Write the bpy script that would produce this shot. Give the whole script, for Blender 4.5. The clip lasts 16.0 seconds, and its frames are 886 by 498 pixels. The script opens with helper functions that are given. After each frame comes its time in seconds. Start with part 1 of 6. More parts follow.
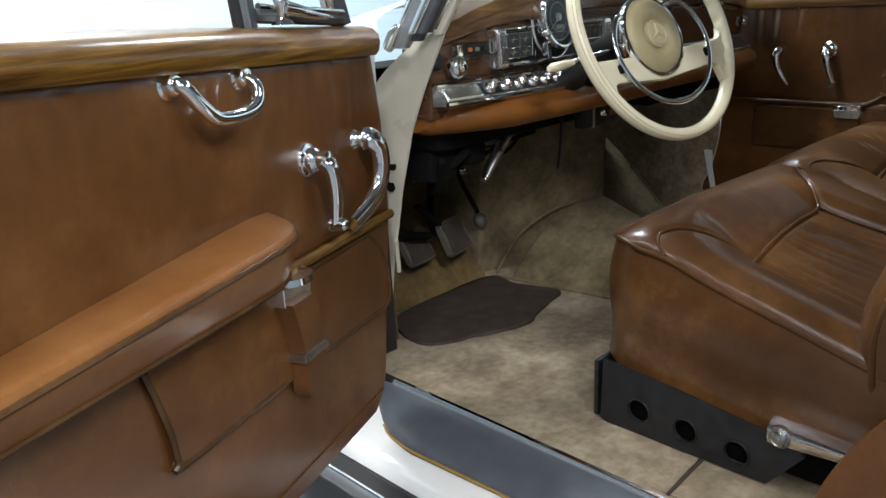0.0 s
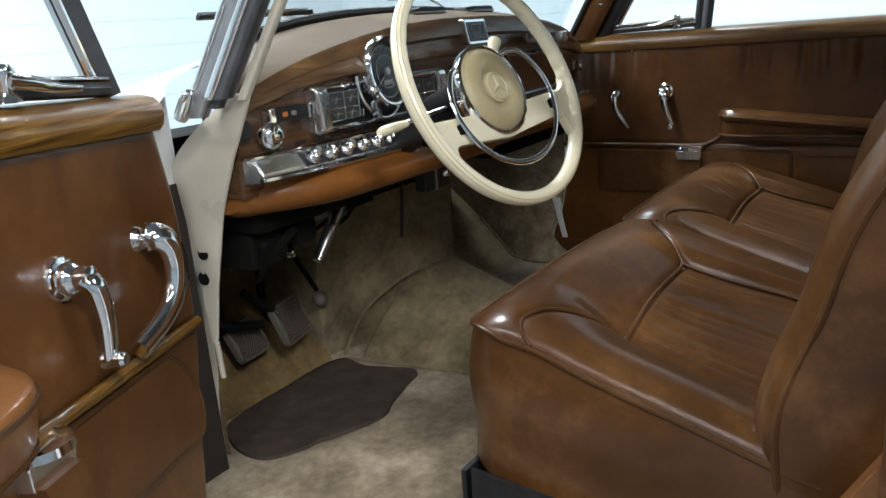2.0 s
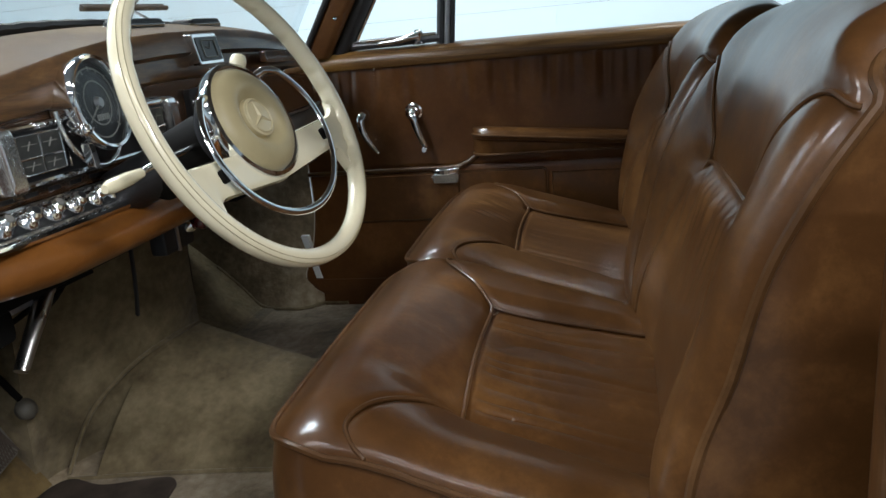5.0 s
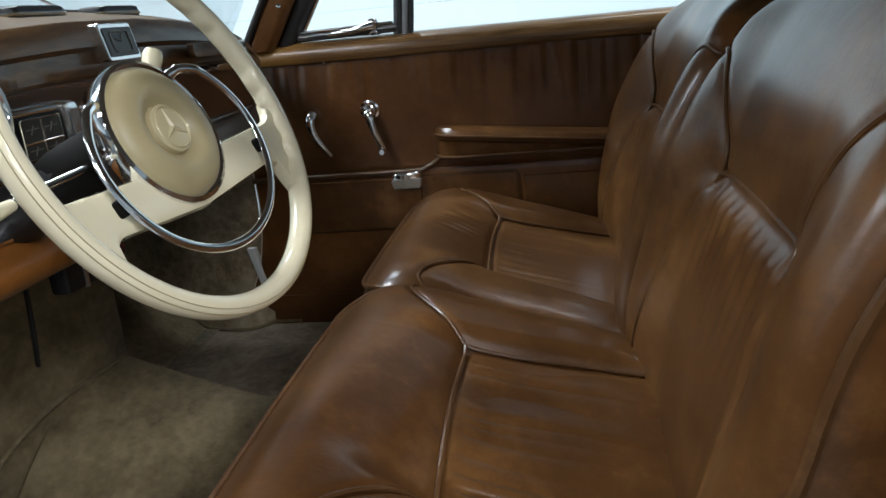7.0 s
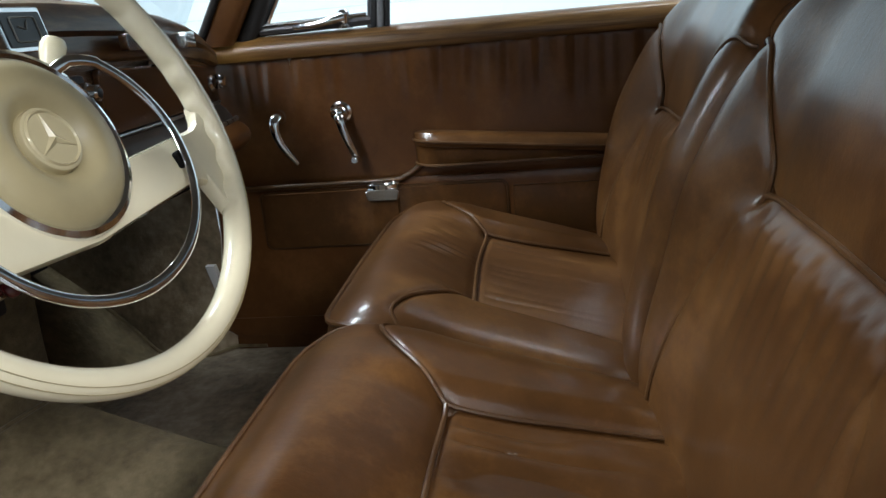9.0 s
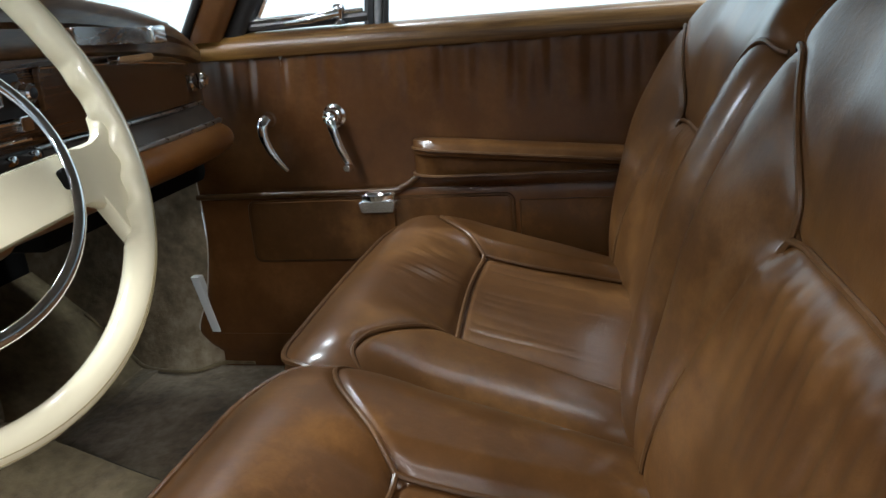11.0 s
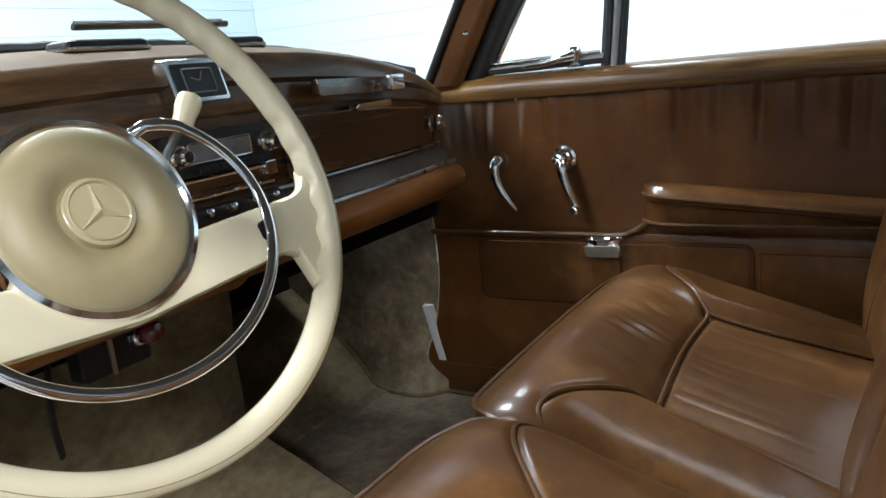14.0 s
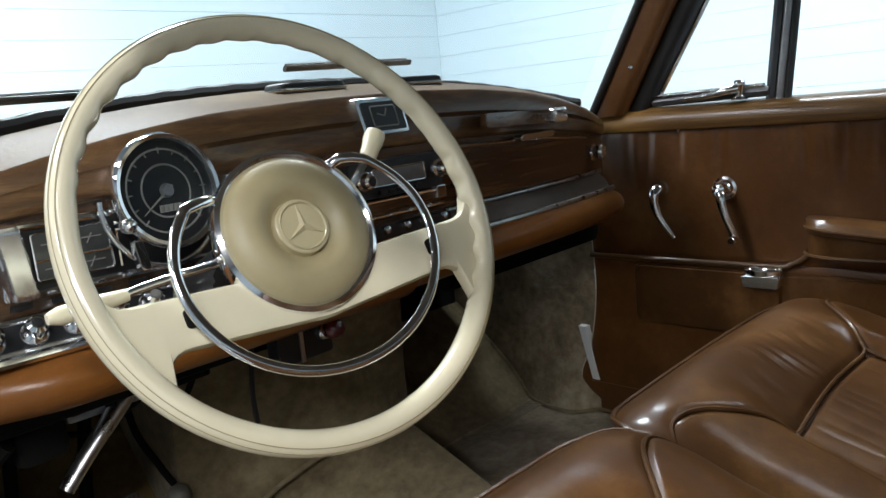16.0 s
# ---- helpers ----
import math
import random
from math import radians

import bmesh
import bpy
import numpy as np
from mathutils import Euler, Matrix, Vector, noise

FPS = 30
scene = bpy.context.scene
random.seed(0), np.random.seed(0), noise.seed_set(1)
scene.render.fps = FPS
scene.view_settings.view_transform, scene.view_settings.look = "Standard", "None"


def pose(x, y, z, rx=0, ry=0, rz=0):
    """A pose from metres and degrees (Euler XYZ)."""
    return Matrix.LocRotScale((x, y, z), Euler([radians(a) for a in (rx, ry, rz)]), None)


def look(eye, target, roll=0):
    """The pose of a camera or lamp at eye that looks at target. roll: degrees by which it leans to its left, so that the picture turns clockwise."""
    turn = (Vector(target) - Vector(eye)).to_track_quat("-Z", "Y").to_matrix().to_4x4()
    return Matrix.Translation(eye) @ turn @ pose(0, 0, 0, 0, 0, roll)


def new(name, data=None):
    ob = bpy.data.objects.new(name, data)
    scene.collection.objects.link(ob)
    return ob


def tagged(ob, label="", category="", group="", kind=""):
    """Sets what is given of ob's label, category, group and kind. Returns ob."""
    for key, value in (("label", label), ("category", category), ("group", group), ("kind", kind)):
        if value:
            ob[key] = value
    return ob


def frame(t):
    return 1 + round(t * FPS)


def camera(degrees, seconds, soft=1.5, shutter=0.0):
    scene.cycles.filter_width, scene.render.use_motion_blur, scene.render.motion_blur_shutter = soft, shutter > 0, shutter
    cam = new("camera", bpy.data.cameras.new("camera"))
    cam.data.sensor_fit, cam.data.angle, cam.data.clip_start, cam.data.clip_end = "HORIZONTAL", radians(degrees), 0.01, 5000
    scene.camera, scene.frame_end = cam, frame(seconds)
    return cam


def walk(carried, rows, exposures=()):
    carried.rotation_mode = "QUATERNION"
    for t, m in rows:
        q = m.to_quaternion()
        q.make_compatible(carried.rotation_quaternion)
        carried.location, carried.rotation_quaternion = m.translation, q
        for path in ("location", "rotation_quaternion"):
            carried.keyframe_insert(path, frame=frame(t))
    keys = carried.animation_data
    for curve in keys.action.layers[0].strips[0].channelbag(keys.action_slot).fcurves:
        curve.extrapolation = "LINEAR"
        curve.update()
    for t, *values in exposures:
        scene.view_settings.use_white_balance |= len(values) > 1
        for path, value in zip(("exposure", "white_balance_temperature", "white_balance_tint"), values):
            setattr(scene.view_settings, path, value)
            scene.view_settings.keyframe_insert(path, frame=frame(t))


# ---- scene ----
cam = camera(59.6, 16.0)
PATH = [
    (0, (-1.665, -1.146, 1.041), (-0.34, 0.218, 0.42), -3.2),
    (0.5, (-1.608, -1.115, 1.047), (-0.222, 0.194, 0.442), -3.5),
    (1, (-1.547, -1.084, 1.055), (-0.098, 0.164, 0.468), -3.9),
    (1.5, (-1.5, -1.058, 1.056), (0.009, 0.127, 0.491), -4.3),
    (2, (-1.464, -1.02, 1.051), (0.122, 0.072, 0.508), -4.7),
    (2.5, (-1.432, -0.978, 1.051), (0.225, 0.004, 0.514), -4.8),
    (3, (-1.401, -0.933, 1.055), (0.33, -0.089, 0.514), -4.7),
    (3.5, (-1.368, -0.893, 1.053), (0.419, -0.176, 0.511), -4.8),
    (4, (-1.339, -0.853, 1.046), (0.496, -0.266, 0.508), -5.0),
    (4.5, (-1.302, -0.826, 1.045), (0.559, -0.335, 0.502), -5.2),
    (7, (-1.062, -0.763, 1.041), (0.823, -0.438, 0.456), -5.6),
    (7.5, (-1.016, -0.763, 1.041), (0.867, -0.438, 0.451), -5.7),
    (8, (-0.961, -0.757, 1.037), (0.923, -0.444, 0.442), -5.4),
    (8.5, (-0.916, -0.747, 1.034), (0.97, -0.451, 0.437), -5.2),
    (9, (-0.868, -0.745, 1.021), (1.022, -0.457, 0.434), -5.3),
    (11.5, (-0.688, -0.812, 1.01), (1.173, -0.358, 0.434), -4.4),
    (12, (-0.669, -0.816, 1.012), (1.169, -0.266, 0.448), -4.5),
    (12.5, (-0.658, -0.822, 1.016), (1.15, -0.164, 0.468), -4.8),
    (13, (-0.651, -0.831, 1.021), (1.114, -0.049, 0.496), -5.2),
    (13.5, (-0.654, -0.847, 1.025), (1.064, 0.05, 0.53), -5.6),
    (14, (-0.668, -0.868, 1.032), (0.996, 0.143, 0.571), -5.8),
    (14.5, (-0.684, -0.888, 1.041), (0.924, 0.221, 0.608), -5.9),
    (15, (-0.704, -0.908, 1.045), (0.839, 0.299, 0.644), -5.9),
    (15.5, (-0.72, -0.927, 1.048), (0.761, 0.363, 0.67), -5.9),
    (16, (-0.738, -0.949, 1.051), (0.677, 0.416, 0.684), -5.7),
]

EXPOSURES = [(0.0, -0.06), (1.0, 0.03), (2.0, 0.08), (3.0, 0.0), (4.5, -0.15), (8.0, -0.05), (11.5, 0.50), (13.0, 0.56), (14.5, 0.28), (16.0, 0.04)]
walk(cam, [(t, look(eye, target, roll)) for t, eye, target, roll in PATH], EXPOSURES)

# ---- light: a bright workshop with unseen ceiling lights, added to suit the cabin ----
world = bpy.data.worlds.new("world")
scene.world = world
world.use_nodes = True
world.node_tree.nodes["Background"].inputs[0].default_value = (0.85, 0.93, 1.0, 1)
world.node_tree.nodes["Background"].inputs[1].default_value = 0.006
# (x, y, watts, turn about y): right-hand row added, unseen, to brighten the wall
LAMPS = [(-4.6, y, w, 0) for y, w in ((-3.6, 135.0), (-1.2, 60.0), (1.2, 60.0), (3.6, 16.0))]
LAMPS += [(-2.4, y, w, 0) for y, w in ((-3.6, 160.0), (-1.2, 20.0), (1.2, 95.0), (3.6, 34.0))]
LAMPS += [(0.6, -3.4, 120.0, 0), (0.2, 3.6, 105.0, 0), (0.5, 1.9, 250.0, 0), (2.1, -1.6, 22.0, 0), (2.1, 0.8, 100.0, 0)]
LAMPS += [(2.9, y, 34.0, -62) for y in (-4.0, -1.6, 0.8, 3.2)]
CEIL = 3.6
for lx, ly, watts, turn in LAMPS:
    lamp = bpy.data.lights.new("ceiling_lamp", "AREA")
    lamp.shape, lamp.size, lamp.size_y = "RECTANGLE", 0.35, 1.4
    lamp.energy, lamp.color = watts, (0.96, 0.98, 1.0) if lx < -1 else (0.82, 0.93, 1.0)
    ob = new("ceiling_lamp", lamp)
    ob.matrix_world = pose(lx, ly, CEIL - (0.28 if turn else 0.09), 0, turn, 0)


# ---- materials ----
def nodes_of(name):
    m = bpy.data.materials.new(name)
    m.use_nodes = True
    nt = m.node_tree
    return m, nt, nt.nodes["Principled BSDF"]


def add(nt, kind, **kw):
    n = nt.nodes.new(kind)
    for k, v in kw.items():
        if k in n.inputs:
            n.inputs[k].default_value = v
    return n


def ramp(nt, fac, stops):
    r = nt.nodes.new("ShaderNodeValToRGB")
    while len(r.color_ramp.elements) < len(stops):
        r.color_ramp.elements.new(0.5)
    for e, (p, c) in zip(r.color_ramp.elements, stops):
        e.position, e.color = p, (*c, 1)
    nt.links.new(fac, r.inputs[0])
    return r


def coords(nt, scale=(1, 1, 1), turn=(0, 0, 0)):
    tc = nt.nodes.new("ShaderNodeTexCoord")
    mp = nt.nodes.new("ShaderNodeMapping")
    mp.inputs["Scale"].default_value = scale
    mp.inputs["Rotation"].default_value = turn
    nt.links.new(tc.outputs["Object"], mp.inputs[0])
    return mp.outputs[0]


def bump(nt, b, height, strength, dist, under=None):
    bp = nt.nodes.new("ShaderNodeBump")
    bp.inputs["Strength"].default_value = strength
    bp.inputs["Distance"].default_value = dist
    nt.links.new(height, bp.inputs["Height"])
    if under:
        nt.links.new(under, bp.inputs["Normal"])
    nt.links.new(bp.outputs[0], b.inputs["Normal"])
    nt.links.new(bp.outputs[0], b.inputs["Coat Normal"])
    return bp.outputs[0]


def leather(name, dark, mid, light, rough=0.36, wrinkle=0.0, coat=0.0, polish=0.19, shine=0.14):
    """Aniline leather: cloudy dye, darker handling marks, pores and soft creases."""
    m, nt, b = nodes_of(name)
    v = coords(nt)
    big = add(nt, "ShaderNodeTexNoise", Scale=7.0, Detail=6.0, Roughness=0.62)
    small = add(nt, "ShaderNodeTexNoise", Scale=34.0, Detail=9.0, Roughness=0.76)
    for n in (big, small):
        nt.links.new(v, n.inputs["Vector"])
    mix = nt.nodes.new("ShaderNodeMath")
    mix.operation = "MULTIPLY_ADD"
    nt.links.new(small.outputs[0], mix.inputs[0])
    mix.inputs[1].default_value = 0.42
    nt.links.new(big.outputs[0], mix.inputs[2])
    r = ramp(nt, mix.outputs[0], [(0.22, dark), (0.71, mid), (1.22, light)])
    nt.links.new(r.outputs[0], b.inputs["Base Color"])
    rr = nt.nodes.new("ShaderNodeMapRange")
    rr.inputs["To Min"].default_value, rr.inputs["To Max"].default_value = rough - 0.05, rough + 0.08
    nt.links.new(small.outputs[0], rr.inputs[0])
    nt.links.new(rr.outputs[0], b.inputs["Roughness"])
    pores = add(nt, "ShaderNodeTexVoronoi", Scale=520.0)
    nt.links.new(v, pores.inputs["Vector"])
    nrm = bump(nt, b, pores.outputs["Distance"], 0.10, 0.0004)
    soft = add(nt, "ShaderNodeTexNoise", Scale=16.0, Detail=3.0)
    nt.links.new(v, soft.inputs["Vector"])
    nrm = bump(nt, b, soft.outputs[0], 0.12, 0.0025, nrm)
    crease = add(nt, "ShaderNodeTexNoise", Scale=1.0, Detail=5.0, Roughness=0.6, Distortion=1.2)
    nt.links.new(coords(nt, (95, 40, 60)), crease.inputs["Vector"])
    nrm = bump(nt, b, crease.outputs[0], 0.16, 0.0016, nrm)
    if wrinkle:
        wv = coords(nt, (46, 5, 8))
        wn = add(nt, "ShaderNodeTexNoise", Scale=1.0, Detail=4.0, Distortion=0.6)
        nt.links.new(wv, wn.inputs["Vector"])
        bump(nt, b, wn.outputs[0], wrinkle, 0.006, nrm)
    b.inputs["Specular IOR Level"].default_value = shine
    b.inputs["Coat Weight"].default_value = coat
    b.inputs["Coat Roughness"].default_value = polish
    return m


def wood(name, dark, mid, light, scale=(1.2, 9, 9), rough=0.22, coat=0.5, front_tint=None, shine=0.5):
    """Varnished veneer; the last colour, if given, is blended in towards the front end."""
    m, nt, b = nodes_of(name)
    v = coords(nt, scale)
    warp = add(nt, "ShaderNodeTexNoise", Scale=2.2, Detail=5.0, Roughness=0.6, Distortion=1.4)
    nt.links.new(v, warp.inputs["Vector"])
    fine = add(nt, "ShaderNodeTexNoise", Scale=11.0, Detail=6.0, Roughness=0.7, Distortion=0.5)
    nt.links.new(v, fine.inputs["Vector"])
    mix = nt.nodes.new("ShaderNodeMath")
    mix.operation = "MULTIPLY_ADD"
    nt.links.new(fine.outputs[0], mix.inputs[0])
    mix.inputs[1].default_value = 0.45
    nt.links.new(warp.outputs[0], mix.inputs[2])
    r = ramp(nt, mix.outputs[0], [(0.48, dark), (0.72, mid), (0.95, light)])
    nt.links.new(r.outputs[0], b.inputs["Base Color"])
    if front_tint:
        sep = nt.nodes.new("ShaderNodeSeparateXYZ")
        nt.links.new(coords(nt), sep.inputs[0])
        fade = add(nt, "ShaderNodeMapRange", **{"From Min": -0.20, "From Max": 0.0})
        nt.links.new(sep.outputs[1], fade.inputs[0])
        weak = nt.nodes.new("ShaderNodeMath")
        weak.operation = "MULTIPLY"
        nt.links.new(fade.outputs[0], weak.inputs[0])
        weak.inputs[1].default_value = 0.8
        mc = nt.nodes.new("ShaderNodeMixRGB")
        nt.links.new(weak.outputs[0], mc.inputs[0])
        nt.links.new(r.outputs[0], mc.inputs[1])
        mc.inputs[2].default_value = (*front_tint, 1)
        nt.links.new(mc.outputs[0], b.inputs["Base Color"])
    b.inputs["Roughness"].default_value = rough
    b.inputs["Coat Weight"].default_value = coat
    b.inputs["Coat Roughness"].default_value = 0.08
    bump(nt, b, fine.outputs[0], 0.06, 0.002)
    b.inputs["Specular IOR Level"].default_value = shine
    return m


def carpet(name, dark, mid, light):
    m, nt, b = nodes_of(name)
    v = coords(nt)
    big = add(nt, "ShaderNodeTexNoise", Scale=9.0, Detail=5.0, Roughness=0.65)
    pile = add(nt, "ShaderNodeTexNoise", Scale=420.0, Detail=2.0)
    tuft = add(nt, "ShaderNodeTexNoise", Scale=60.0, Detail=4.0)
    for n in (big, pile, tuft):
        nt.links.new(v, n.inputs["Vector"])
    mix = nt.nodes.new("ShaderNodeMath")
    mix.operation = "MULTIPLY_ADD"
    nt.links.new(tuft.outputs[0], mix.inputs[0])
    mix.inputs[1].default_value = 0.35
    nt.links.new(big.outputs[0], mix.inputs[2])
    r = ramp(nt, mix.outputs[0], [(0.48, dark), (0.68, mid), (0.88, light)])
    nt.links.new(r.outputs[0], b.inputs["Base Color"])
    b.inputs["Roughness"].default_value = 0.95
    b.inputs["Sheen Weight"].default_value = 0.25
    nrm = bump(nt, b, pile.outputs[0], 0.5, 0.002)
    bump(nt, b, tuft.outputs[0], 0.4, 0.006, nrm)
    return m


def plain(name, color, rough=0.5, metal=0.0, vary=0.12, scale=30.0, coat=0.0, relief=0.0, shine=0.5):
    """Paint, rubber, plastic or metal with faint wear."""
    m, nt, b = nodes_of(name)
    v = coords(nt)
    n = add(nt, "ShaderNodeTexNoise", Scale=scale, Detail=5.0, Roughness=0.6)
    nt.links.new(v, n.inputs["Vector"])
    r = ramp(nt, n.outputs[0], [(0.3, tuple(c * (1 - vary) for c in color)), (0.7, tuple(min(1, c * (1 + vary)) for c in color))])
    nt.links.new(r.outputs[0], b.inputs["Base Color"])
    rr = nt.nodes.new("ShaderNodeMapRange")
    rr.inputs["To Min"].default_value, rr.inputs["To Max"].default_value = max(0.02, rough * 0.8), min(1, rough * 1.25)
    nt.links.new(n.outputs[0], rr.inputs[0])
    nt.links.new(rr.outputs[0], b.inputs["Roughness"])
    b.inputs["Metallic"].default_value = metal
    b.inputs["Specular IOR Level"].default_value = shine
    b.inputs["Coat Weight"].default_value = coat
    b.inputs["Coat Roughness"].default_value = 0.06
    if relief:
        bump(nt, b, n.outputs[0], relief, 0.004)
    return m


def glass(name, tint=(1, 1, 1), rough=0.0):
    m, nt, b = nodes_of(name)
    clear = nt.nodes.new("ShaderNodeBsdfTransparent")
    clear.inputs[0].default_value = (*tint, 1)
    gloss = nt.nodes.new("ShaderNodeBsdfGlossy")
    gloss.inputs["Roughness"].default_value = 0.02
    fres = nt.nodes.new("ShaderNodeFresnel")
    fres.inputs["IOR"].default_value = 1.4
    mix = nt.nodes.new("ShaderNodeMixShader")
    weak = nt.nodes.new("ShaderNodeMath")
    weak.operation = "MULTIPLY"
    nt.links.new(fres.outputs[0], weak.inputs[0])
    weak.inputs[1].default_value = 0.3
    nt.links.new(weak.outputs[0], mix.inputs[0])
    nt.links.new(clear.outputs[0], mix.inputs[1])
    nt.links.new(gloss.outputs[0], mix.inputs[2])
    nt.links.new(mix.outputs[0], nt.nodes["Material Output"].inputs["Surface"])
    return m


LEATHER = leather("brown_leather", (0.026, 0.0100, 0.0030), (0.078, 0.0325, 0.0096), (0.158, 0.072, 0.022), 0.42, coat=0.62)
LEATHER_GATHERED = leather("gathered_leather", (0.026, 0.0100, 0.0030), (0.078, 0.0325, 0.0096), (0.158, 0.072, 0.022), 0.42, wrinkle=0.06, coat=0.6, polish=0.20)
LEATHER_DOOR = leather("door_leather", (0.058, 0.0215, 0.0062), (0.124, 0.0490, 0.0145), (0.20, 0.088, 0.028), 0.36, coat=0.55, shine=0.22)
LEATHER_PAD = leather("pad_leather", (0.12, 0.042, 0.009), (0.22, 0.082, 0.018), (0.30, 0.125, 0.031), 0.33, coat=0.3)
# driver's armrest only: paler because that side is lit
LEATHER_ARM_LIT = leather("lit_armrest_leather", (0.15, 0.054, 0.013), (0.25, 0.097, 0.026), (0.35, 0.150, 0.048), 0.30, coat=0.7)
LEATHER_DASH = leather("dash_leather", (0.045, 0.027, 0.012), (0.090, 0.056, 0.026), (0.155, 0.105, 0.054), 0.5, shine=0.10)
PIPING = leather("leather_piping", (0.030, 0.013, 0.0045), (0.072, 0.033, 0.012), (0.15, 0.076, 0.032), 0.38, coat=0.30, polish=0.26)
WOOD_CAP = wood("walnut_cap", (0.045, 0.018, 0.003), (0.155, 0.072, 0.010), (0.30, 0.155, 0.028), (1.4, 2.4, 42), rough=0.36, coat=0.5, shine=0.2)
WOOD_CAP_SHUT = wood("walnut_cap_shut", (0.075, 0.034, 0.012), (0.155, 0.077, 0.025), (0.26, 0.140, 0.046), (6, 1.4, 42), rough=0.36, coat=0.2, front_tint=(0.48, 0.25, 0.055))
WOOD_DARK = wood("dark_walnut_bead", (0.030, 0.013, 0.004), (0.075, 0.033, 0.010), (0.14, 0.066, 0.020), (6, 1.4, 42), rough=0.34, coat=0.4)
WOOD_DASH = wood("burr_walnut", (0.034, 0.015, 0.006), (0.074, 0.033, 0.013), (0.125, 0.058, 0.022), (1.1, 6, 30), rough=0.24, coat=0.9)
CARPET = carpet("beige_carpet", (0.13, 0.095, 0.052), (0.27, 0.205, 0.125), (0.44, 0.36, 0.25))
# olive and ochre carpets carry some footwell shade in their colour
CARPET_OLIVE_SHADED = carpet("shaded_olive_carpet", (0.095, 0.069, 0.034), (0.18, 0.136, 0.070), (0.28, 0.222, 0.128))
CARPET_OCHRE = carpet("dimmed_ochre_carpet", (0.075, 0.045, 0.013), (0.14, 0.088, 0.027), (0.21, 0.138, 0.050))
RUBBER_MAT = plain("brown_rubber", (0.060, 0.046, 0.037), 0.7, vary=0.4, scale=22, relief=0.3, shine=0.25)
RUBBER = plain("black_rubber", (0.018, 0.018, 0.019), 0.55, vary=0.25)
PEDAL_RUBBER = plain("grey_pedal_rubber", (0.105, 0.095, 0.078), 0.6, vary=0.3)
SILL_RUBBER = plain("grey_sill_rubber", (0.085, 0.095, 0.11), 0.42, vary=0.15, scale=18)
BLACK = plain("black_paint", (0.011, 0.0115, 0.013), 0.45, vary=0.5, scale=40, relief=0.2)
# dark colour that stands in for shade beside the hump and at the hinges
SHADE_BROWN = plain("dark_brown_shade", (0.022, 0.016, 0.012), 0.7, vary=0.3)
# near-black for black parts and for deep shade under the dash and in recesses
SHADE_BLACK = plain("underdash_shade_black", (0.006, 0.0055, 0.005), 0.9, vary=0.3, shine=0.12)
CHROME = plain("chrome", (0.86, 0.87, 0.88), 0.09, 1.0, vary=0.04, scale=60)
SATIN_CHROME = plain("satin_chrome", (0.92, 0.93, 0.94), 0.24, 1.0, vary=0.05, scale=60)
STEEL = plain("worn_steel", (0.50, 0.50, 0.49), 0.28, 1.0, vary=0.15, scale=50)
IVORY = plain("ivory_plastic", (0.80, 0.73, 0.53), 0.2, vary=0.05, scale=9, coat=0.9)
GAUGE_GREY = plain("gauge_grey", (0.045, 0.048, 0.046), 0.3, vary=0.25, scale=60, coat=0.5)
HUB_PAD = plain("ivory_hub_pad", (0.37, 0.31, 0.175), 0.40, vary=0.09, scale=14)
EMBLEM = plain("ivory_emblem", (0.50, 0.43, 0.265), 0.22, vary=0.06, scale=20, coat=0.8)
IVORY_PAINT = plain("ivory_paint", (0.60, 0.55, 0.45), 0.28, vary=0.05, scale=8, coat=0.5)
# body paint whitened beyond the ivory, as if strongly lit
WHITE_PAINT_LIT = plain("brightened_body_paint", (0.88, 0.885, 0.87), 0.2, vary=0.03, scale=5, coat=0.8)
DIAL = plain("dial_black", (0.012, 0.013, 0.015), 0.3, vary=0.2)
DIAL_MARK = plain("dial_marking", (0.20, 0.20, 0.185), 0.5, vary=0.05)
ORANGE = plain("amber_lens", (0.55, 0.16, 0.03), 0.3)
RED = plain("dark_red_plastic", (0.10, 0.012, 0.014), 0.2, coat=0.6)
GLASS = glass("clear_glass", (0.97, 0.99, 1.0))
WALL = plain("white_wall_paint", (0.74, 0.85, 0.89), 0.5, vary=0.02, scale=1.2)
# greys of the unseen ceiling and walls, chosen to cut bounce and reflections
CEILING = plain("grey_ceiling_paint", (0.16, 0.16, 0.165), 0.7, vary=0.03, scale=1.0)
WALL_UNSEEN = plain("unseen_grey_wall_paint", (0.15, 0.18, 0.20), 0.5, vary=0.04, scale=1.2)
CONCRETE = plain("painted_concrete", (0.11, 0.113, 0.117), 0.4, vary=0.25, scale=3.0, relief=0.1)
FRAME_METAL = plain("dull_window_frame", (0.085, 0.088, 0.095), 0.34, 0.4, vary=0.25, scale=25)
TAUPE = plain("taupe_satin_strip", (0.098, 0.080, 0.066), 0.36, 0.2, vary=0.2)
WOOD_GLOSS = wood("polished_walnut", (0.030, 0.013, 0.006), (0.085, 0.037, 0.014), (0.16, 0.072, 0.026), (3.0, 9, 12), rough=0.12, coat=1.0)
WOOD_SATIN = wood("satin_walnut", (0.046, 0.023, 0.010), (0.120, 0.060, 0.024), (0.24, 0.130, 0.048), (2.2, 9, 14), rough=0.34, coat=0.25)
AMBER_EDGE = plain("amber_edging", (0.36, 0.21, 0.045), 0.5, vary=0.2)
GREY_TRIM = plain("grey_satin_trim", (0.36, 0.36, 0.37), 0.3, 0.85, vary=0.2)


# ---- builders ----
import collections


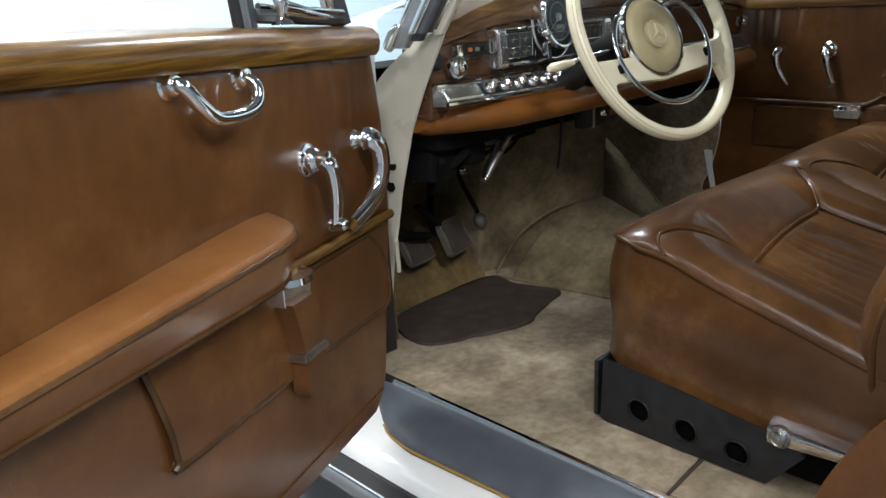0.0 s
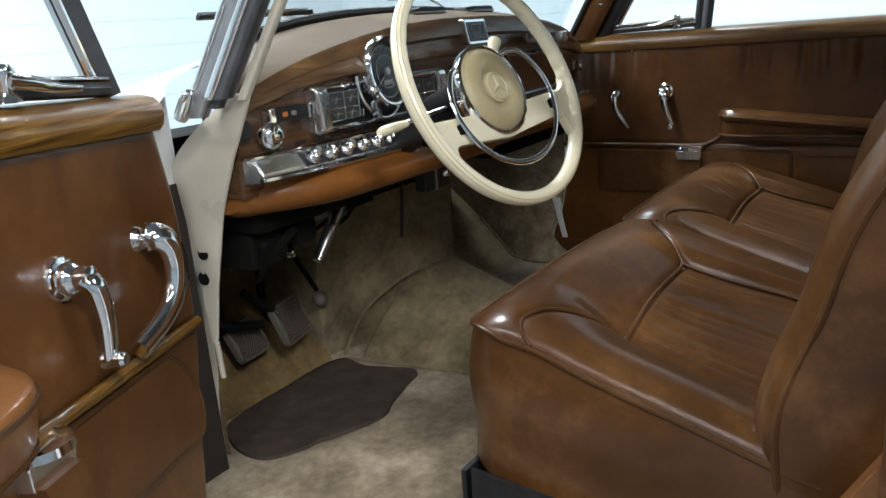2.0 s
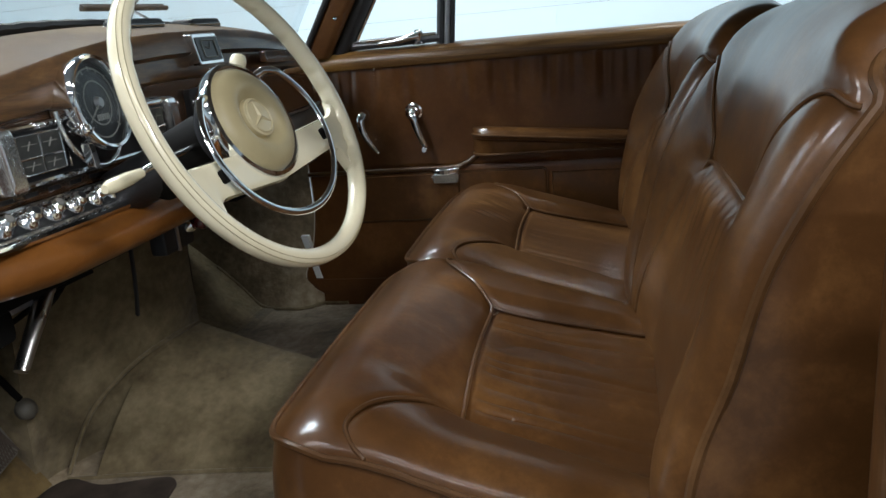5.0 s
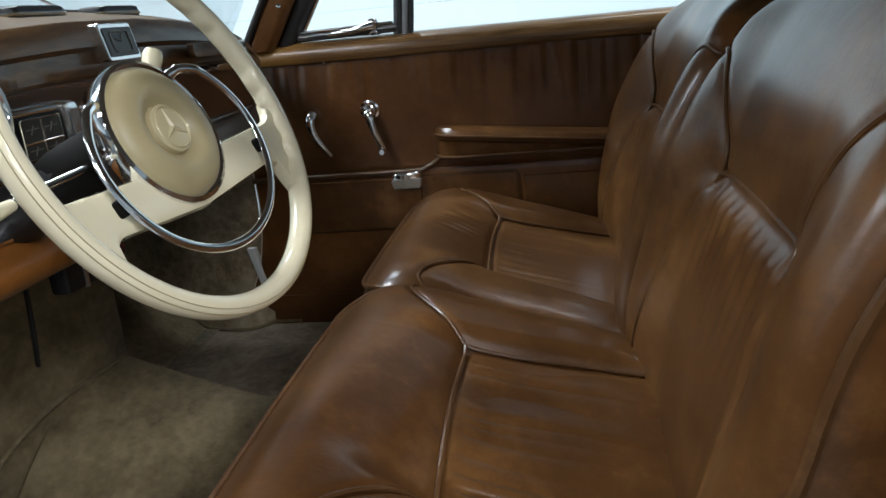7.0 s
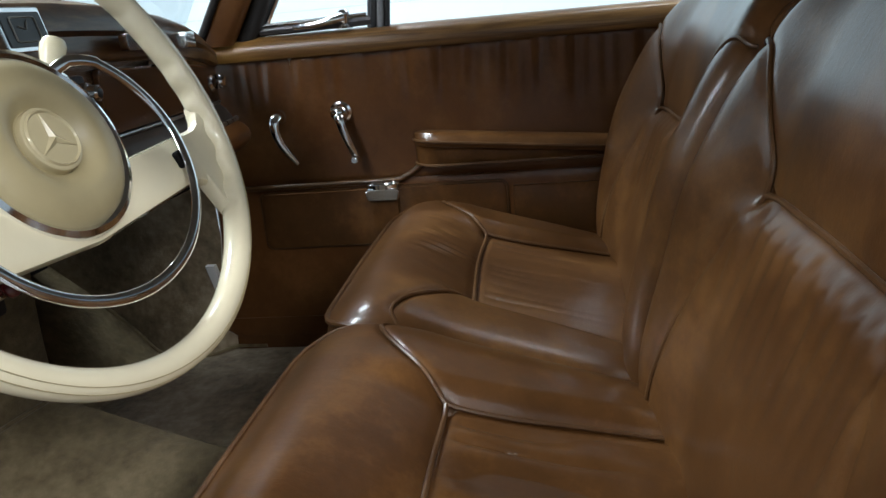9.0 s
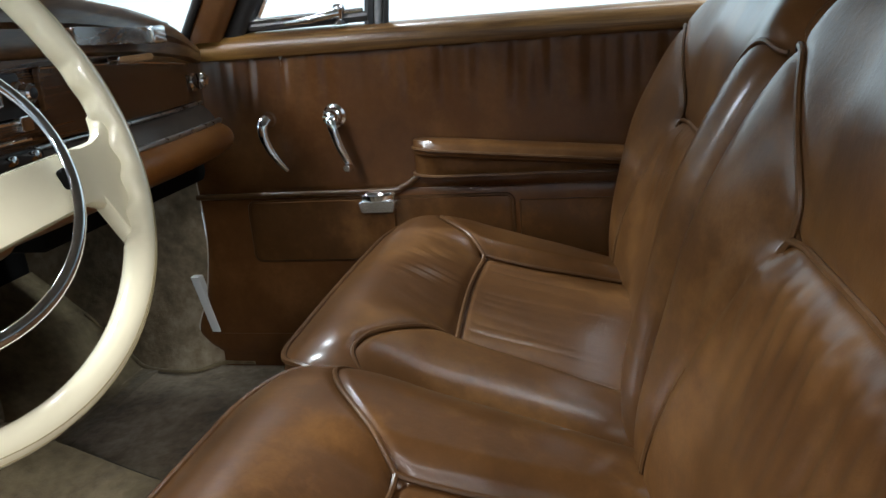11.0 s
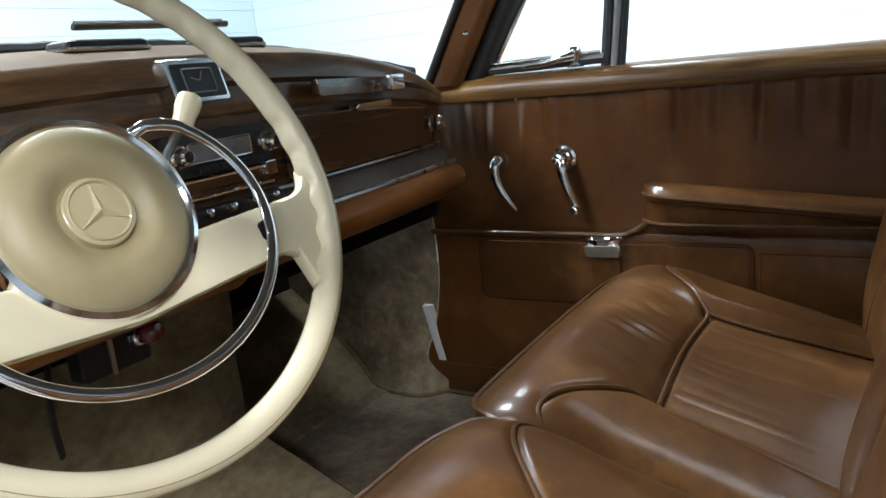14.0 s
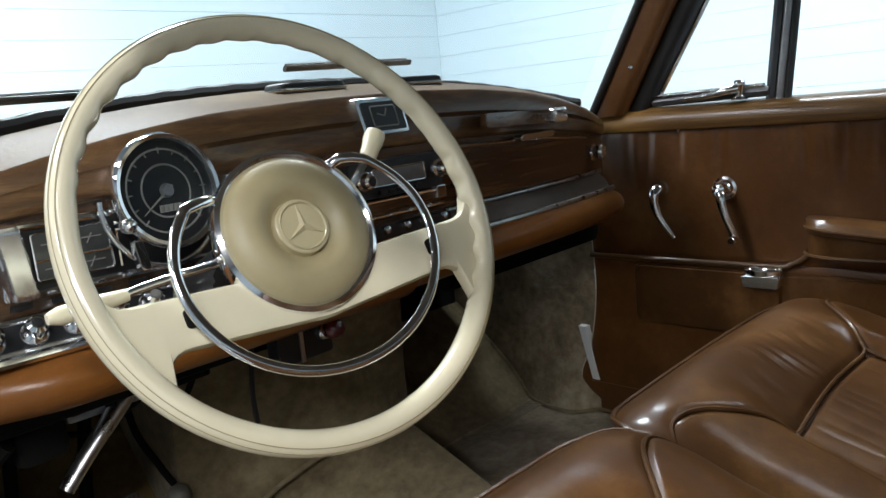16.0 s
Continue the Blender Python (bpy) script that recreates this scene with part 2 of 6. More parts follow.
def weigh_normals(me, limit):
    """Large faces keep flat shading beside their small bevels."""
    round_v = collections.defaultdict(list)
    info = [(p.normal.copy(), p.area) for p in me.polygons]
    for k, p in enumerate(me.polygons):
        for v in p.vertices:
            round_v[v].append(k)
    out = []
    for k, p in enumerate(me.polygons):
        n0 = info[k][0]
        for v in p.vertices:
            s = Vector((0, 0, 0))
            for o in round_v[v]:
                n1, a1 = info[o]
                if n0.dot(n1) > limit:
                    s += n1 * a1
            out.append(s.normalized() if s.length > 1e-12 else n0)
    me.normals_split_custom_set(out)


def obj(name, verts, faces, material, parent=None, label="", smooth=True, sharp=40):
    me = bpy.data.meshes.new(name)
    me.from_pydata([tuple(map(float, v)) for v in verts], [], [tuple(f) for f in faces])
    bm = bmesh.new()
    bm.from_mesh(me)
    bmesh.ops.remove_doubles(bm, verts=bm.verts, dist=1e-5)
    bmesh.ops.recalc_face_normals(bm, faces=bm.faces)
    bm.to_mesh(me)
    bm.free()
    me.materials.append(material)
    if smooth:
        for p in me.polygons:
            p.use_smooth = True
        me.set_sharp_from_angle(angle=radians(sharp))
        if len(me.polygons) < 2500:
            weigh_normals(me, math.cos(radians(sharp)))
    ob = new(name, me)
    if parent:
        ob.parent = parent
    if label:
        ob["label"] = label
    return ob


def thing(name, label, category, base=(0, 0, 0), group="", kind=""):
    e = new(name)
    e.empty_display_size = 0.05
    return tagged(e, label, category, group, kind)


class Geo:
    """Collects verts and faces of one part."""

    def __init__(self):
        self.v, self.f = [], []

    def put(self, verts, faces):
        k = len(self.v)
        self.v += [tuple(map(float, q)) for q in verts]
        self.f += [tuple(i + k for i in f) for f in faces]
        return self

    def make(self, name, material, parent=None, label="", to=None, smooth=True, sharp=40):
        v = [to(*q) for q in self.v] if to else self.v
        return obj(name, v, self.f, material, parent, label, smooth, sharp)


def grid_faces(nu, nv, wrap=False):
    out = []
    for j in range(nv - 1):
        for i in range(nu if wrap else nu - 1):
            k = (i + 1) % nu
            out.append((j * nu + i, j * nu + k, (j + 1) * nu + k, (j + 1) * nu + i))
    return out


def smooth_path(pts, n=8, closed=False):
    """Catmull-Rom through the points."""
    p = [Vector(q) for q in pts]
    out, m = [], len(p)
    for i in range(m if closed else m - 1):
        a, b, c, d = (p[(i + k) % m] if closed else p[min(max(i + k, 0), m - 1)] for k in (-1, 0, 1, 2))
        for s in range(n):
            t = s / n
            out.append(0.5 * (2 * b + (c - a) * t + (2 * a - 5 * b + 4 * c - d) * t * t + (3 * b - a - 3 * c + d) * t ** 3))
    if not closed:
        out.append(p[-1])
    return out


def tube(geo, pts, r, segs=10, closed=False, cap=True, flat=1.0, up=None):
    """A round (or flattened) tube along points; r is a number or one per point."""
    pts = [Vector(q) for q in pts]
    n = len(pts)
    rs = r if isinstance(r, (list, tuple)) else [r] * n
    verts, side = [], None
    for i, q in enumerate(pts):
        a = pts[(i - 1) % n] if closed or i else q
        b = pts[(i + 1) % n] if closed or i < n - 1 else q
        d = (b - a).normalized() if (b - a).length > 1e-9 else Vector((0, 0, 1))
        if up is not None:
            side = Vector(up).cross(d)
            side = side.normalized() if side.length > 1e-6 else Vector((1, 0, 0))
        elif side is None:
            side = d.orthogonal().normalized()
        else:
            side = (side - d * side.dot(d)).normalized()
        o = d.cross(side).normalized()
        for k in range(segs):
            w = 2 * math.pi * k / segs
            verts.append(q + rs[i] * (math.cos(w) * side + flat * math.sin(w) * o))
    faces = grid_faces(segs, n, wrap=True)
    if closed:
        faces += [((n - 1) * segs + k, (n - 1) * segs + (k + 1) % segs, (k + 1) % segs, k) for k in range(segs)]
    elif cap:
        faces += [tuple(range(segs)), tuple(range((n - 1) * segs, n * segs))]
    return geo.put(verts, faces)


def lathe(geo, profile, axis_o, axis_d, segs=32, up=(0, 0, 1)):
    """Revolves (radius, height) pairs about an axis."""
    d = Vector(axis_d).normalized()
    a = Vector(up).cross(d)
    a = a.normalized() if a.length > 1e-6 else d.orthogonal().normalized()
    b = d.cross(a)
    o = Vector(axis_o)
    verts = [o + d * h + max(r, 1e-5) * (math.cos(w) * a + math.sin(w) * b) for r, h in profile for w in (2 * math.pi * k / segs for k in range(segs))]
    return geo.put(verts, grid_faces(segs, len(profile), wrap=True))


def rounded_rect(w, h, r, n=5):
    out = []
    for cx, cy, a0 in ((w / 2 - r, h / 2 - r, 0), (-w / 2 + r, h / 2 - r, 90), (-w / 2 + r, -h / 2 + r, 180), (w / 2 - r, -h / 2 + r, 270)):
        for k in range(n + 1):
            a = radians(a0 + 90 * k / n)
            out.append((cx + r * math.cos(a), cy + r * math.sin(a)))
    return out


def slab(geo, outline, d0, d1, bevel=0.0, to=lambda a, b, c: (a, b, c)):
    """A flat outline (a, b) extruded from depth d0 to d1, its d1 face bevelled."""
    n = len(outline)
    cx, cy = sum(p[0] for p in outline) / n, sum(p[1] for p in outline) / n

    def shrink(p, e):
        dx, dy = p[0] - cx, p[1] - cy
        l = math.hypot(dx, dy) or 1
        return (p[0] - dx / l * e, p[1] - dy / l * e)

    s = 1 if d1 > d0 else -1
    rings = [[(a, b, d0) for a, b in outline]]
    if bevel:
        rings += [[(*p, d1 - s * bevel) for p in outline], [(*shrink(p, bevel * 0.3), d1 - s * bevel * 0.3) for p in outline], [(*shrink(p, bevel), d1) for p in outline]]
    else:
        rings += [[(*p, d1) for p in outline]]
    verts = [to(*q) for ring in rings for q in ring]
    m = len(rings)
    return geo.put(verts, grid_faces(n, m, wrap=True) + [tuple(range(n)), tuple(range((m - 1) * n, m * n))])


def box(geo, x0, x1, y0, y1, z0, z1, bevel=0.003):
    bm = bmesh.new()
    bmesh.ops.create_cube(bm, size=1, matrix=Matrix.Translation(((x0 + x1) / 2, (y0 + y1) / 2, (z0 + z1) / 2)) @ Matrix.Diagonal((abs(x1 - x0), abs(y1 - y0), abs(z1 - z0), 1)))
    if bevel:
        bmesh.ops.bevel(bm, geom=bm.edges[:], offset=bevel, segments=2, affect="EDGES", profile=0.5)
    bm.verts.index_update()
    geo.put([v.co.copy() for v in bm.verts], [[v.index for v in f.verts] for f in bm.faces])
    bm.free()
    return geo


def lerp(a, b, t):
    return a + (b - a) * t


def table(pairs, x):
    """Smooth interpolation in a small table of (x, y)."""
    if x <= pairs[0][0]:
        return pairs[0][1]
    for (a, ya), (b, yb) in zip(pairs, pairs[1:]):
        if x <= b:
            t = (x - a) / (b - a)
            return lerp(ya, yb, t)
    return pairs[-1][1]


def sstep(a, b, x):
    t = min(1, max(0, (x - a) / (b - a)))
    return t * t * (3 - 2 * t)


# ---- the workshop ----
X0, X1, Y0, Y1 = -6.0, 5.9, -6.0, 5.2
g = Geo()
box(g, X0 - 0.2, X1 + 0.2, Y0 - 0.2, Y1 + 0.2, -0.1, 0.0, 0)
tagged(g.make("ground", CONCRETE, smooth=False), "grey painted concrete workshop floor under the car", "floor", kind="structure")
g = Geo()
box(g, X0 - 0.2, X1 + 0.2, Y0 - 0.2, Y1 + 0.2, CEIL, CEIL + 0.1, 0)
tagged(g.make("ceiling", CEILING, smooth=False), "unseen workshop ceiling above the car, grey to dim its bounce", "ceiling", kind="structure")
# plain housings over the added lamps, out of view
for lx, ly, watts, turn in LAMPS:
    fix = thing("ceiling_light", "unseen grey ceiling light housing above an added lamp", "light", group="ceiling lights")
    g = Geo()
    box(g, lx - 0.2, lx + 0.2, ly - 0.75, ly + 0.75, CEIL - 0.07, CEIL, 0.01)
    g.make("housing", CEILING, fix)
for wname, along, at, lo, hi, sign in (("wall_north", "x", Y1, X0, X1, 1), ("wall_south", "x", Y0, X0, X1, -1), ("wall_east", "y", X1, Y0, Y1, 1), ("wall_west", "y", X0, Y0, Y1, -1)):
    g = Geo()
    if along == "x":
        box(g, lo, hi, at + (0.02 if sign > 0 else -0.14), at + (0.14 if sign > 0 else -0.02), 0, CEIL, 0)
    else:
        box(g, at + (0.02 if sign > 0 else -0.14), at + (0.14 if sign > 0 else -0.02), lo, hi, 0, CEIL, 0)
    # south and west walls are unseen, greyed to deepen contrast in the cabin
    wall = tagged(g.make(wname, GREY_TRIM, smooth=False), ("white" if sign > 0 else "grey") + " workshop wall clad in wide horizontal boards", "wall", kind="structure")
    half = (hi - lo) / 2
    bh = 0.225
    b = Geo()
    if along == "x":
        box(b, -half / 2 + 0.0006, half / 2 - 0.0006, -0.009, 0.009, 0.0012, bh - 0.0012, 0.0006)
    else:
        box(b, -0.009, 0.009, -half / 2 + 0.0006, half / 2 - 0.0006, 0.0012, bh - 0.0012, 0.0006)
    first = b.make("board", WALL if sign > 0 else WALL_UNSEEN, wall, smooth=False)
    me = first.data
    n = 0
    for r in range(int(CEIL / bh)):
        for c in range(2):
            ob = first if n == 0 else new("board", me)
            ob.parent = wall
            mid = lo + half * (c + 0.5)
            ob.matrix_local = Matrix.Translation((mid, at + 0.009 * sign, r * bh) if along == "x" else (at + 0.009 * sign, mid, r * bh))
            n += 1

# ---- the car's shell ----
floor = Geo()
NU, NV = 60, 60
verts = []
for j in range(NV):
    y = lerp(-1.75, 0.36, j / (NV - 1))
    for i in range(NU):
        x = lerp(-0.735, 0.755, i / (NU - 1))
        z = 0.298 + 0.004 * noise.noise(Vector((x * 6, y * 6, 0.3)))
        if y > 0.20:
            z += (y - 0.20) * 0.9
        verts.append((x, y, z))
floor.put(verts, grid_faces(NU, NV))
carpet_floor = tagged(floor.make("floor", CARPET), "worn beige carpet laid over the car's floor", "carpet", kind="structure")

# the hump over the gearbox, then the upright carpet behind the pedals
g = Geo()
verts, NU, NV = [], 30, 40
for j in range(NV):
    y = lerp(-1.7, 0.14, j / (NV - 1))
    top = table([(-1.7, 0.355), (-0.5, 0.362), (-0.2, 0.386), (-0.13, 0.400), (-0.04, 0.421), (0.096, 0.467), (0.14, 0.482)], y)
    rgt = table([(-1.7, 0.155), (-0.5, 0.16), (-0.2, 0.166), (-0.13, 0.180), (-0.04, 0.195), (0.14, 0.203)], y)
    lft = table([(-1.7, -0.10), (-0.16, -0.115), (0.17, -0.17)], y)
    for i in range(NU):
        s = i / (NU - 1)
        if s < 0.8:
            k = s / 0.8
            x = lerp(lft, rgt, k)
            z = lerp(0.297, top, 1 - (1 - k) ** 1.7)
        else:
            k = (s - 0.8) / 0.2
            x = rgt + 0.012 * math.sin(k * math.pi / 2)
            z = top - (top - 0.29) * (k ** 1.7)
        verts.append((x, y, z + 0.003 * noise.noise(Vector((x * 9, y * 9, 1)))))
cut = round(0.8 * (NU - 1))
g.put(verts, [f for f in grid_faces(NU, NV) if f[0] % NU < cut])
g.make("tunnel", CARPET_OLIVE_SHADED, carpet_floor, "carpeted gearbox hump")
# the hump's passenger side, its shade put into the colour
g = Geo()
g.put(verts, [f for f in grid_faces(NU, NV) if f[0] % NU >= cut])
g.make("tunnel_side", SHADE_BROWN, carpet_floor, "right side of the hump, dark brown for shade")
g = Geo()
verts, NU, NV = [], 40, 24
for j in range(NV):
    v = j / (NV - 1)
    for i in range(NU):
        u = i / (NU - 1)
        x = lerp(-0.215, 0.206, u)
        yb = lerp(0.20, 0.085, sstep(0.0, 1.0, u))
        y = yb + 0.02 - 0.05 * v * (1 - 0.5 * u) + 0.008 * noise.noise(Vector((x * 7, v * 4, 2)))
        z = lerp(0.28, 0.84, v)
        verts.append((x, y, z))
g.put(verts, grid_faces(NU, NV))
side = []
for j in range(NV):
    v = j / (NV - 1)
    z = lerp(0.28, 0.84, v)
    side.append([(0.206, 0.105 - 0.025 * v, z), (0.209, 0.22, z), (0.209, 0.46, z)])
# same dark colour for the shaded side of the bulkhead
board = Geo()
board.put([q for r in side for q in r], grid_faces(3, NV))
board.make("bulkhead_side", SHADE_BROWN, carpet_floor, "right side of the bulkhead, dark brown for shade")
side = [[(-0.215, 0.22 - 0.05 * j / (NV - 1), lerp(0.28, 0.84, j / (NV - 1))), (-0.23, 0.46, lerp(0.28, 0.84, j / (NV - 1)))] for j in range(NV)]
g.put([q for r in side for q in r], grid_faces(2, NV))
g.make("bulkhead", CARPET_OLIVE_SHADED, carpet_floor, "carpeted bulkhead behind the steering column")
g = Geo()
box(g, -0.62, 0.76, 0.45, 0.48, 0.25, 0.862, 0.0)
# unseen lid, added to stop lamp light leaking in behind the cowl
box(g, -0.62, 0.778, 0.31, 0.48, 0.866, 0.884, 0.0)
g.make("firewall", SHADE_BLACK, carpet_floor, "firewall deep in the footwell, blackened for shade")
g = Geo()
verts = []
for j in range(16):
    v = j / 15
    for i in range(16):
        u = i / 15
        y = lerp(0.012, 0.45, u)
        foot_x = table([(0.0, 0.744), (0.012, 0.744), (0.055, 0.700), (0.108, 0.695), (0.195, 0.715), (0.26, 0.736), (0.45, 0.738)], y)
        wall_x = 0.752 - 0.012 * u * u + 0.004 * noise.noise(Vector((y * 8, v * 5, 4)))
        verts.append((lerp(foot_x, wall_x, sstep(-0.05, 0.34, v)), y, lerp(0.292, 0.945 - 0.03 * u, v ** 1.25)))
g.put(verts, grid_faces(16, 16))
g.make("kick_panel", CARPET, carpet_floor, "carpeted side panel of the footwell")
g = Geo()
verts = []
for j in range(12):
    v = j / 11
    for i in range(12):
        u = i / 11
        verts.append((-0.612 + 0.02 * u * u, lerp(0.10, 0.45, u), lerp(0.27, 0.84, v)))
g.put(verts, grid_faces(12, 12))
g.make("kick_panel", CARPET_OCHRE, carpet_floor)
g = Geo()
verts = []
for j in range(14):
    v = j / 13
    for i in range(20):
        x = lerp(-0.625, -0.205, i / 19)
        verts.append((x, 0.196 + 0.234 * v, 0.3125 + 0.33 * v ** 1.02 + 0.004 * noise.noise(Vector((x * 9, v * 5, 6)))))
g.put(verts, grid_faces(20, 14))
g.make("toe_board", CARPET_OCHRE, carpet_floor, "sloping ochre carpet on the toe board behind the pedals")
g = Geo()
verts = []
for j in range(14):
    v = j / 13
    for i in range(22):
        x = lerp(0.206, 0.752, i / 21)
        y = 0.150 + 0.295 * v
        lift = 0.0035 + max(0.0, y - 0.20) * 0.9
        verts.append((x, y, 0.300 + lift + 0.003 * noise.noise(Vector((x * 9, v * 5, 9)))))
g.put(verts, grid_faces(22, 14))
# darker than the kick panel's carpet: the footwell's shade is in the colour
g.make("toe_board", CARPET_OLIVE_SHADED, carpet_floor, "sloping carpeted toe board of the passenger's footwell, darkened for shade")
# raised edges of the carpet pieces
g = Geo()
tube(g, smooth_path([(-0.172, 0.19, 0.302), (-0.14, 0.0, 0.302), (-0.118, -0.2, 0.302), (-0.11, -0.45, 0.302)], 10), 0.0045, 8)
g.make("carpet_edging", CARPET_OLIVE_SHADED, carpet_floor)
g = Geo()
tube(g, smooth_path([(-0.165, 0.19, 0.31), (-0.11, 0.165, 0.40), (-0.03, 0.13, 0.452), (0.06, 0.108, 0.470), (0.195, 0.090, 0.467)], 10), 0.004, 8)
g.make("carpet_edging", CARPET_OLIVE_SHADED, carpet_floor)
g = Geo()
tube(g, smooth_path([(0.744, -0.06, 0.303), (0.741, 0.012, 0.304), (0.700, 0.055, 0.304), (0.695, 0.108, 0.304), (0.714, 0.195, 0.306), (0.733, 0.26, 0.356), (0.736, 0.33, 0.424)], 10), 0.0048, 8)
g.make("carpet_edging", CARPET_OLIVE_SHADED, carpet_floor)

g = Geo()
tube(g, [(-0.52, -0.645, 0.3015), (-0.646, -0.649, 0.3015), (-0.738, -0.653, 0.3015)], 0.0032, 6)
g.make("carpet_seam", RUBBER_MAT, carpet_floor)
# heel mat with a torn edge
g = Geo()
mat_ol = []
base = [(-0.60, 0.02), (-0.50, -0.035), (-0.385, -0.08), (-0.30, -0.062), (-0.235, -0.045), (-0.16, -0.018), (-0.19, 0.10), (-0.20, 0.20), (-0.50, 0.20), (-0.585, 0.13)]
for q in smooth_path([(*p, 0) for p in base], 8, closed=True):
    torn = 0.008 * noise.noise(Vector((q.x * 31, q.y * 31, 0))) if q.y < 0.0 else 0
    mat_ol.append((q.x, q.y + torn))
slab(g, mat_ol, 0.300, 0.3075, 0.002)
tagged(g.make("floor_mat", RUBBER_MAT), "worn dark brown rubber heel mat with a torn edge", "mat")

# sill under the driver's door
sill = thing("door_sill", "grey ribbed rubber sill with chrome strip on ivory body", "sill", kind="structure")


def along_y(geo, section, y0, y1, n=2):
    """A closed (x, z) section drawn along y."""
    m = len(section)
    verts = [(x, lerp(y0, y1, k / (n - 1)), z) for k in range(n) for x, z in section]
    return geo.put(verts, grid_faces(m, n, wrap=True) + [tuple(range(m)), tuple(range((n - 1) * m, n * m))])


g = Geo()
along_y(g, [(-0.742, 0.285), (-0.742, 0.297), (-0.747, 0.302), (-0.753, 0.301), (-0.757, 0.293), (-0.757, 0.285)], 0.02, -1.0)
g.make("chrome_strip", CHROME, sill)
def sill_edge(y):
    """Outer edge of the tread, drawn in towards the front corner."""
    return table([(-1.1, -0.852), (-0.40, -0.853), (-0.20, -0.862), (-0.13, -0.850), (-0.08, -0.822), (-0.03, -0.790), (0.02, -0.775)], y)


g = Geo()
verts, NT_ = [], 60
for k in range(NT_):
    y = lerp(0.02, -1.0, k / (NT_ - 1))
    e = sill_edge(y)
    verts += [(-0.757, y, 0.255), (-0.757, y, 0.287), (lerp(-0.757, e, 0.4), y, 0.286), (lerp(-0.757, e, 0.75), y, 0.277), (lerp(-0.757, e, 0.93), y, 0.266), (e, y, 0.256), (e, y, 0.240)]
g.put(verts, grid_faces(7, NT_, wrap=True) + [tuple(range(7)), tuple(range(7 * NT_ - 7, 7 * NT_))])
g.make("tread_rubber", SILL_RUBBER, sill, "smooth slate grey rubber tread")
g = Geo()
tube(g, [(sill_edge(y) - 0.002, y, 0.2535) for y in (lerp(-0.10, -1.0, k / 40) for k in range(41))], 0.0028, 6)
g.make("tread_edging", AMBER_EDGE, sill, "thin amber edging")
g = Geo()
along_y(g, [(-0.765, 0.2), (-0.770, 0.256), (-0.84, 0.250), (-0.872, 0.243), (-0.892, 0.232), (-0.905, 0.215), (-0.908, 0.19)], 0.35, -1.4, 20)
g.make("body_rocker", WHITE_PAINT_LIT, sill)
g = Geo()
along_y(g, [(-0.906, 0.17), (-0.906, 0.206), (-0.918, 0.210), (-0.940, 0.200), (-0.938, 0.17)], 0.6, -1.4, 4)
g.make("rocker_seal", RUBBER, sill)
g = Geo()
along_y(g, [(-0.938, 0.17), (-0.938, 0.200), (-0.946, 0.202), (-0.952, 0.192), (-0.950, 0.17)], 0.6, -1.4, 4)
g.make("rocker_moulding", CHROME, sill)
g = Geo()
along_y(g, [(-0.735, 0.27), (-0.735, 0.299), (-0.743, 0.299), (-0.743, 0.27)], 0.02, -1.1)
g.make("carpet_binding", CARPET, sill)
g = Geo()
box(g, -0.80, 0.80, -1.8, 0.5, 0.16, 0.245, 0.01)
g.make("floor_pan", SHADE_BLACK, sill)

# windscreen post and door post on the driver's side
post = thing("door_post", "ivory painted door post with two bolt holes", "post", kind="structure")
g = Geo()
# (z, x, rear edge y, shoulder y, front edge y)
rows = [(0.25, -0.616, 0.130, 0.142, 0.158), (0.31, -0.618, 0.120, 0.136, 0.152), (0.43, -0.624, 0.094, 0.116, 0.132), (0.52, -0.628, 0.070, 0.098, 0.118), (0.60, -0.633, 0.044, 0.080, 0.112), (0.66, -0.638, 0.024, 0.064, 0.108), (0.72, -0.645, -0.003, 0.056, 0.108), (0.785, -0.652, -0.032, 0.050, 0.106), (0.835, -0.660, -0.063, 0.036, 0.098)]
rows += [(0.885, -0.667, -0.096, 0.000, 0.060), (0.93, -0.674, -0.130, -0.066, -0.008), (0.955, -0.679, -0.150, -0.106, -0.056), (0.985, -0.684, -0.172, -0.146, -0.112)]
cols = list(zip(*rows))
fine = [[q.y for q in smooth_path([(0, c, 0) for c in col], 5)] for col in cols]
verts = []
for z, x, yr, yq, yf in zip(*fine):
    # a flat face, then a rounded shoulder and a flange that turns in to the front edge
    verts += [(x + 0.014, yr + 0.010, z), (x + 0.004, yr + 0.001, z), (x + 0.001, yr + 0.003, z), (x - 0.001, lerp(yr, yq, 0.35), z), (x - 0.0015, lerp(yr, yq, 0.85), z)]
    verts += [(x - 0.0005, lerp(yq, yf, 0.04), z), (x + 0.003, lerp(yq, yf, 0.25), z), (x + 0.008, lerp(yq, yf, 0.6), z), (x + 0.016, yf, z), (x + 0.026, yf - 0.004, z)]
g.put(verts, grid_faces(10, len(fine[0]), wrap=True) + [tuple(range(10)), tuple(range(len(verts) - 10, len(verts)))])
g.make("post_skin", IVORY_PAINT, post)
# a flat dark plate gives the hinge cavity its shade
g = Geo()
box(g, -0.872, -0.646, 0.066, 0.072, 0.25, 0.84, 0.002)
g.make("hinge_cavity", SHADE_BROWN, post, "dark plate for the shade of the hinge cavity ahead of the door")
for hx, hy, hz in ((-0.6445, 0.038, 0.7195), (-0.6405, 0.053, 0.671)):
    g = Geo()
    lathe(g, [(0.0, 0.001), (0.0105, 0.001), (0.0122, 0.0018), (0.0128, -0.002)], (hx - 0.001, hy, hz), (-1, 0, 0.12), 20)
    g.make("bolt_hole", SHADE_BLACK, post)
g = Geo()
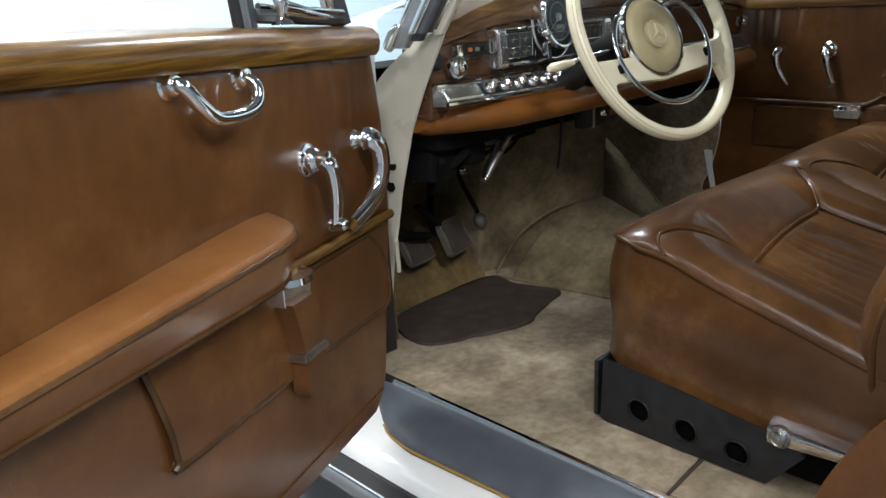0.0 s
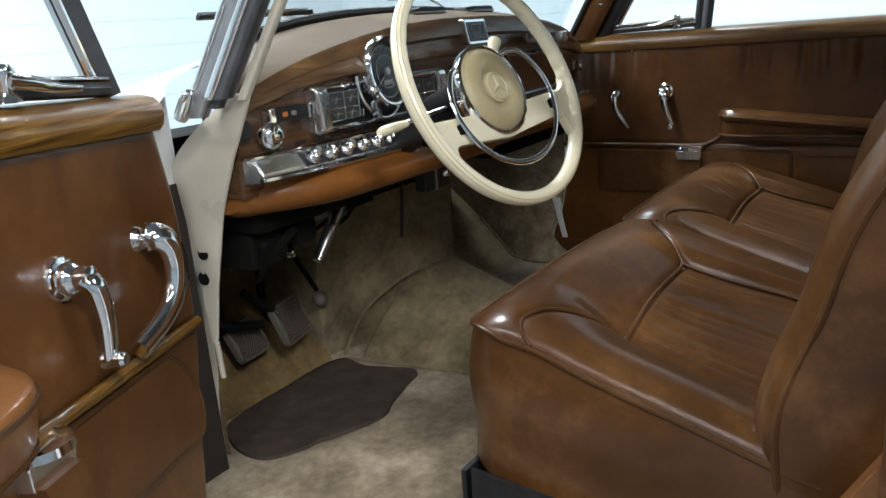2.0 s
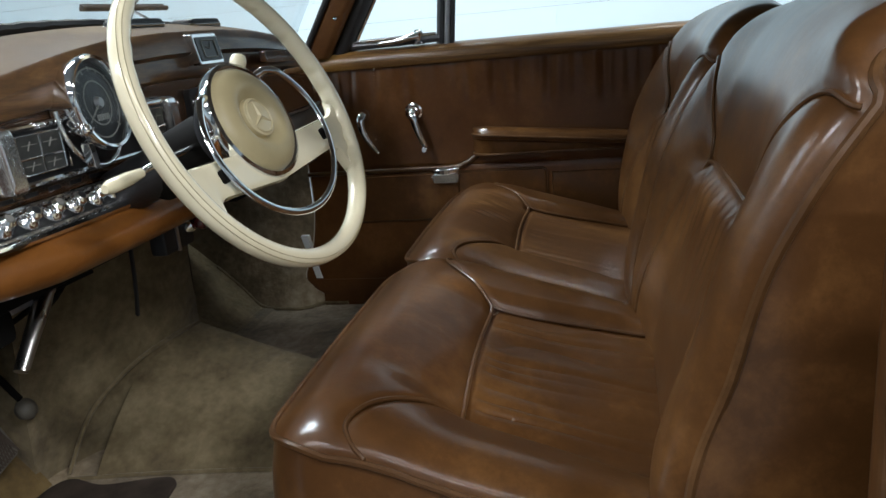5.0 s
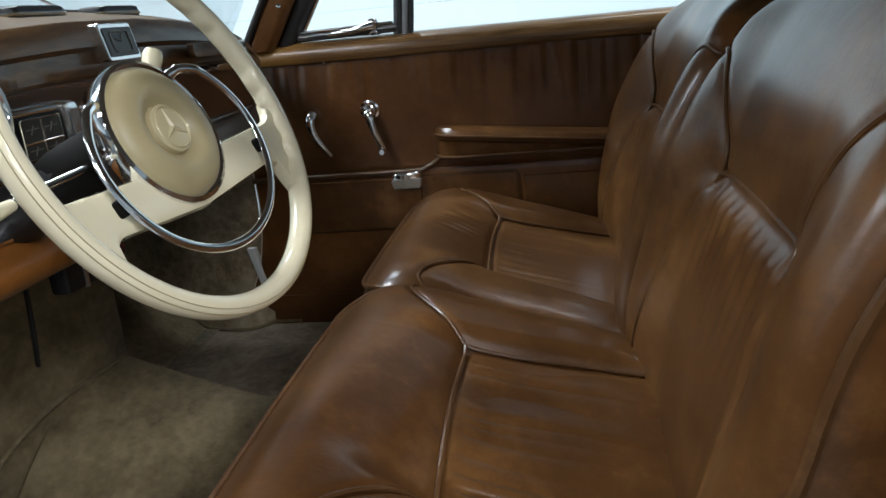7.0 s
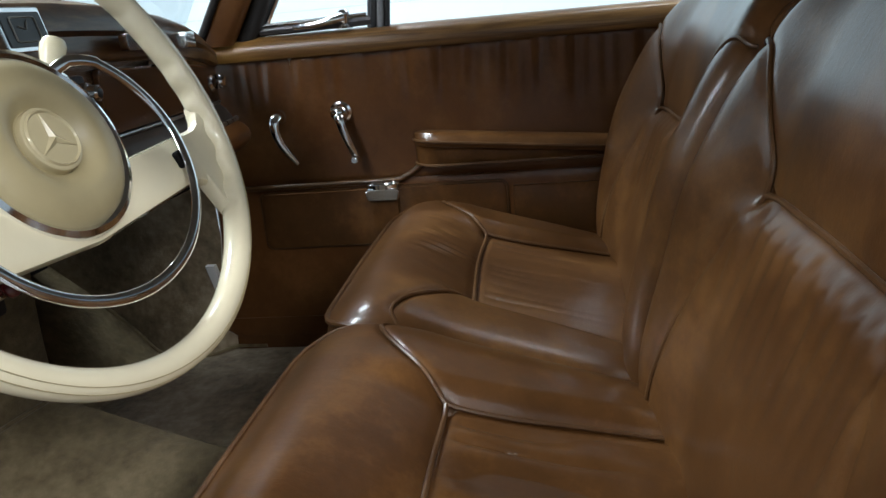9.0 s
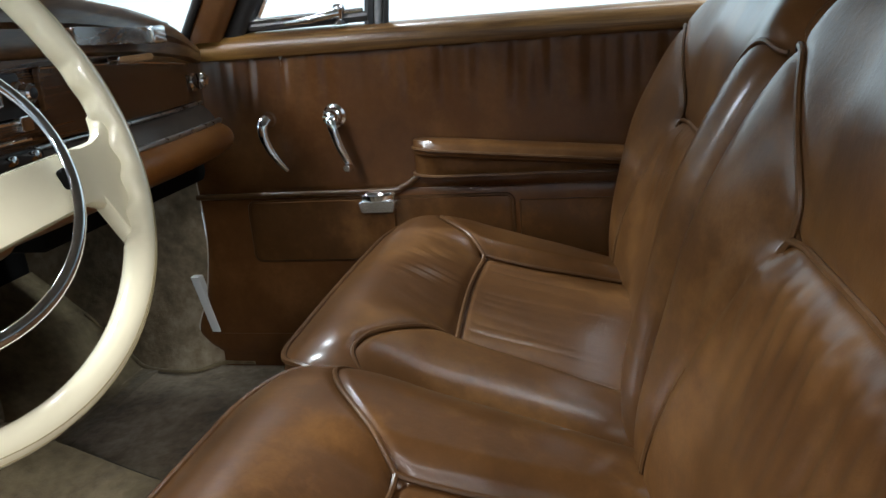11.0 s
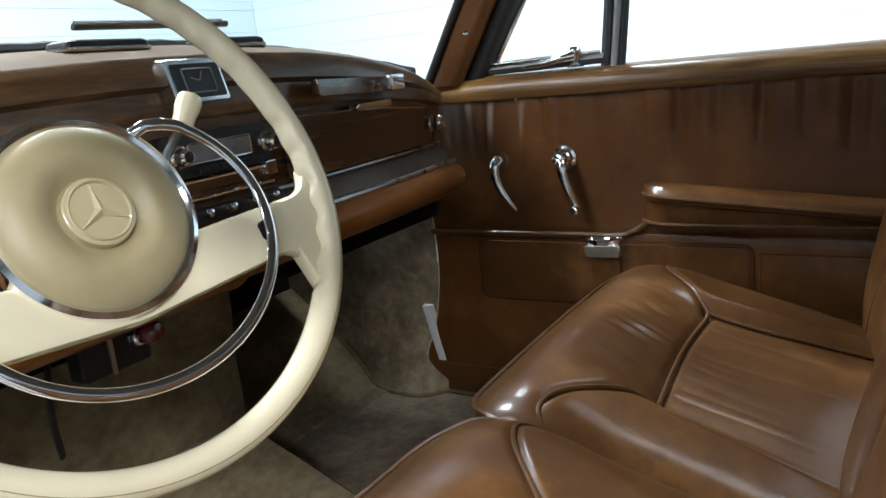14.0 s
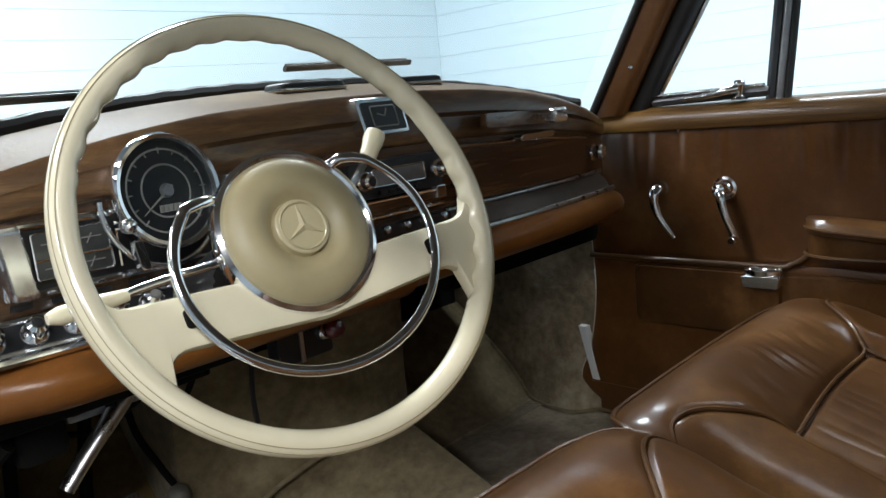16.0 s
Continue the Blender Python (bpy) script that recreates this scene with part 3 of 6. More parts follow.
tube(g, smooth_path([(-0.630, 0.062, 0.545), (-0.627, 0.064, 0.50), (-0.625, 0.066, 0.474)], 4), 0.005, 8)
g.make("door_seal", IVORY_PAINT, post)
g = Geo()
for zz in (0.335, 0.385):
    tube(g, [(-0.640, 0.115, zz), (-0.640, 0.115, zz + 0.035)], 0.009, 10)
g.make("hinge", STEEL, post)

SLOPE = -0.65


def pillar(geo, x, y, z0, z1, w, d, lean=-0.12):
    """A raked windscreen post with a rounded section."""
    sec = rounded_rect(w, d, min(w, d) * 0.35, 3)
    n = len(sec)
    verts = []
    for k in range(8):
        z = lerp(z0, z1, k / 7)
        cx, cy = x + lean * (z - z0) * (1 if x > 0 else -1), y + SLOPE * (z - z0)
        verts += [(cx + a, cy + b, z) for a, b in sec]
    return geo.put(verts, grid_faces(n, 8, wrap=True) + [tuple(range(n)), tuple(range(7 * n, 8 * n))])


scr = thing("windscreen_frame", "windscreen frame with brown posts and black seal", "windscreen", kind="structure")
g = Geo()
pillar(g, 0.731, -0.067, 0.990, 1.46, 0.05, 0.070)
g.make("post_trim", LEATHER_DOOR, scr, "brown leather-covered post")
g = Geo()
pillar(g, 0.757, -0.122, 0.995, 1.46, 0.046, 0.046)
g.make("post_seal", RUBBER, scr)
g = Geo()
lathe(g, [(0, 0.004), (0.004, 0.0035), (0.0055, 0.0)], (0.694, -0.140, 1.087), (-0.75, -0.6, 0.1), 14)
g.make("post_screw", CHROME, scr)
g = Geo()
pillar(g, 0.778, -0.095, 0.995, 1.46, 0.03, 0.05)
g.make("post_outer", CHROME, scr)
g = Geo()
pillar(g, -0.682, -0.156, 0.978, 1.46, 0.016, 0.018)
g.make("post_trim", IVORY_PAINT, scr)
g = Geo()
pillar(g, -0.703, -0.136, 0.982, 1.46, 0.026, 0.034)
g.make("post_seal", FRAME_METAL, scr)
g = Geo()
pillar(g, -0.714, -0.122, 0.982, 1.46, 0.014, 0.020)
g.make("post_moulding", CHROME, scr)
g = Geo()
pillar(g, -0.700, -0.106, 0.968, 1.46, 0.016, 0.046)
g.make("post_channel", FRAME_METAL, scr, "dark metal channel")
g = Geo()
pillar(g, -0.708, -0.080, 0.956, 1.46, 0.020, 0.040)
g.make("drip_rail", GREY_TRIM, scr)
g = Geo()
pillar(g, -0.716, -0.063, 0.956, 1.46, 0.010, 0.012)
g.make("rail_bead", CHROME, scr)
g = Geo()
lathe(g, [(0.0, 0.030), (0.006, 0.028), (0.010, 0.020), (0.0115, 0.008), (0.0115, -0.012), (0.009, -0.020), (0.0, -0.023)], (-0.722, -0.074, 0.972), (0.12, -0.65, 1), 18)
g.make("rail_cap", CHROME, scr)
g = Geo()
pillar(g, 0.708, -0.036, 0.995, 1.46, 0.022, 0.018)
g.make("glass_seal", RUBBER, scr)


def screen_base(x):
    """Foot of the windscreen: (y, z) at x."""
    a = abs(x - 0.02) / 0.70
    y = 0.10 - 0.115 * a ** 2.2 - (0.09 * min(1.0, a) ** 14 if x < 0 else 0)
    z = 1.098 - 0.085 * a ** 2.3
    return y, z


N = 48
xs = [lerp(-0.70, 0.70, i / (N - 1)) for i in range(N)]
g = Geo()
tube(g, [(x, screen_base(x)[0], screen_base(x)[1] + 0.004 + 0.0014 * (i % 2)) for i, x in enumerate(xs)], 0.0105, 8)
g.make("screen_seal", RUBBER, scr)
g = Geo()
verts = []
for j in range(10):
    h = 0.42 * j / 9
    for x in xs:
        y, z = screen_base(x)
        k = 1 - 0.10 * j / 9
        verts.append((x * k, y + SLOPE * h, z + h))
g.put(verts, grid_faces(N, 10))
pane = g.make("glass", GLASS, scr)
pane.visible_shadow = False
g = Geo()
tube(g, [(x * 0.9, screen_base(x)[0] + SLOPE * 0.42, screen_base(x)[1] + 0.43) for x in xs], 0.02, 10)
g.make("header_rail", IVORY_PAINT, scr)

# cowl outside the windscreen
g = Geo()
verts = []
for j in range(8):
    for x in xs:
        y, z = screen_base(x)
        verts.append((x * 1.12, y + 0.012 + 0.30 * j / 7, z - 0.012 - 0.05 * (j / 7) ** 1.3 - 0.01))
g.put(verts, grid_faces(N, 8))
tagged(g.make("cowl", WHITE_PAINT_LIT), "ivory painted scuttle panel ahead of the windscreen", "body panel", kind="structure")


# its overexposed brightness is put into the white paint
# front wing beyond the door hinges
g = Geo()
verts, m = [], 0
for k in range(16):
    y = lerp(0.075, 2.0, k / 15)
    out, top = -0.885 - 0.02 * math.sin(math.pi * k / 15), 0.915 - 0.04 * (k / 15) ** 2
    rise = 0.045 * max(0.0, 1 - k / 5)
    sec = [(-0.64, 0.30), (-0.64, top + 0.03 + rise), (-0.72, top + 0.025 + rise), (-0.80, top - 0.005), (out + 0.025, top - 0.07), (out, top - 0.20), (out - 0.01, 0.55), (out + 0.005, 0.22), (-0.70, 0.22)]
    m = len(sec)
    verts += [(x, y, z) for x, z in sec]
g.put(verts, grid_faces(m, 16, wrap=True) + [tuple(range(m)), tuple(range(15 * m, 16 * m))])
tagged(g.make("front_wing", WHITE_PAINT_LIT, sharp=50), "glossy front wing ahead of the open door, whitened for strong light", "body panel", kind="structure")


def wiper(x0, x1, dy, pivot, label):
    w = thing("windscreen_wiper", label, "wiper", group="wipers")
    y0, z0 = screen_base((x0 + x1) / 2)
    a, b = Vector((x0, y0 + dy, z0 + 0.035)), Vector((x1, y0 + dy - 0.004, z0 + 0.037))
    g = Geo()
    tube(g, [a, b], 0.0042, 8, flat=1.4)
    g.make("blade", RUBBER, w)
    g = Geo()
    tube(g, [a + (b - a) * 0.02 + Vector((0, 0.004, 0.006)), b - (b - a) * 0.02 + Vector((0, 0.004, 0.006))], 0.0025, 6)
    g.make("blade_holder", BLACK, w)
    g = Geo()
    m = (a + b) / 2
    p = Vector((pivot, screen_base(pivot)[0] + 0.05, screen_base(pivot)[1] + 0.0))
    tube(g, [m + Vector((0, 0.008, 0.006)), m.lerp(p, 0.5) + Vector((0, 0.012, 0.01)), p], [0.003, 0.0035, 0.006], 8)
    g.make("arm", GREY_TRIM, w)


wiper(0.025, 0.305, 0.002, 0.36, "black windscreen wiper resting low on the glass")
wiper(-0.56, -0.285, 0.002, -0.22, "black windscreen wiper resting low on the glass")

# rear post with its striker, and the quarter trim behind the seat
rp = thing("rear_post", "ivory painted rear door post with chrome latch striker", "post", kind="structure")
g = Geo()
verts, sec = [], [(-0.72, -0.991), (-0.735, -0.992), (-0.742, -0.998), (-0.76, -1.035), (-0.84, -1.055), (-0.84, -1.13), (-0.72, -1.13)]
for z in (0.24, 0.5, 0.75, 0.945, 0.955):
    verts += [(x, y - 0.004 * abs(z - 0.6), z) for x, y in sec]
g.put(verts, grid_faces(7, 5, wrap=True) + [tuple(range(7)), tuple(range(28, 35))])
g.make("post_skin", WHITE_PAINT_LIT, rp)
g = Geo()
lathe(g, [(0.0, 0.022), (0.009, 0.022), (0.0125, 0.019), (0.0135, 0.012), (0.0135, 0.004), (0.017, 0.0), (0.017, -0.006)], (-0.750, -1.006, 0.779), (0.15, 1, 0.05), 24)
g.make("striker", CHROME, rp)
g = Geo()
tube(g, smooth_path([(-0.732, -0.990, 0.952), (-0.731, -0.988, 0.85), (-0.731, -0.990, 0.72), (-0.729, -0.990, 0.5), (-0.729, -0.990, 0.30)], 6), 0.0055, 8)
g.make("door_seal", PIPING, rp)
g = Geo()
box(g, -0.726, -0.70, -1.7, -0.986, 0.28, 0.95, 0.010)
g.make("quarter_trim", LEATHER, rp, "brown leather quarter trim")
g = Geo()
ol = [(q.x, q.y) for q in smooth_path([(-1.0, 0.66, 0), (-0.955, 0.58, 0), (-0.926, 0.525, 0), (-0.888, 0.465, 0), (-0.854, 0.38, 0), (-0.835, 0.285, 0)], 5)] + [(-1.3, 0.285), (-1.3, 0.66)]
slab(g, ol, -0.700, -0.726, 0.004, to=lambda a, b, c: (c, a, b))
g.make("arch_trim", LEATHER_DOOR, rp, "brown leather arch trim")
g = Geo()
lathe(g, [(0, 0.004), (0.006, 0.003), (0.008, 0)], (-0.70, -0.99, 0.64), (1, 0.3, 0), 16)
g.make("trim_button", CHROME, rp)
g = Geo()
box(g, 0.70, 0.80, -1.75, -1.09, 0.28, 0.985, 0.02)
tagged(g.make("quarter_panel", LEATHER), "brown leather quarter trim behind the passenger door", "trim panel", kind="structure")
g = Geo()
box(g, -0.70, 0.70, -1.80, -1.74, 0.28, 0.95, 0.02)
tagged(g.make("rear_bulkhead", LEATHER), "brown leather panel closing the rear of the cabin", "panel", kind="structure")
g = Geo()
box(g, 0.743, 0.84, -1.7, 0.013, 0.18, 0.352, 0.006)
box(g, 0.757, 0.84, 0.010, 0.46, 0.18, 0.352, 0.006)
tagged(g.make("passenger_sill", LEATHER_DOOR), "brown leather-faced sill under the closed passenger door", "sill", kind="structure")
g = Geo()
verts = []
for k in range(10):
    s = k / 9
    z = lerp(0.382, 0.508, s)
    verts += [(0.752, 0.004 + 0.030 * s, z), (0.733, 0.004 + 0.030 * s, z), (0.731, 0.012 + 0.030 * s, z), (0.734, 0.024 + 0.030 * s, z), (0.752, 0.026 + 0.030 * s, z)]
g.put(verts, grid_faces(5, 10, wrap=True) + [tuple(range(5)), tuple(range(45, 50))])
tagged(g.make("sill_end_plate", WHITE_PAINT_LIT), "whitish painted metal plate at the foot of the door post", "plate")


# ---- doors ----
def build_door(to, name, label, hub, knob, pull, tail, foot, grab, strap_u, pocket, arm, light):
    d = thing(name, label, "car door")
    top, bot, rear = 0.957, 0.33, 1.06
    front = smooth_path([(-0.004 + 0.0, 0.957, 0), (0.0, 0.75, 0), (0.004, 0.60, 0), (foot * 0.35, 0.47, 0), (foot, 0.38, 0), (foot + 0.05, bot, 0)], 6)
    if foot > 0:
        bot = 0.347
        front = smooth_path([(0.016, 0.957, 0), (-0.004, 0.86, 0), (-0.009, 0.76, 0), (-0.004, 0.66, 0), (0.020, 0.56, 0), (0.047, 0.44, 0), (0.066, 0.385, 0), (0.105, bot, 0)], 6)
    outline = [(q.x, q.y) for q in front] + [(rear, bot), (rear, top)]
    g = Geo()
    slab(g, [(a - 0.004 if a < 0.3 else a, b) for a, b in outline], -0.075, -0.006, 0, to=lambda a, b, c: (a, c, b))
    g.make("door_shell", IVORY_PAINT, d, "ivory painted door shell", to=to)
    for lo, hi, mat_ in ((0.687, 0.96, LEATHER_DOOR), (0.20, 0.6868, LEATHER_DOOR)):
        ol = [(a, min(max(b, lo), hi)) for a, b in outline]
        # a softly padded sheet
        g = Geo()
        rows = 44
        cols = 150
        verts = []
        for j in range(rows):
            z = lerp(max(lo, bot), hi, j / (rows - 1))
            u0 = 0.0
            for (a, b), (a2, b2) in zip(outline, outline[1:len(front)]):
                if b2 <= z <= b:
                    u0 = lerp(a, a2, (b - z) / (b - b2 + 1e-9))
            if z <= bot + 1e-6:
                u0 = front[-1].x
            for i in range(cols):
                u = lerp(u0, rear, i / (cols - 1))
                edge = min(i, cols - 1 - i, j, rows - 1 - j)
                n = -0.004 if edge == 0 else -0.0008 if edge == 1 else 0.0
                n += 0.0022 * noise.noise(Vector((u * 7, z * 7, lo))) * (edge > 0)
                n += (0.0025 if grab else 0.0100) * noise.noise(Vector((u * 44, z * 3.5, 7.0))) * sstep(0.80, 0.93, z) * (edge > 0)
                verts.append((u, n, z))
        g.put(verts, grid_faces(cols, rows))
        g.make("upper_panel" if lo > 0.5 else "lower_panel", mat_, d, to=to)
    # wooden cap
    sec = [(0.003, 0.955), (0.010, 0.955), (0.015, 0.962), (0.0155, 0.975), (0.011, 0.988), (0.0, 0.997), (-0.02, 1.002), (-0.055, 1.003), (-0.072, 0.998), (-0.075, 0.985), (-0.075, 0.955)]
    m, n = len(sec), 24
    verts = []
    for k in range(n):
        u = lerp(0.014, rear, k / (n - 1))
        for a, z in sec:
            verts.append((u + (0.012 * (z - 0.975) / 0.03 * -1 if k == 0 else 0), a, z))
    g = Geo()
    g.put(verts, grid_faces(m, n, wrap=True) + [tuple(range(m)), tuple(range((n - 1) * m, n * m))])
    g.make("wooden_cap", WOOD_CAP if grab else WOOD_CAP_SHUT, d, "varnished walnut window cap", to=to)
    # bead between the panels
    g = Geo()
    path = [(0.0, 0.003, 0.683), (arm[0] - 0.09, 0.003, 0.684), (arm[0] - 0.03, 0.003, 0.692), (arm[0], 0.004, 0.71), (arm[0] + 0.03, 0.005, 0.725)]
    tube(g, [to(*q) for q in smooth_path(path, 8)], 0.0085 if grab else 0.0062, 10)
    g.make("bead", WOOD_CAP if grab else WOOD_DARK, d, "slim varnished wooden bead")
    # armrest: a rounded bar with a tongue-shaped nose
    nose, over = (0.105, 0.028) if grab else (0.07, 0.008)
    a0 = arm[0] - (0.045 if grab else 0.004)

    def arm_at(k, n):
        s = k / (n - 1)
        u = a0 + (arm[1] - a0) * (s ** 1.6)
        ns = math.sqrt(max(0.0, 1 - (1 - min(1, (u - a0) / nose)) ** 2))
        return u, ns, (u - arm[0]) / (arm[1] - arm[0])

    g = Geo()
    verts, n = [], 44
    for k in range(n):
        u, ns, s = arm_at(k, n)
        dp = lerp(0.004, arm[2], ns)
        zt, zb = arm[3] - arm[5] * s, arm[4] - (0.026 if grab else 0.0)
        zi = zt + 0.010 * ns - arm[6] * s
        zt -= 0.006 * (1 - ns)
        db = max(0.002, dp - over * ns)
        sec = [(0.0, zb), (db - 0.002, zb), (db + 0.002, zb + 0.006), (lerp(db, dp, 0.5) + 0.003, lerp(zb, zt, 0.45)), (dp - 0.002, zt - 0.020), (dp, zt - 0.013), (dp - 0.001, zt - 0.007), (dp * 0.955, zt - 0.002), (dp * 0.85, zt + 0.0015), (dp * 0.4, lerp(zt, zi, 0.6) + 0.003 * ns), (0.0, zi)]
        if not grab:
            sec = [(0.0, zb), (db - 0.012, zb), (db - 0.009, zb + 0.006), (dp - 0.014, lerp(zb, zt, 0.5)), (dp - 0.012, zt - 0.025), (dp - 0.003, zt - 0.021), (dp, zt - 0.012), (dp - 0.005, zt - 0.003), (dp * 0.82, zt + 0.004 * ns), (dp * 0.45, zt + 0.007 * ns), (0.0, zt + 0.003)]
            sec = [(max(0.0, a), z) for a, z in sec]
        verts += [(u, a, z) for a, z in sec]
    m = 11
    g.put(verts, grid_faces(m, n, wrap=True) + [tuple(range(m)), tuple(range((n - 1) * m, n * m))])
    # lit leather on the open door, dark leather for shade on the shut one
    g.make("armrest", LEATHER_ARM_LIT if grab else LEATHER, d, "padded leather armrest", to=to)
    for low in (0, 1):
        g = Geo()
        pts = []
        for k in range(n):
            u, ns, s = arm_at(k, n)
            dp = lerp(0.004, arm[2], ns)
            if low:
                pts.append(to(u, max(0.002, dp - over * ns) + 0.002, arm[4] - (0.026 if grab else 0.0) + 0.004))
            else:
                pts.append(to(u - (0.002 if k == 0 else 0), dp + 0.0005, arm[3] - arm[5] * s - 0.012 - 0.006 * (1 - ns)))
        tube(g, pts, 0.0032, 6)
        g.make("piping", PIPING, d)
    # map pocket with raised outline
    g = Geo()
    ol = rounded_rect(pocket[1] - pocket[0], pocket[3] - pocket[2], 0.008 if grab else 0.014, 4)
    cu, cz = (pocket[0] + pocket[1]) / 2, (pocket[2] + pocket[3]) / 2
    if grab:
        shape = [(0.646, 0.670), (0.634, 0.632), (0.621, 0.58), (0.617, 0.545), (0.605, 0.536), (0.36, 0.535), (0.12, 0.530), (0.055, 0.528), (0.036, 0.545), (0.036, 0.586), (0.060, 0.634), (0.10, 0.670)]
        ol = [(q.x - cu, q.y - cz) for q in smooth_path([(a, b, 0) for a, b in shape], 4)]
    slab(g, [(cu + a, cz + b) for a, b in ol], -0.002, 0.007 if grab else 0.011, 0.005 if grab else 0.009, to=lambda a, b, c: (a, c, b))
    # the shut door's pockets take darker leather for its shade
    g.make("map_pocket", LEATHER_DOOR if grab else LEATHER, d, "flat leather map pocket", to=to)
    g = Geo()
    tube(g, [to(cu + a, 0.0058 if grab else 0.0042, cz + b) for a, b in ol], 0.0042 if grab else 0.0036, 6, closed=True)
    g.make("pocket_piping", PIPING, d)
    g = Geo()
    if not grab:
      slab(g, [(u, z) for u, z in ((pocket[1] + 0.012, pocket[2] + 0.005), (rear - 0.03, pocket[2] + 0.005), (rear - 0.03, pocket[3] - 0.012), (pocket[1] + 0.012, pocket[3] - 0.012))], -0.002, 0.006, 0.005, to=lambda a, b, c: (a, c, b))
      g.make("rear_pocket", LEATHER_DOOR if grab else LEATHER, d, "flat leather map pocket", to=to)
    # kick strip along the foot
    g = Geo()
    slab(g, [(foot + 0.07, bot + 0.004), (rear - 0.01, bot + 0.004), (rear - 0.01, 0.378), (foot + 0.03, 0.378)], -0.002, 0.003, 0.001, to=lambda a, b, c: (a, c, b))
    g.make("kick_strip", LEATHER_DOOR, d, "", to=to)
    # window winder
    hu, hz = hub
    w = to(hu, 0.0, hz)
    axis = Vector(to(0, 1, 0)) - Vector(to(0, 0, 0))
    g = Geo()
    lathe(g, [(0.0, 0.040), (0.008, 0.040), (0.0125, 0.037), (0.0135, 0.03), (0.0125, 0.022), (0.017, 0.017), (0.0185, 0.012), (0.018, 0.008), (0.023, 0.006), (0.025, 0.002), (0.025, -0.004)], w, axis, 28)
    winder = g.make("window_winder", CHROME, d, "chrome window winder")
    ku, kz = knob
    g = Geo()
    tube(g, smooth_path([to(hu, 0.030, hz), to(lerp(hu, ku, 0.15), 0.040, hz - 0.012), to(lerp(hu, ku, 0.5), 0.042, lerp(hz, kz, 0.5)), to(ku, 0.036, kz + 0.008), to(ku, 0.034, kz)], 6), [(0.015 if grab else 0.0125) - 0.006 * (k / 24) ** 0.7 for k in range(25)], 12, up=axis, flat=0.7)
    g.make("crank_arm", CHROME, winder)
    g = Geo()
    lathe(g, [(0.0, 0.052), (0.006, 0.052), (0.009, 0.048), (0.0085, 0.036), (0.0105, 0.030), (0.010, 0.026), (0.0, 0.025)], to(ku, 0.0, kz), axis, 20)
    g.make("crank_knob", CHROME, winder)
    # door opener
    pu, pz = pull
    tu, tz = tail
    g = Geo()
    lathe(g, [(0.0, 0.022), (0.007, 0.022), (0.011, 0.018), (0.0125, 0.010), (0.014, 0.004), (0.017, 0.0), (0.017, -0.004)], to(pu, 0.0, pz), axis, 24)
    opener = g.make("door_opener", CHROME, d, "curved chrome door opener")
    g = Geo()
    bow = [to(pu, 0.014, pz + 0.002), to(pu - 0.003, 0.026, pz + 0.001), to(pu - 0.011, 0.034, pz - 0.013), to(pu - 0.012, 0.036, pz - 0.045), to(pu + 0.001, 0.034, pz - 0.076), to(pu + 0.028, 0.028, pz - 0.100), to(tu, 0.020, tz)]
    if not grab:
        bow = [to(pu, 0.014, pz + 0.002), to(pu - 0.004, 0.024, pz - 0.008), to(pu - 0.003, 0.028, pz - 0.030), to(pu + 0.006, 0.027, pz - 0.056), to(pu + 0.020, 0.024, pz - 0.080), to(tu, 0.020, tz)]
    path = smooth_path(bow, 8)
    tube(g, path, [(0.0185 if grab else 0.0130) - (0.0045 if grab else 0.0085) * (k / (len(path) - 1)) ** 1.5 for k in range(len(path))], 12, up=axis, flat=0.8)
    g.make("lever", CHROME, opener)
    # ash tray with its leather strap on the pocket
    su, tz0 = strap_u, 0.663 if grab else 0.665
    g = Geo()
    rim = 0.016 if grab else 0.007
    ol = [(-0.034, -0.013), (-0.030, -0.017), (0.030, -0.017), (0.034, -0.013), (0.037, rim - 0.004), (0.033, rim), (-0.033, rim), (-0.037, rim - 0.004)]
    slab(g, [(su + a, tz0 + b) for a, b in ol], 0.002, 0.026 if grab else 0.040, 0.003, to=lambda a, b, c: (a, c + 0.10 * (b - tz0), b))
    ash = g.make("ash_tray", SATIN_CHROME, d, "small chrome door ash tray", to=to)
    g = Geo()
    if grab:
        lathe(g, [(0.0, 0.001), (0.012, 0.002), (0.022, 0.001), (0.027, 0.007), (0.0325, 0.006), (0.034, -0.003)], to(su, 0.012, tz0 + 0.0165), (0, 0, 1), 28)
    else:
        # an open oval bowl with a rolled rim
        rings = [(0.035, 0.0185, 0.004), (0.0365, 0.0195, 0.0165), (0.035, 0.018, 0.0185), (0.031, 0.0155, 0.0170), (0.027, 0.0130, 0.0110), (0.014, 0.006, 0.0085)]
        verts = [to(su + a * math.cos(math.pi * k / 16), 0.0215 + b * math.sin(math.pi * k / 16), tz0 + h) for a, b, h in rings for k in range(32)]
        g.put(verts, grid_faces(32, 6, wrap=True) + [tuple(range(160, 192))])
    g.make("tray_lid", CHROME, ash)
    g = Geo()
    sl = 0.505 if grab else 0.56
    verts = []
    for k in range(14):
        s = k / 13
        z = lerp(tz0 - 0.012, sl, s)
        wdt = (lerp(0.033, 0.029, s) if k < 13 else 0.020)
        cu_ = su - (0.022 * math.sin(s * math.pi * 0.75) if grab else 0)
        bulge = (0.033 if grab else 0.024) - 0.006 * s
        verts += [to(cu_ - wdt, 0.006, z), to(cu_ - wdt + 0.003, bulge, z), to(cu_ + wdt - 0.003, bulge, z), to(cu_ + wdt, 0.006, z)]
    g.put(verts, grid_faces(4, 14, wrap=True) + [(0, 1, 2, 3), (52, 53, 54, 55)])
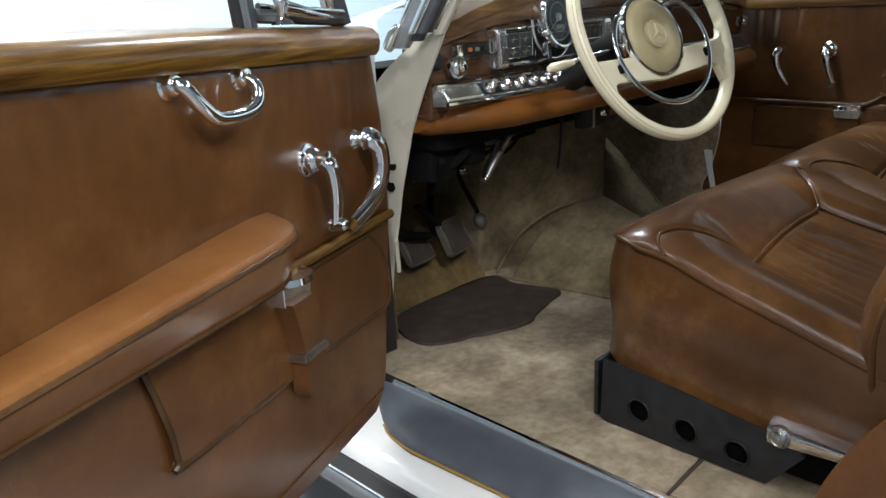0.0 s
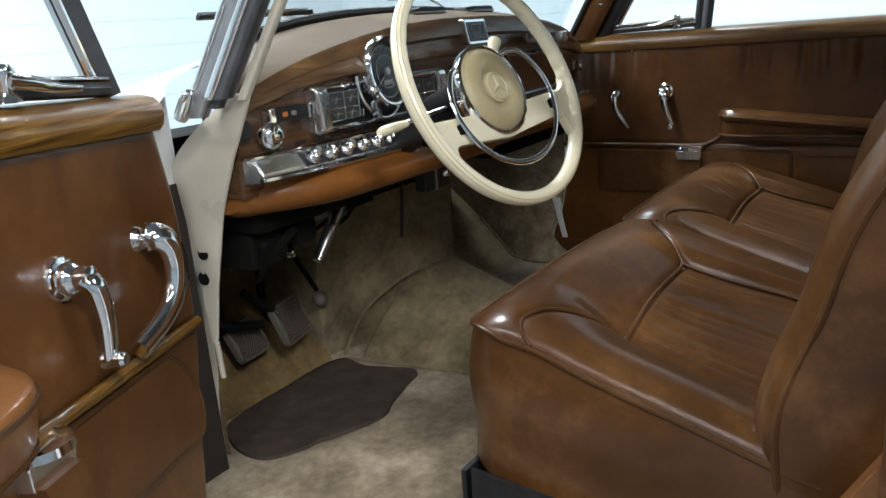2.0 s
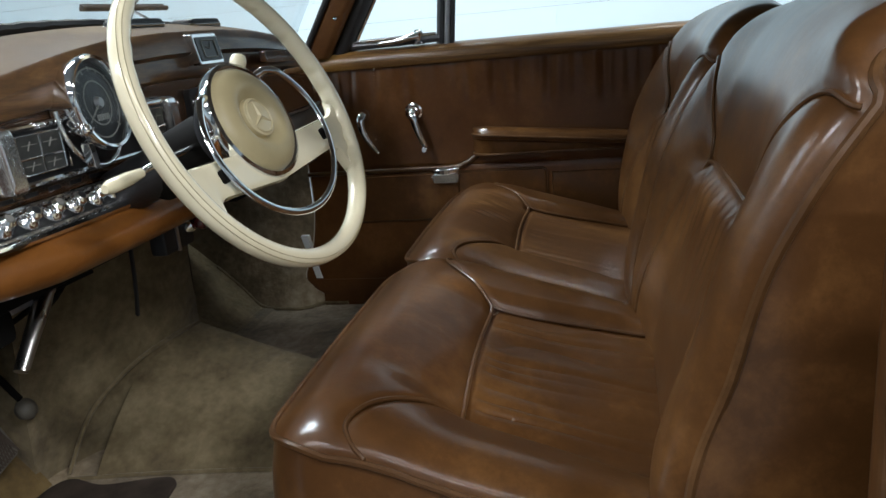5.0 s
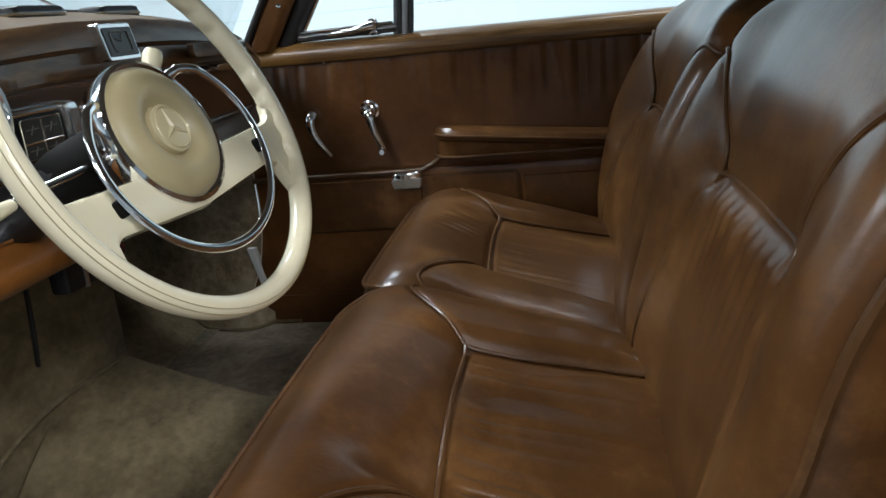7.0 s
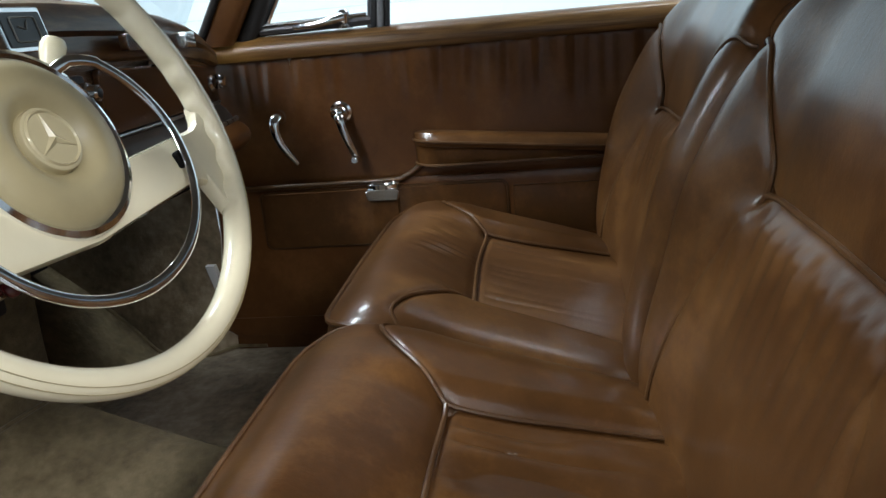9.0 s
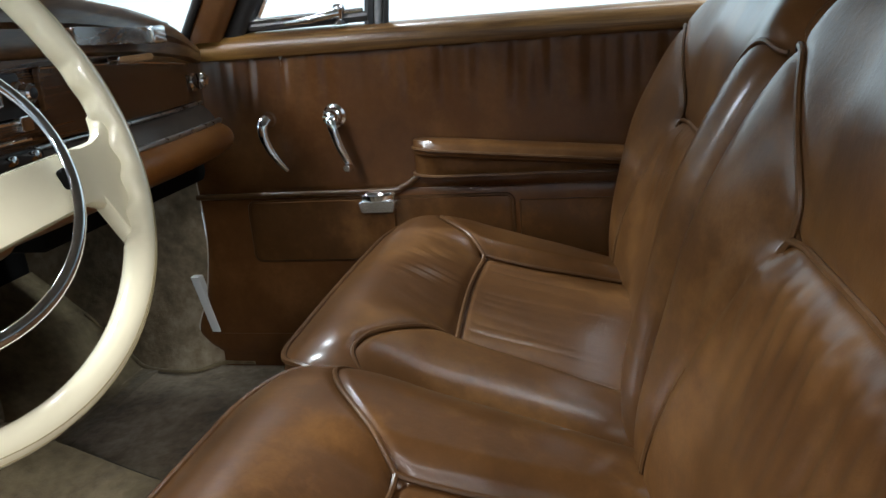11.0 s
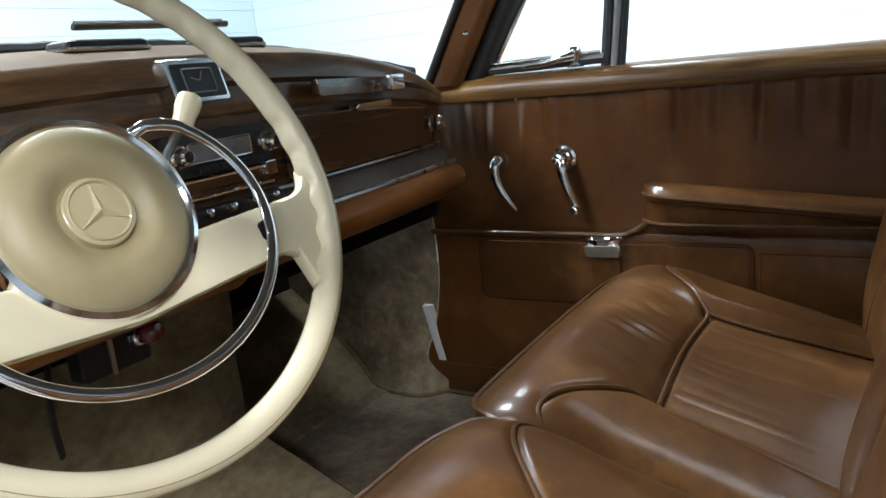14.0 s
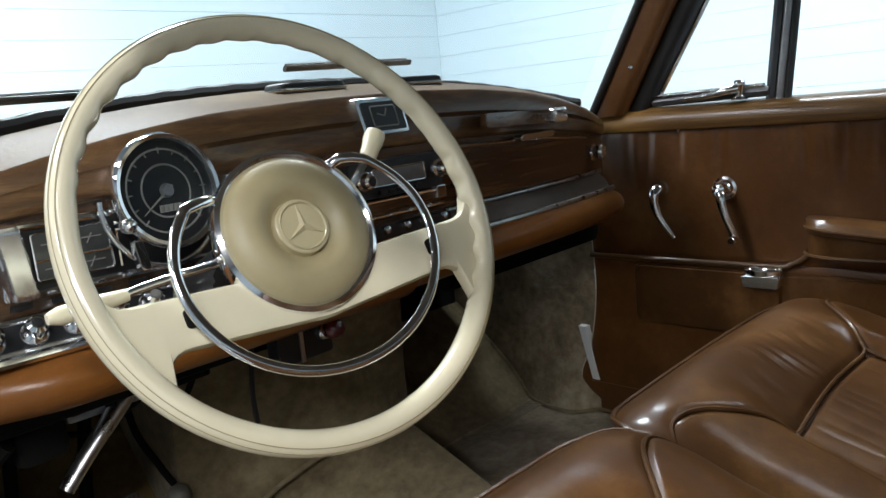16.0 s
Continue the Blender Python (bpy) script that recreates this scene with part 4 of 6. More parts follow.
    # strap darkened likewise on the shaded door
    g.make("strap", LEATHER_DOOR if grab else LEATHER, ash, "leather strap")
    if grab:
        g = Geo()
        box(g, su - 0.054, su + 0.014, 0.006, 0.0325, 0.560, 0.573, 0.001)
        g.make("strap_clip", STEEL, ash, "", to=to)
        # grab handle under the cap
        a, b = grab
        g = Geo()
        path = smooth_path([(a, 0.004, 0.944), (a - 0.002, 0.018, 0.942), (a - 0.016, 0.026, 0.922), (lerp(a, b, 0.30), 0.029, 0.906), (lerp(a, b, 0.65), 0.029, 0.905), (b + 0.012, 0.028, 0.914), (b, 0.022, 0.934), (b, 0.004, 0.944)], 7)
        tube(g, [to(*q) for q in path], 0.0085, 12)
        gh = g.make("grab_handle", CHROME, d, "chrome grab handle")
        for e in (a, b):
            g = Geo()
            lathe(g, [(0, 0.014), (0.010, 0.013), (0.0125, 0.009), (0.013, 0.003), (0.016, 0), (0.016, -0.004)], to(e, 0.0, 0.944), axis, 20)
            g.make("rosette", CHROME, gh)
    # quarter light
    q = Geo()
    ht = 0.40
    u0, slant, u1, bar = light
    fr = smooth_path([(u0, -0.03, 1.006), (u0 + slant * ht * 0.5, -0.03, 1.0 + ht * 0.5), (u0 + slant * ht, -0.03, 1.0 + ht), (u1 + 0.03, -0.03, 1.0 + ht + 0.02)], 6)
    tube(q, [to(*p_) for p_ in fr], bar, 4, up=axis)
    ql = q.make("quarter_light", FRAME_METAL, d, "hinged quarter light in black and chrome frame")
    g = Geo()
    tube(g, [to(*p_) for p_ in [(u0 + 0.015, -0.02, 1.012), (u1, -0.02, 1.016)]], 0.010, 8)
    g.make("bottom_rail", FRAME_METAL, ql)
    g = Geo()
    tube(g, [to(*p_) for p_ in [(u1, -0.025, 1.0), (u1 + 0.042, -0.03, 1.0 + ht)]], 0.011, 8)
    g.make("rear_rail", FRAME_METAL, ql)
    for dx, rr in ((0.018, 0.009), (0.031, 0.007)):
        g = Geo()
        tube(g, [to(*p_) for p_ in [(u1 + dx, -0.02, 0.998), (u1 + 0.042 + dx, -0.028, 1.0 + ht)]], rr, 10)
        g.make("division_post", RUBBER if rr < 0.008 else GREY_TRIM, ql)
    g = Geo()
    tube(g, [to(p_[0] + bar + 0.002, p_[1] + 0.008, p_[2]) for p_ in fr[:14]], 0.005, 8)
    g.make("chrome_edge", CHROME, ql)
    g = Geo()
    tube(g, [to(*p_) for p_ in [(u0 + 0.02, -0.012, 1.022), (u1 - 0.008, -0.014, 1.027)]], 0.0045, 8)
    g.make("chrome_edge", CHROME, ql)
    g = Geo()
    pane_v = [(u0 + 0.015, -0.034, 1.02), (u1, -0.034, 1.02), (u1 + 0.037, -0.036, 1.0 + ht), (u0 + 0.015 + slant * ht, -0.036, 1.0 + ht)]
    g.put([to(*p_) for p_ in pane_v], [(0, 1, 2, 3)])
    pn = g.make("pane", GLASS, ql, smooth=False)
    pn.visible_shadow = False
    lu = u1 - 0.053
    g = Geo()
    lathe(g, [(0.0, 0.034), (0.008, 0.033), (0.012, 0.028), (0.0125, 0.022), (0.009, 0.016), (0.007, 0.006), (0.012, 0.002), (0.016, -0.004)], to(lu, -0.008, 1.008), (0, 0, 1), 24)
    catch = g.make("catch", CHROME, ql, "chrome quarter light catch")
    g = Geo()
    tube(g, [to(*p) for p in smooth_path([(lu, -0.004, 1.026), (lu - 0.025, 0.004, 1.022), (lu - 0.06, 0.006, 1.016), (lu - 0.105, 0.004, 1.014)], 5)], [0.010 - 0.006 * k / 15 for k in range(16)], 10)
    g.make("catch_lever", CHROME, catch)
    return d


D0, DU, DN = Vector((-0.80, -0.13, 0)), Vector((-0.9023, -0.4311, 0)), Vector((0.4311, -0.9023, 0))


def open_door(u, n, z):
    return D0 + DU * (u + 0.015) + DN * n + Vector((0, 0, z + 0.045 * u))


def shut_door(u, n, z):
    return Vector((0.735 - n, 0.005 - u, z))


build_door(open_door, "driver_door", "open driver's door in brown leather with walnut cap and chrome fittings",
           (0.265, 0.822), (0.258, 0.728), (0.105, 0.828), (0.180, 0.708), 0.05, (0.530, 0.400), 0.365, (0.085, 0.63, 0.532, 0.664), (0.415, 1.04, 0.075, 0.765, 0.715, 0.022, 0.028), (0.066, 0.45, 0.325, 0.022))
build_door(shut_door, "passenger_door", "closed passenger door in brown leather with walnut cap and chrome fittings",
           (0.317, 0.836), (0.345, 0.741), (0.18, 0.835), (0.214, 0.735), -0.05, None, 0.393, (0.113, 0.655, 0.545, 0.670), (0.472, 1.04, 0.068, 0.786, 0.716, 0.050, 0.0), (0.145, 0.60, 0.398, 0.016))
# ---- dashboard ----
EDGE = [(-0.71, 0.945), (-0.66, 0.968), (-0.60, 0.994), (-0.53, 1.017), (-0.45, 1.036), (-0.36, 1.053), (-0.25, 1.067), (-0.10, 1.074), (0.10, 1.075), (0.25, 1.069), (0.40, 1.054), (0.52, 1.033), (0.60, 1.010), (0.66, 0.985)]
LEDGE = [(-0.71, 0.925), (-0.62, 0.955), (-0.50, 0.980), (-0.35, 0.992), (-0.1, 0.998), (0.17, 0.995), (0.40, 0.986), (0.57, 0.971), (0.66, 0.955)]


def edge_z(x):
    return 0.25 * table(EDGE, x - 0.03) + 0.5 * table(EDGE, x) + 0.25 * table(EDGE, x + 0.03)


def ledge_z(x):
    return 0.25 * table(LEDGE, x - 0.03) + 0.5 * table(LEDGE, x) + 0.25 * table(LEDGE, x + 0.03)


def face_y(x):
    """Front of the fascia: nearly straight, swept forward at both ends."""
    return -0.116 + 0.035 * (abs(x + 0.02) / 0.68) ** 4


dash = thing("dashboard", "burr walnut dashboard with tan leather top and chrome instruments", "dashboard")
NX = 90
xs = [lerp(-0.664, 0.665, i / (NX - 1)) for i in range(NX)]
xf = [lerp(-0.646, 0.665, i / (NX - 1)) for i in range(NX)]
g = Geo()
verts, NR = [], 12
for j in range(NR):
    t = j / (NR - 1)
    for x in xs:
        y0, z0 = face_y(x) - 0.004, edge_z(x)
        y1, z1 = screen_base(min(0.68, max(-0.68, x)))
        z1 = max(z1 - 0.004, z0 + 0.008)
        y = lerp(y0, max(y1 - 0.004, y0 + 0.05), t)
        z = lerp(z0, z1, t) + 0.010 * math.sin(math.pi * t)
        verts.append((x, y, z))
g.put(verts, grid_faces(NX, NR))
g.make("dash_top", LEATHER_DASH, dash, "sun-faded tan leather dash top")
g = Geo()
verts = []
prof = [(-0.004, 0.0), (-0.007, -0.04), (-0.012, -0.18), (-0.0165, -0.36), (-0.017, -0.45), (-0.0155, -0.48), (-0.015, -0.54), (-0.0155, -0.65), (-0.016, -0.75), (-0.014, -0.93), (-0.009, -1.0), (0.0, -1.03)]
for dy, f in prof:
    for x in xf:
        h = edge_z(x) - ledge_z(x)
        hollow = 0.011 * sstep(-0.30, -0.20, x) * (1 - sstep(0.52, 0.60, x)) * sstep(-0.46, -0.54, f) * (1 - 0.35 * sstep(-0.8, -1.0, f))
        verts.append((x, face_y(x) + dy * min(1, h / 0.06) + hollow, edge_z(x) + f * h))
g.put(verts, grid_faces(NX, len(prof)))
g.make("upper_fascia", WOOD_SATIN, dash, "overhanging walnut upper fascia")
g = Geo()
verts = []
for k in range(6):
    for x, back in [(-0.650, 0.07), (-0.650, 0.006)] + [(x, 0.0) for x in xf]:
        verts.append((x, face_y(x) + back, lerp(ledge_z(x) + 0.004, 0.82, k / 5)))
g.put(verts, grid_faces(NX + 2, 6))
g.make("fascia", WOOD_DASH, dash, "glossy burr walnut fascia")
# padded lower roll
g = Geo()
verts, NR = [], 18
xr = [lerp(-0.646, 0.655, i / 99) for i in range(100)]
for x in xr:
    e = min(x + 0.655, 0.655 - x)
    k = math.sqrt(max(0.0, 1 - (1 - min(1, e / (0.05 if x > 0 else 0.028))) ** 2)) * 0.9 + 0.1
    sweep = 0.080 * (max(0.0, -0.47 - x) / 0.18) ** 1.4
    zc = 0.818 + (0.004 if x > 0 else -0.004)
    for j in range(NR):
        w = 2 * math.pi * j / NR
        verts.append((x, face_y(x) - 0.020 + sweep + 0.046 * k * math.cos(w), zc + 0.031 * k * math.sin(w)))
g.put(verts, grid_faces(NR, 100, wrap=True) + [tuple(range(NR)), tuple(range(99 * NR, 100 * NR))])
g.make("knee_roll", LEATHER_PAD, dash, "padded tan leather knee roll")
# passenger's chrome-edged tray strip
g = Geo()
n = 20
verts = []
for i in range(n):
    x = lerp(0.135, 0.625, i / (n - 1))
    fy = face_y(x)
    verts += [(x, fy - 0.004, 0.885), (x, fy - 0.020, 0.872), (x, fy - 0.032, 0.853), (x, fy + 0.0, 0.850), (x, fy + 0.01, 0.885)]
g.put(verts, grid_faces(5, n, wrap=True) + [tuple(range(5)), tuple(range(5 * n - 5, 5 * n))])
tray = g.make("parcel_strip", TAUPE, dash, "satin taupe strip with bright metal edges")
for dy, z, r in ((-0.006, 0.887, 0.0032), (-0.036, 0.852, 0.0055)):
    g = Geo()
    tube(g, [(x, face_y(x) + dy, z) for x in [lerp(0.135, 0.63, i / 19) for i in range(20)]], r, 8)
    g.make("chrome_edge", STEEL, tray)


def on_face(x, z, off=0.0):
    return Vector((x, face_y(x) - off, z))


# glove box
g = Geo()
ol = []
for a, b in rounded_rect(0.40, 0.082, 0.008, 3):
    ol.append((0.365 + a, 0.933 + b + (0.012 * (-a / 0.2) if b > 0 else 0)))
slab(g, ol, 0.002, 0.010, 0.004, to=lambda a, b, c: on_face(a, b, c))
lid = g.make("glove_box_lid", WOOD_DASH, dash, "walnut glove box lid")
g = Geo()
slab(g, [(0.37 + a, 0.981 + b) for a, b in rounded_rect(0.105, 0.0105, 0.005, 3)], 0.010, 0.027, 0.004, to=lambda a, b, c: on_face(a, b, c))
g.make("handle", CHROME, lid, "chrome handle")
g = Geo()
tube(g, [on_face(x, ledge_z(x) - 0.012, 0.009) for x in [lerp(0.17, 0.57, i / 9) for i in range(10)]], 0.0022, 6)
g.make("chrome_line", CHROME, lid)
# ash tray drawer in the upper fascia
g = Geo()
slab(g, [(0.335 + a, 1.014 + b - 0.02 * (a / 0.12) * 0.2) for a, b in rounded_rect(0.235, 0.024, 0.006, 3)], 0.022, 0.034, 0.003, to=lambda a, b, c: on_face(a, b, c))
tr = g.make("ash_tray", WOOD_GLOSS, dash, "polished walnut ash tray drawer")
g = Geo()
slab(g, [(0.425 + a, 1.012 + b) for a, b in rounded_rect(0.045, 0.026, 0.005, 3)], 0.030, 0.042, 0.004, to=lambda a, b, c: on_face(a, b, c))
g.make("pull", CHROME, tr)
# clock
g = Geo()
slab(g, [(0.006 + a - b * 0.16, 1.043 + b) for a, b in rounded_rect(0.086, 0.052, 0.004, 3)], 0.004, 0.026, 0.003, to=lambda a, b, c: on_face(a, b, c - 0.12 * (b - 1.043)))
clock = g.make("clock", CHROME, dash, "square chrome dashboard clock")
g = Geo()
slab(g, [(0.006 + a - b * 0.16, 1.043 + b) for a, b in rounded_rect(0.074, 0.040, 0.003, 3)], 0.025, 0.0275, 0, to=lambda a, b, c: on_face(a, b, c - 0.12 * (b - 1.043)))
g.make("clock_face", DIAL, clock)
g = Geo()
tube(g, [on_face(0.006 + a - b * 0.16, 1.043 + b, 0.028 - 0.12 * b) for a, b in rounded_rect(0.046, 0.028, 0.003, 3)], 0.0012, 5, closed=True)
g.make("clock_scale", DIAL_MARK, clock)
for a in (70, 160):
    g = Geo()
    tube(g, [on_face(0.006, 1.043, 0.0285), on_face(0.006 + 0.014 * math.cos(radians(a)), 1.043 + 0.011 * math.sin(radians(a)), 0.0285 - 0.0013 * math.sin(radians(a)))], 0.0009, 5)
    g.make("clock_pointer", DIAL_MARK, clock)

# instrument panel: a wide chrome frame with a round speedometer standing before it
g = Geo()
ic, iw = -0.315, 0.37
slab(g, [(ic + a + 0.10 * (b / 0.04) * 0.05, 0.938 + b) for a, b in rounded_rect(iw, 0.078, 0.006, 3)], 0.0, 0.014, 0.004, to=lambda a, b, c: on_face(a, b, c))
panel = g.make("instrument_panel", CHROME, dash, "wide chrome-framed instrument panel")
g = Geo()
slab(g, [(ic + a, 0.938 + b) for a, b in rounded_rect(iw - 0.026, 0.060, 0.003, 3)], 0.013, 0.0165, 0, to=lambda a, b, c: on_face(a, b, c))
g.make("panel_glass", DIAL, panel)
for sx in (-1, 1):
    # stout rounded end bar, leaning with the panel
    g = Geo()
    bx = ic + sx * (iw / 2 - 0.010)
    slab(g, [(bx + a - 0.10 * b, 0.938 + b) for a, b in rounded_rect(0.027, 0.080, 0.006, 4)], 0.002, 0.030, 0.011, to=lambda a, b, c: on_face(a, b, c))
    g.make("end_bar", SATIN_CHROME, panel)
for sx in (-1, 1):
    cx = ic + sx * 0.118
    # a small framed block of four gauges
    g = Geo()
    slab(g, [(cx + a, 0.940 + b) for a, b in rounded_rect(0.074, 0.046, 0.002, 2)], 0.0165, 0.0185, 0.0006, to=lambda a, b, c: on_face(a, b, c))
    plate_ = g.make("gauge_block", GAUGE_GREY, panel, "grey block of four small gauges")
    g = Geo()
    tube(g, [on_face(cx + a, 0.940 + b, 0.0185) for a, b in rounded_rect(0.076, 0.048, 0.003, 2)], 0.0013, 6, closed=True)
    g.make("gauge_rim", CHROME, plate_)
    g = Geo()
    tube(g, [on_face(cx - 0.037, 0.936, 0.0190), on_face(cx + 0.037, 0.936, 0.0190)], 0.0014, 6)
    tube(g, [on_face(cx, 0.918, 0.0190), on_face(cx, 0.962, 0.0190)], 0.0014, 6)
    g.make("gauge_cross", CHROME, plate_)
    for qx, qz in ((-0.018, 0.012), (0.018, 0.012), (-0.018, -0.013), (0.018, -0.013)):
        g = Geo()
        box(g, cx + qx - 0.012, cx + qx + 0.012, 0, 0.0008, 0.940 + qz - 0.0006, 0.940 + qz + 0.0006, 0.0002)
        g.make("gauge_scale", DIAL_MARK, plate_, to=lambda a, b, c: on_face(a, c, 0.0185 + b))
        g = Geo()
        tube(g, [on_face(cx + qx - 0.004, 0.940 + qz - 0.006, 0.0193), on_face(cx + qx + 0.002, 0.940 + qz + 0.004, 0.0193)], 0.0008, 5)
        g.make("gauge_needle", DIAL_MARK, plate_)
    g = Geo()
    tube(g, [on_face(cx + 0.046, 0.915, 0.018), on_face(cx + 0.046, 0.966, 0.018)], 0.0018, 6)
    g.make("divider", CHROME, panel)
for k, zz in enumerate((0.972, 0.905)):
    g = Geo()
    tube(g, [on_face(ic - iw / 2 + 0.01, zz, 0.016), on_face(ic + iw / 2 - 0.01, zz, 0.016)], 0.004, 8)
    g.make("frame_bar", CHROME, panel)
SC = Vector((-0.332, -0.150, 0.988))
SA = Vector((0.07, -1.0, 0.14)).normalized()
g = Geo()
lathe(g, [(0.050, -0.04), (0.058, -0.03), (0.063, -0.004), (0.064, 0.004), (0.061, 0.009), (0.057, 0.008), (0.0545, 0.002), (0.054, -0.004)], SC, SA, 48)
sp = g.make("speedometer", CHROME, dash, "round speedometer in a deep chrome bezel")
g = Geo()
lathe(g, [(0.0, -0.002), (0.030, -0.0022), (0.055, -0.003)], SC, SA, 40)
g.make("dial", DIAL, sp)
g = Geo()
lathe(g, [(0.0, 0.0062), (0.030, 0.0060), (0.052, 0.0050), (0.0560, 0.0044)], SC, SA, 40)
dial_glass = g.make("dial_glass", GLASS, sp)
dial_glass.visible_shadow = False
for rr in (0.046, 0.029):
    g = Geo()
    lathe(g, [(rr - 0.0012, -0.0012), (rr, -0.0006), (rr + 0.0012, -0.0012)], SC, SA, 40)
    g.make("dial_ring", DIAL_MARK, sp)
sa = SA.cross(Vector((0, 0, 1))).normalized() * -1
sb = Vector(SA.cross(sa)) * (1 if SA.cross(sa).z > 0 else -1)
for k in range(13):
    a = radians(225 - 270 * k / 12)
    dv = sa * math.cos(a) + sb * math.sin(a)
    g = Geo()
    tube(g, [SC + dv * 0.041, SC + dv * (0.045 if k % 2 else 0.048)], 0.0008, 5)
    g.make("dial_tick", DIAL_MARK, sp)
g = Geo()
tube(g, [SC + SA * 0.001 - (sa * math.cos(radians(215)) + sb * math.sin(radians(215))) * 0.008, SC + SA * 0.001 + (sa * math.cos(radians(215)) + sb * math.sin(radians(215))) * 0.040], [0.0018, 0.0006], 6)
g.make("needle", DIAL_MARK, sp)
g = Geo()
lathe(g, [(0.0, 0.004), (0.006, 0.004), (0.008, 0.0), (0.008, -0.002)], SC, SA, 20)
g.make("needle_hub", GREY_TRIM, sp)
g = Geo()
for k in range(5):
    c = SC + sb * -0.019 + sa * (k - 2) * 0.0055
    box(g, c.x - 0.0022, c.x + 0.0022, c.y - 0.001, c.y + 0.001, c.z - 0.004, c.z + 0.004, 0.0004)
g.make("mileage_drum", DIAL_MARK, sp)
# lower chrome cup of the speedometer housing
g = Geo()
path = [SC + (sa * math.cos(radians(a)) * 0.069 + sb * math.sin(radians(a)) * 0.070) + SA * -0.018 + Vector((0, 0, -0.010)) for a in range(172, 374, 6)]
tube(g, path, 0.0035, 10)
g.make("housing_ring", CHROME, sp)

# ball and lever added to make the bright glints under the speedometer
g = Geo()
lathe(g, [(0.0, 0.010), (0.006, 0.008), (0.0090, 0.004), (0.0095, -0.002), (0.007, -0.008), (0.005, -0.030)], (-0.386, -0.160, 0.959), (-0.1, -1, 0.05), 22)
glint = g.make("trip_knob", CHROME, sp, "chrome ball standing in for a glint")
g = Geo()
slab(g, [(-0.375 + a - 0.15 * b, 0.925 + b) for a, b in rounded_rect(0.011, 0.034, 0.003, 3)], 0.034, 0.046, 0.002, to=lambda a, b, c: on_face(a, b, c))
g.make("trip_lever", CHROME, glint)

# warning lamp strip and the big pull knob left of the panel
g = Geo()
slab(g, [(-0.552 + a, 0.942 + b) for a, b in rounded_rect(0.086, 0.022, 0.004, 3)], 0.0, 0.016, 0.003, to=lambda a, b, c: on_face(a, b, c))
ws = g.make("warning_lamp_strip", BLACK, dash, "small black strip of warning lamps")
for k, m_ in enumerate((ORANGE, DIAL_MARK, DIAL)):
    g = Geo()
    slab(g, [(-0.565 + 0.018 * k + a, 0.942 + b) for a, b in rounded_rect(0.010, 0.0075, 0.002, 2)], 0.0155, 0.017, 0.0005, to=lambda a, b, c: on_face(a, b, c))
    g.make("lamp_lens", m_, ws)
for xx in (-0.592, -0.512):
    g = Geo()
    slab(g, [(xx + a, 0.942 + b) for a, b in rounded_rect(0.012, 0.024, 0.004, 3)], 0.002, 0.020, 0.003, to=lambda a, b, c: on_face(a, b, c))
    g.make("end_cap", CHROME, ws)
g = Geo()
lathe(g, [(0.0, 0.030), (0.010, 0.030), (0.017, 0.027), (0.0215, 0.020), (0.0225, 0.012), (0.020, 0.004), (0.014, 0.0)], on_face(-0.597, 0.912), (0, -1, 0.05), 28)
g.make("pull_knob", CHROME, dash, "large round chrome knob")
g = Geo()
lathe(g, [(0.0, 0.016), (0.012, 0.015), (0.016, 0.010), (0.016, 0.0)], on_face(-0.640, 0.925), (0, -1, 0.1), 20)
g.make("rubber_stop", RUBBER, dash)

# row of switches on the driver's side
g = Geo()
n = 20
verts = []
for i in range(n):
    x = lerp(-0.645, -0.285, i / (n - 1))
    fy = face_y(x)
    verts += [(x, fy + 0.004, 0.880), (x, fy - 0.010, 0.879), (x, fy - 0.034, 0.853), (x, fy - 0.040, 0.846), (x, fy + 0.004, 0.842)]
g.put(verts, grid_faces(5, n, wrap=True) + [tuple(range(5)), tuple(range(5 * n - 5, 5 * n))])
sw = g.make("switch_strip", SATIN_CHROME, dash, "chrome strip with a row of chrome switches")


def strip_plate(x0, x1, t0, t1, off):
    """A plate lying on the strip's sloping face."""
    geo = Geo()
    verts = []
    for i in range(12):
        x = lerp(x0, x1, i / 11)
        for t, o in ((t0, -0.001), (t0, off), (t1, off), (t1, -0.001)):
            verts.append((x, face_y(x) - lerp(0.010, 0.034, t) - 0.73 * o, lerp(0.879, 0.853, t) + 0.68 * o))
    geo.put(verts, grid_faces(4, 12, wrap=True) + [(0, 1, 2, 3), (44, 45, 46, 47)])
    return geo


strip_plate(-0.548, -0.288, 0.08, 0.90, 0.0012).make("switch_bed", DIAL, sw, "glossy black bed of the switches", sharp=30)
for dy, z, r in ((-0.010, 0.8805, 0.004), (-0.040, 0.848, 0.006)):
    g = Geo()
    tube(g, [(x, face_y(x) + dy, z) for x in [lerp(-0.646, -0.285, i / 19) for i in range(20)]], r, 8)
    g.make("chrome_edge", CHROME, sw)
SN = Vector((0, -0.75, 0.66)).normalized()
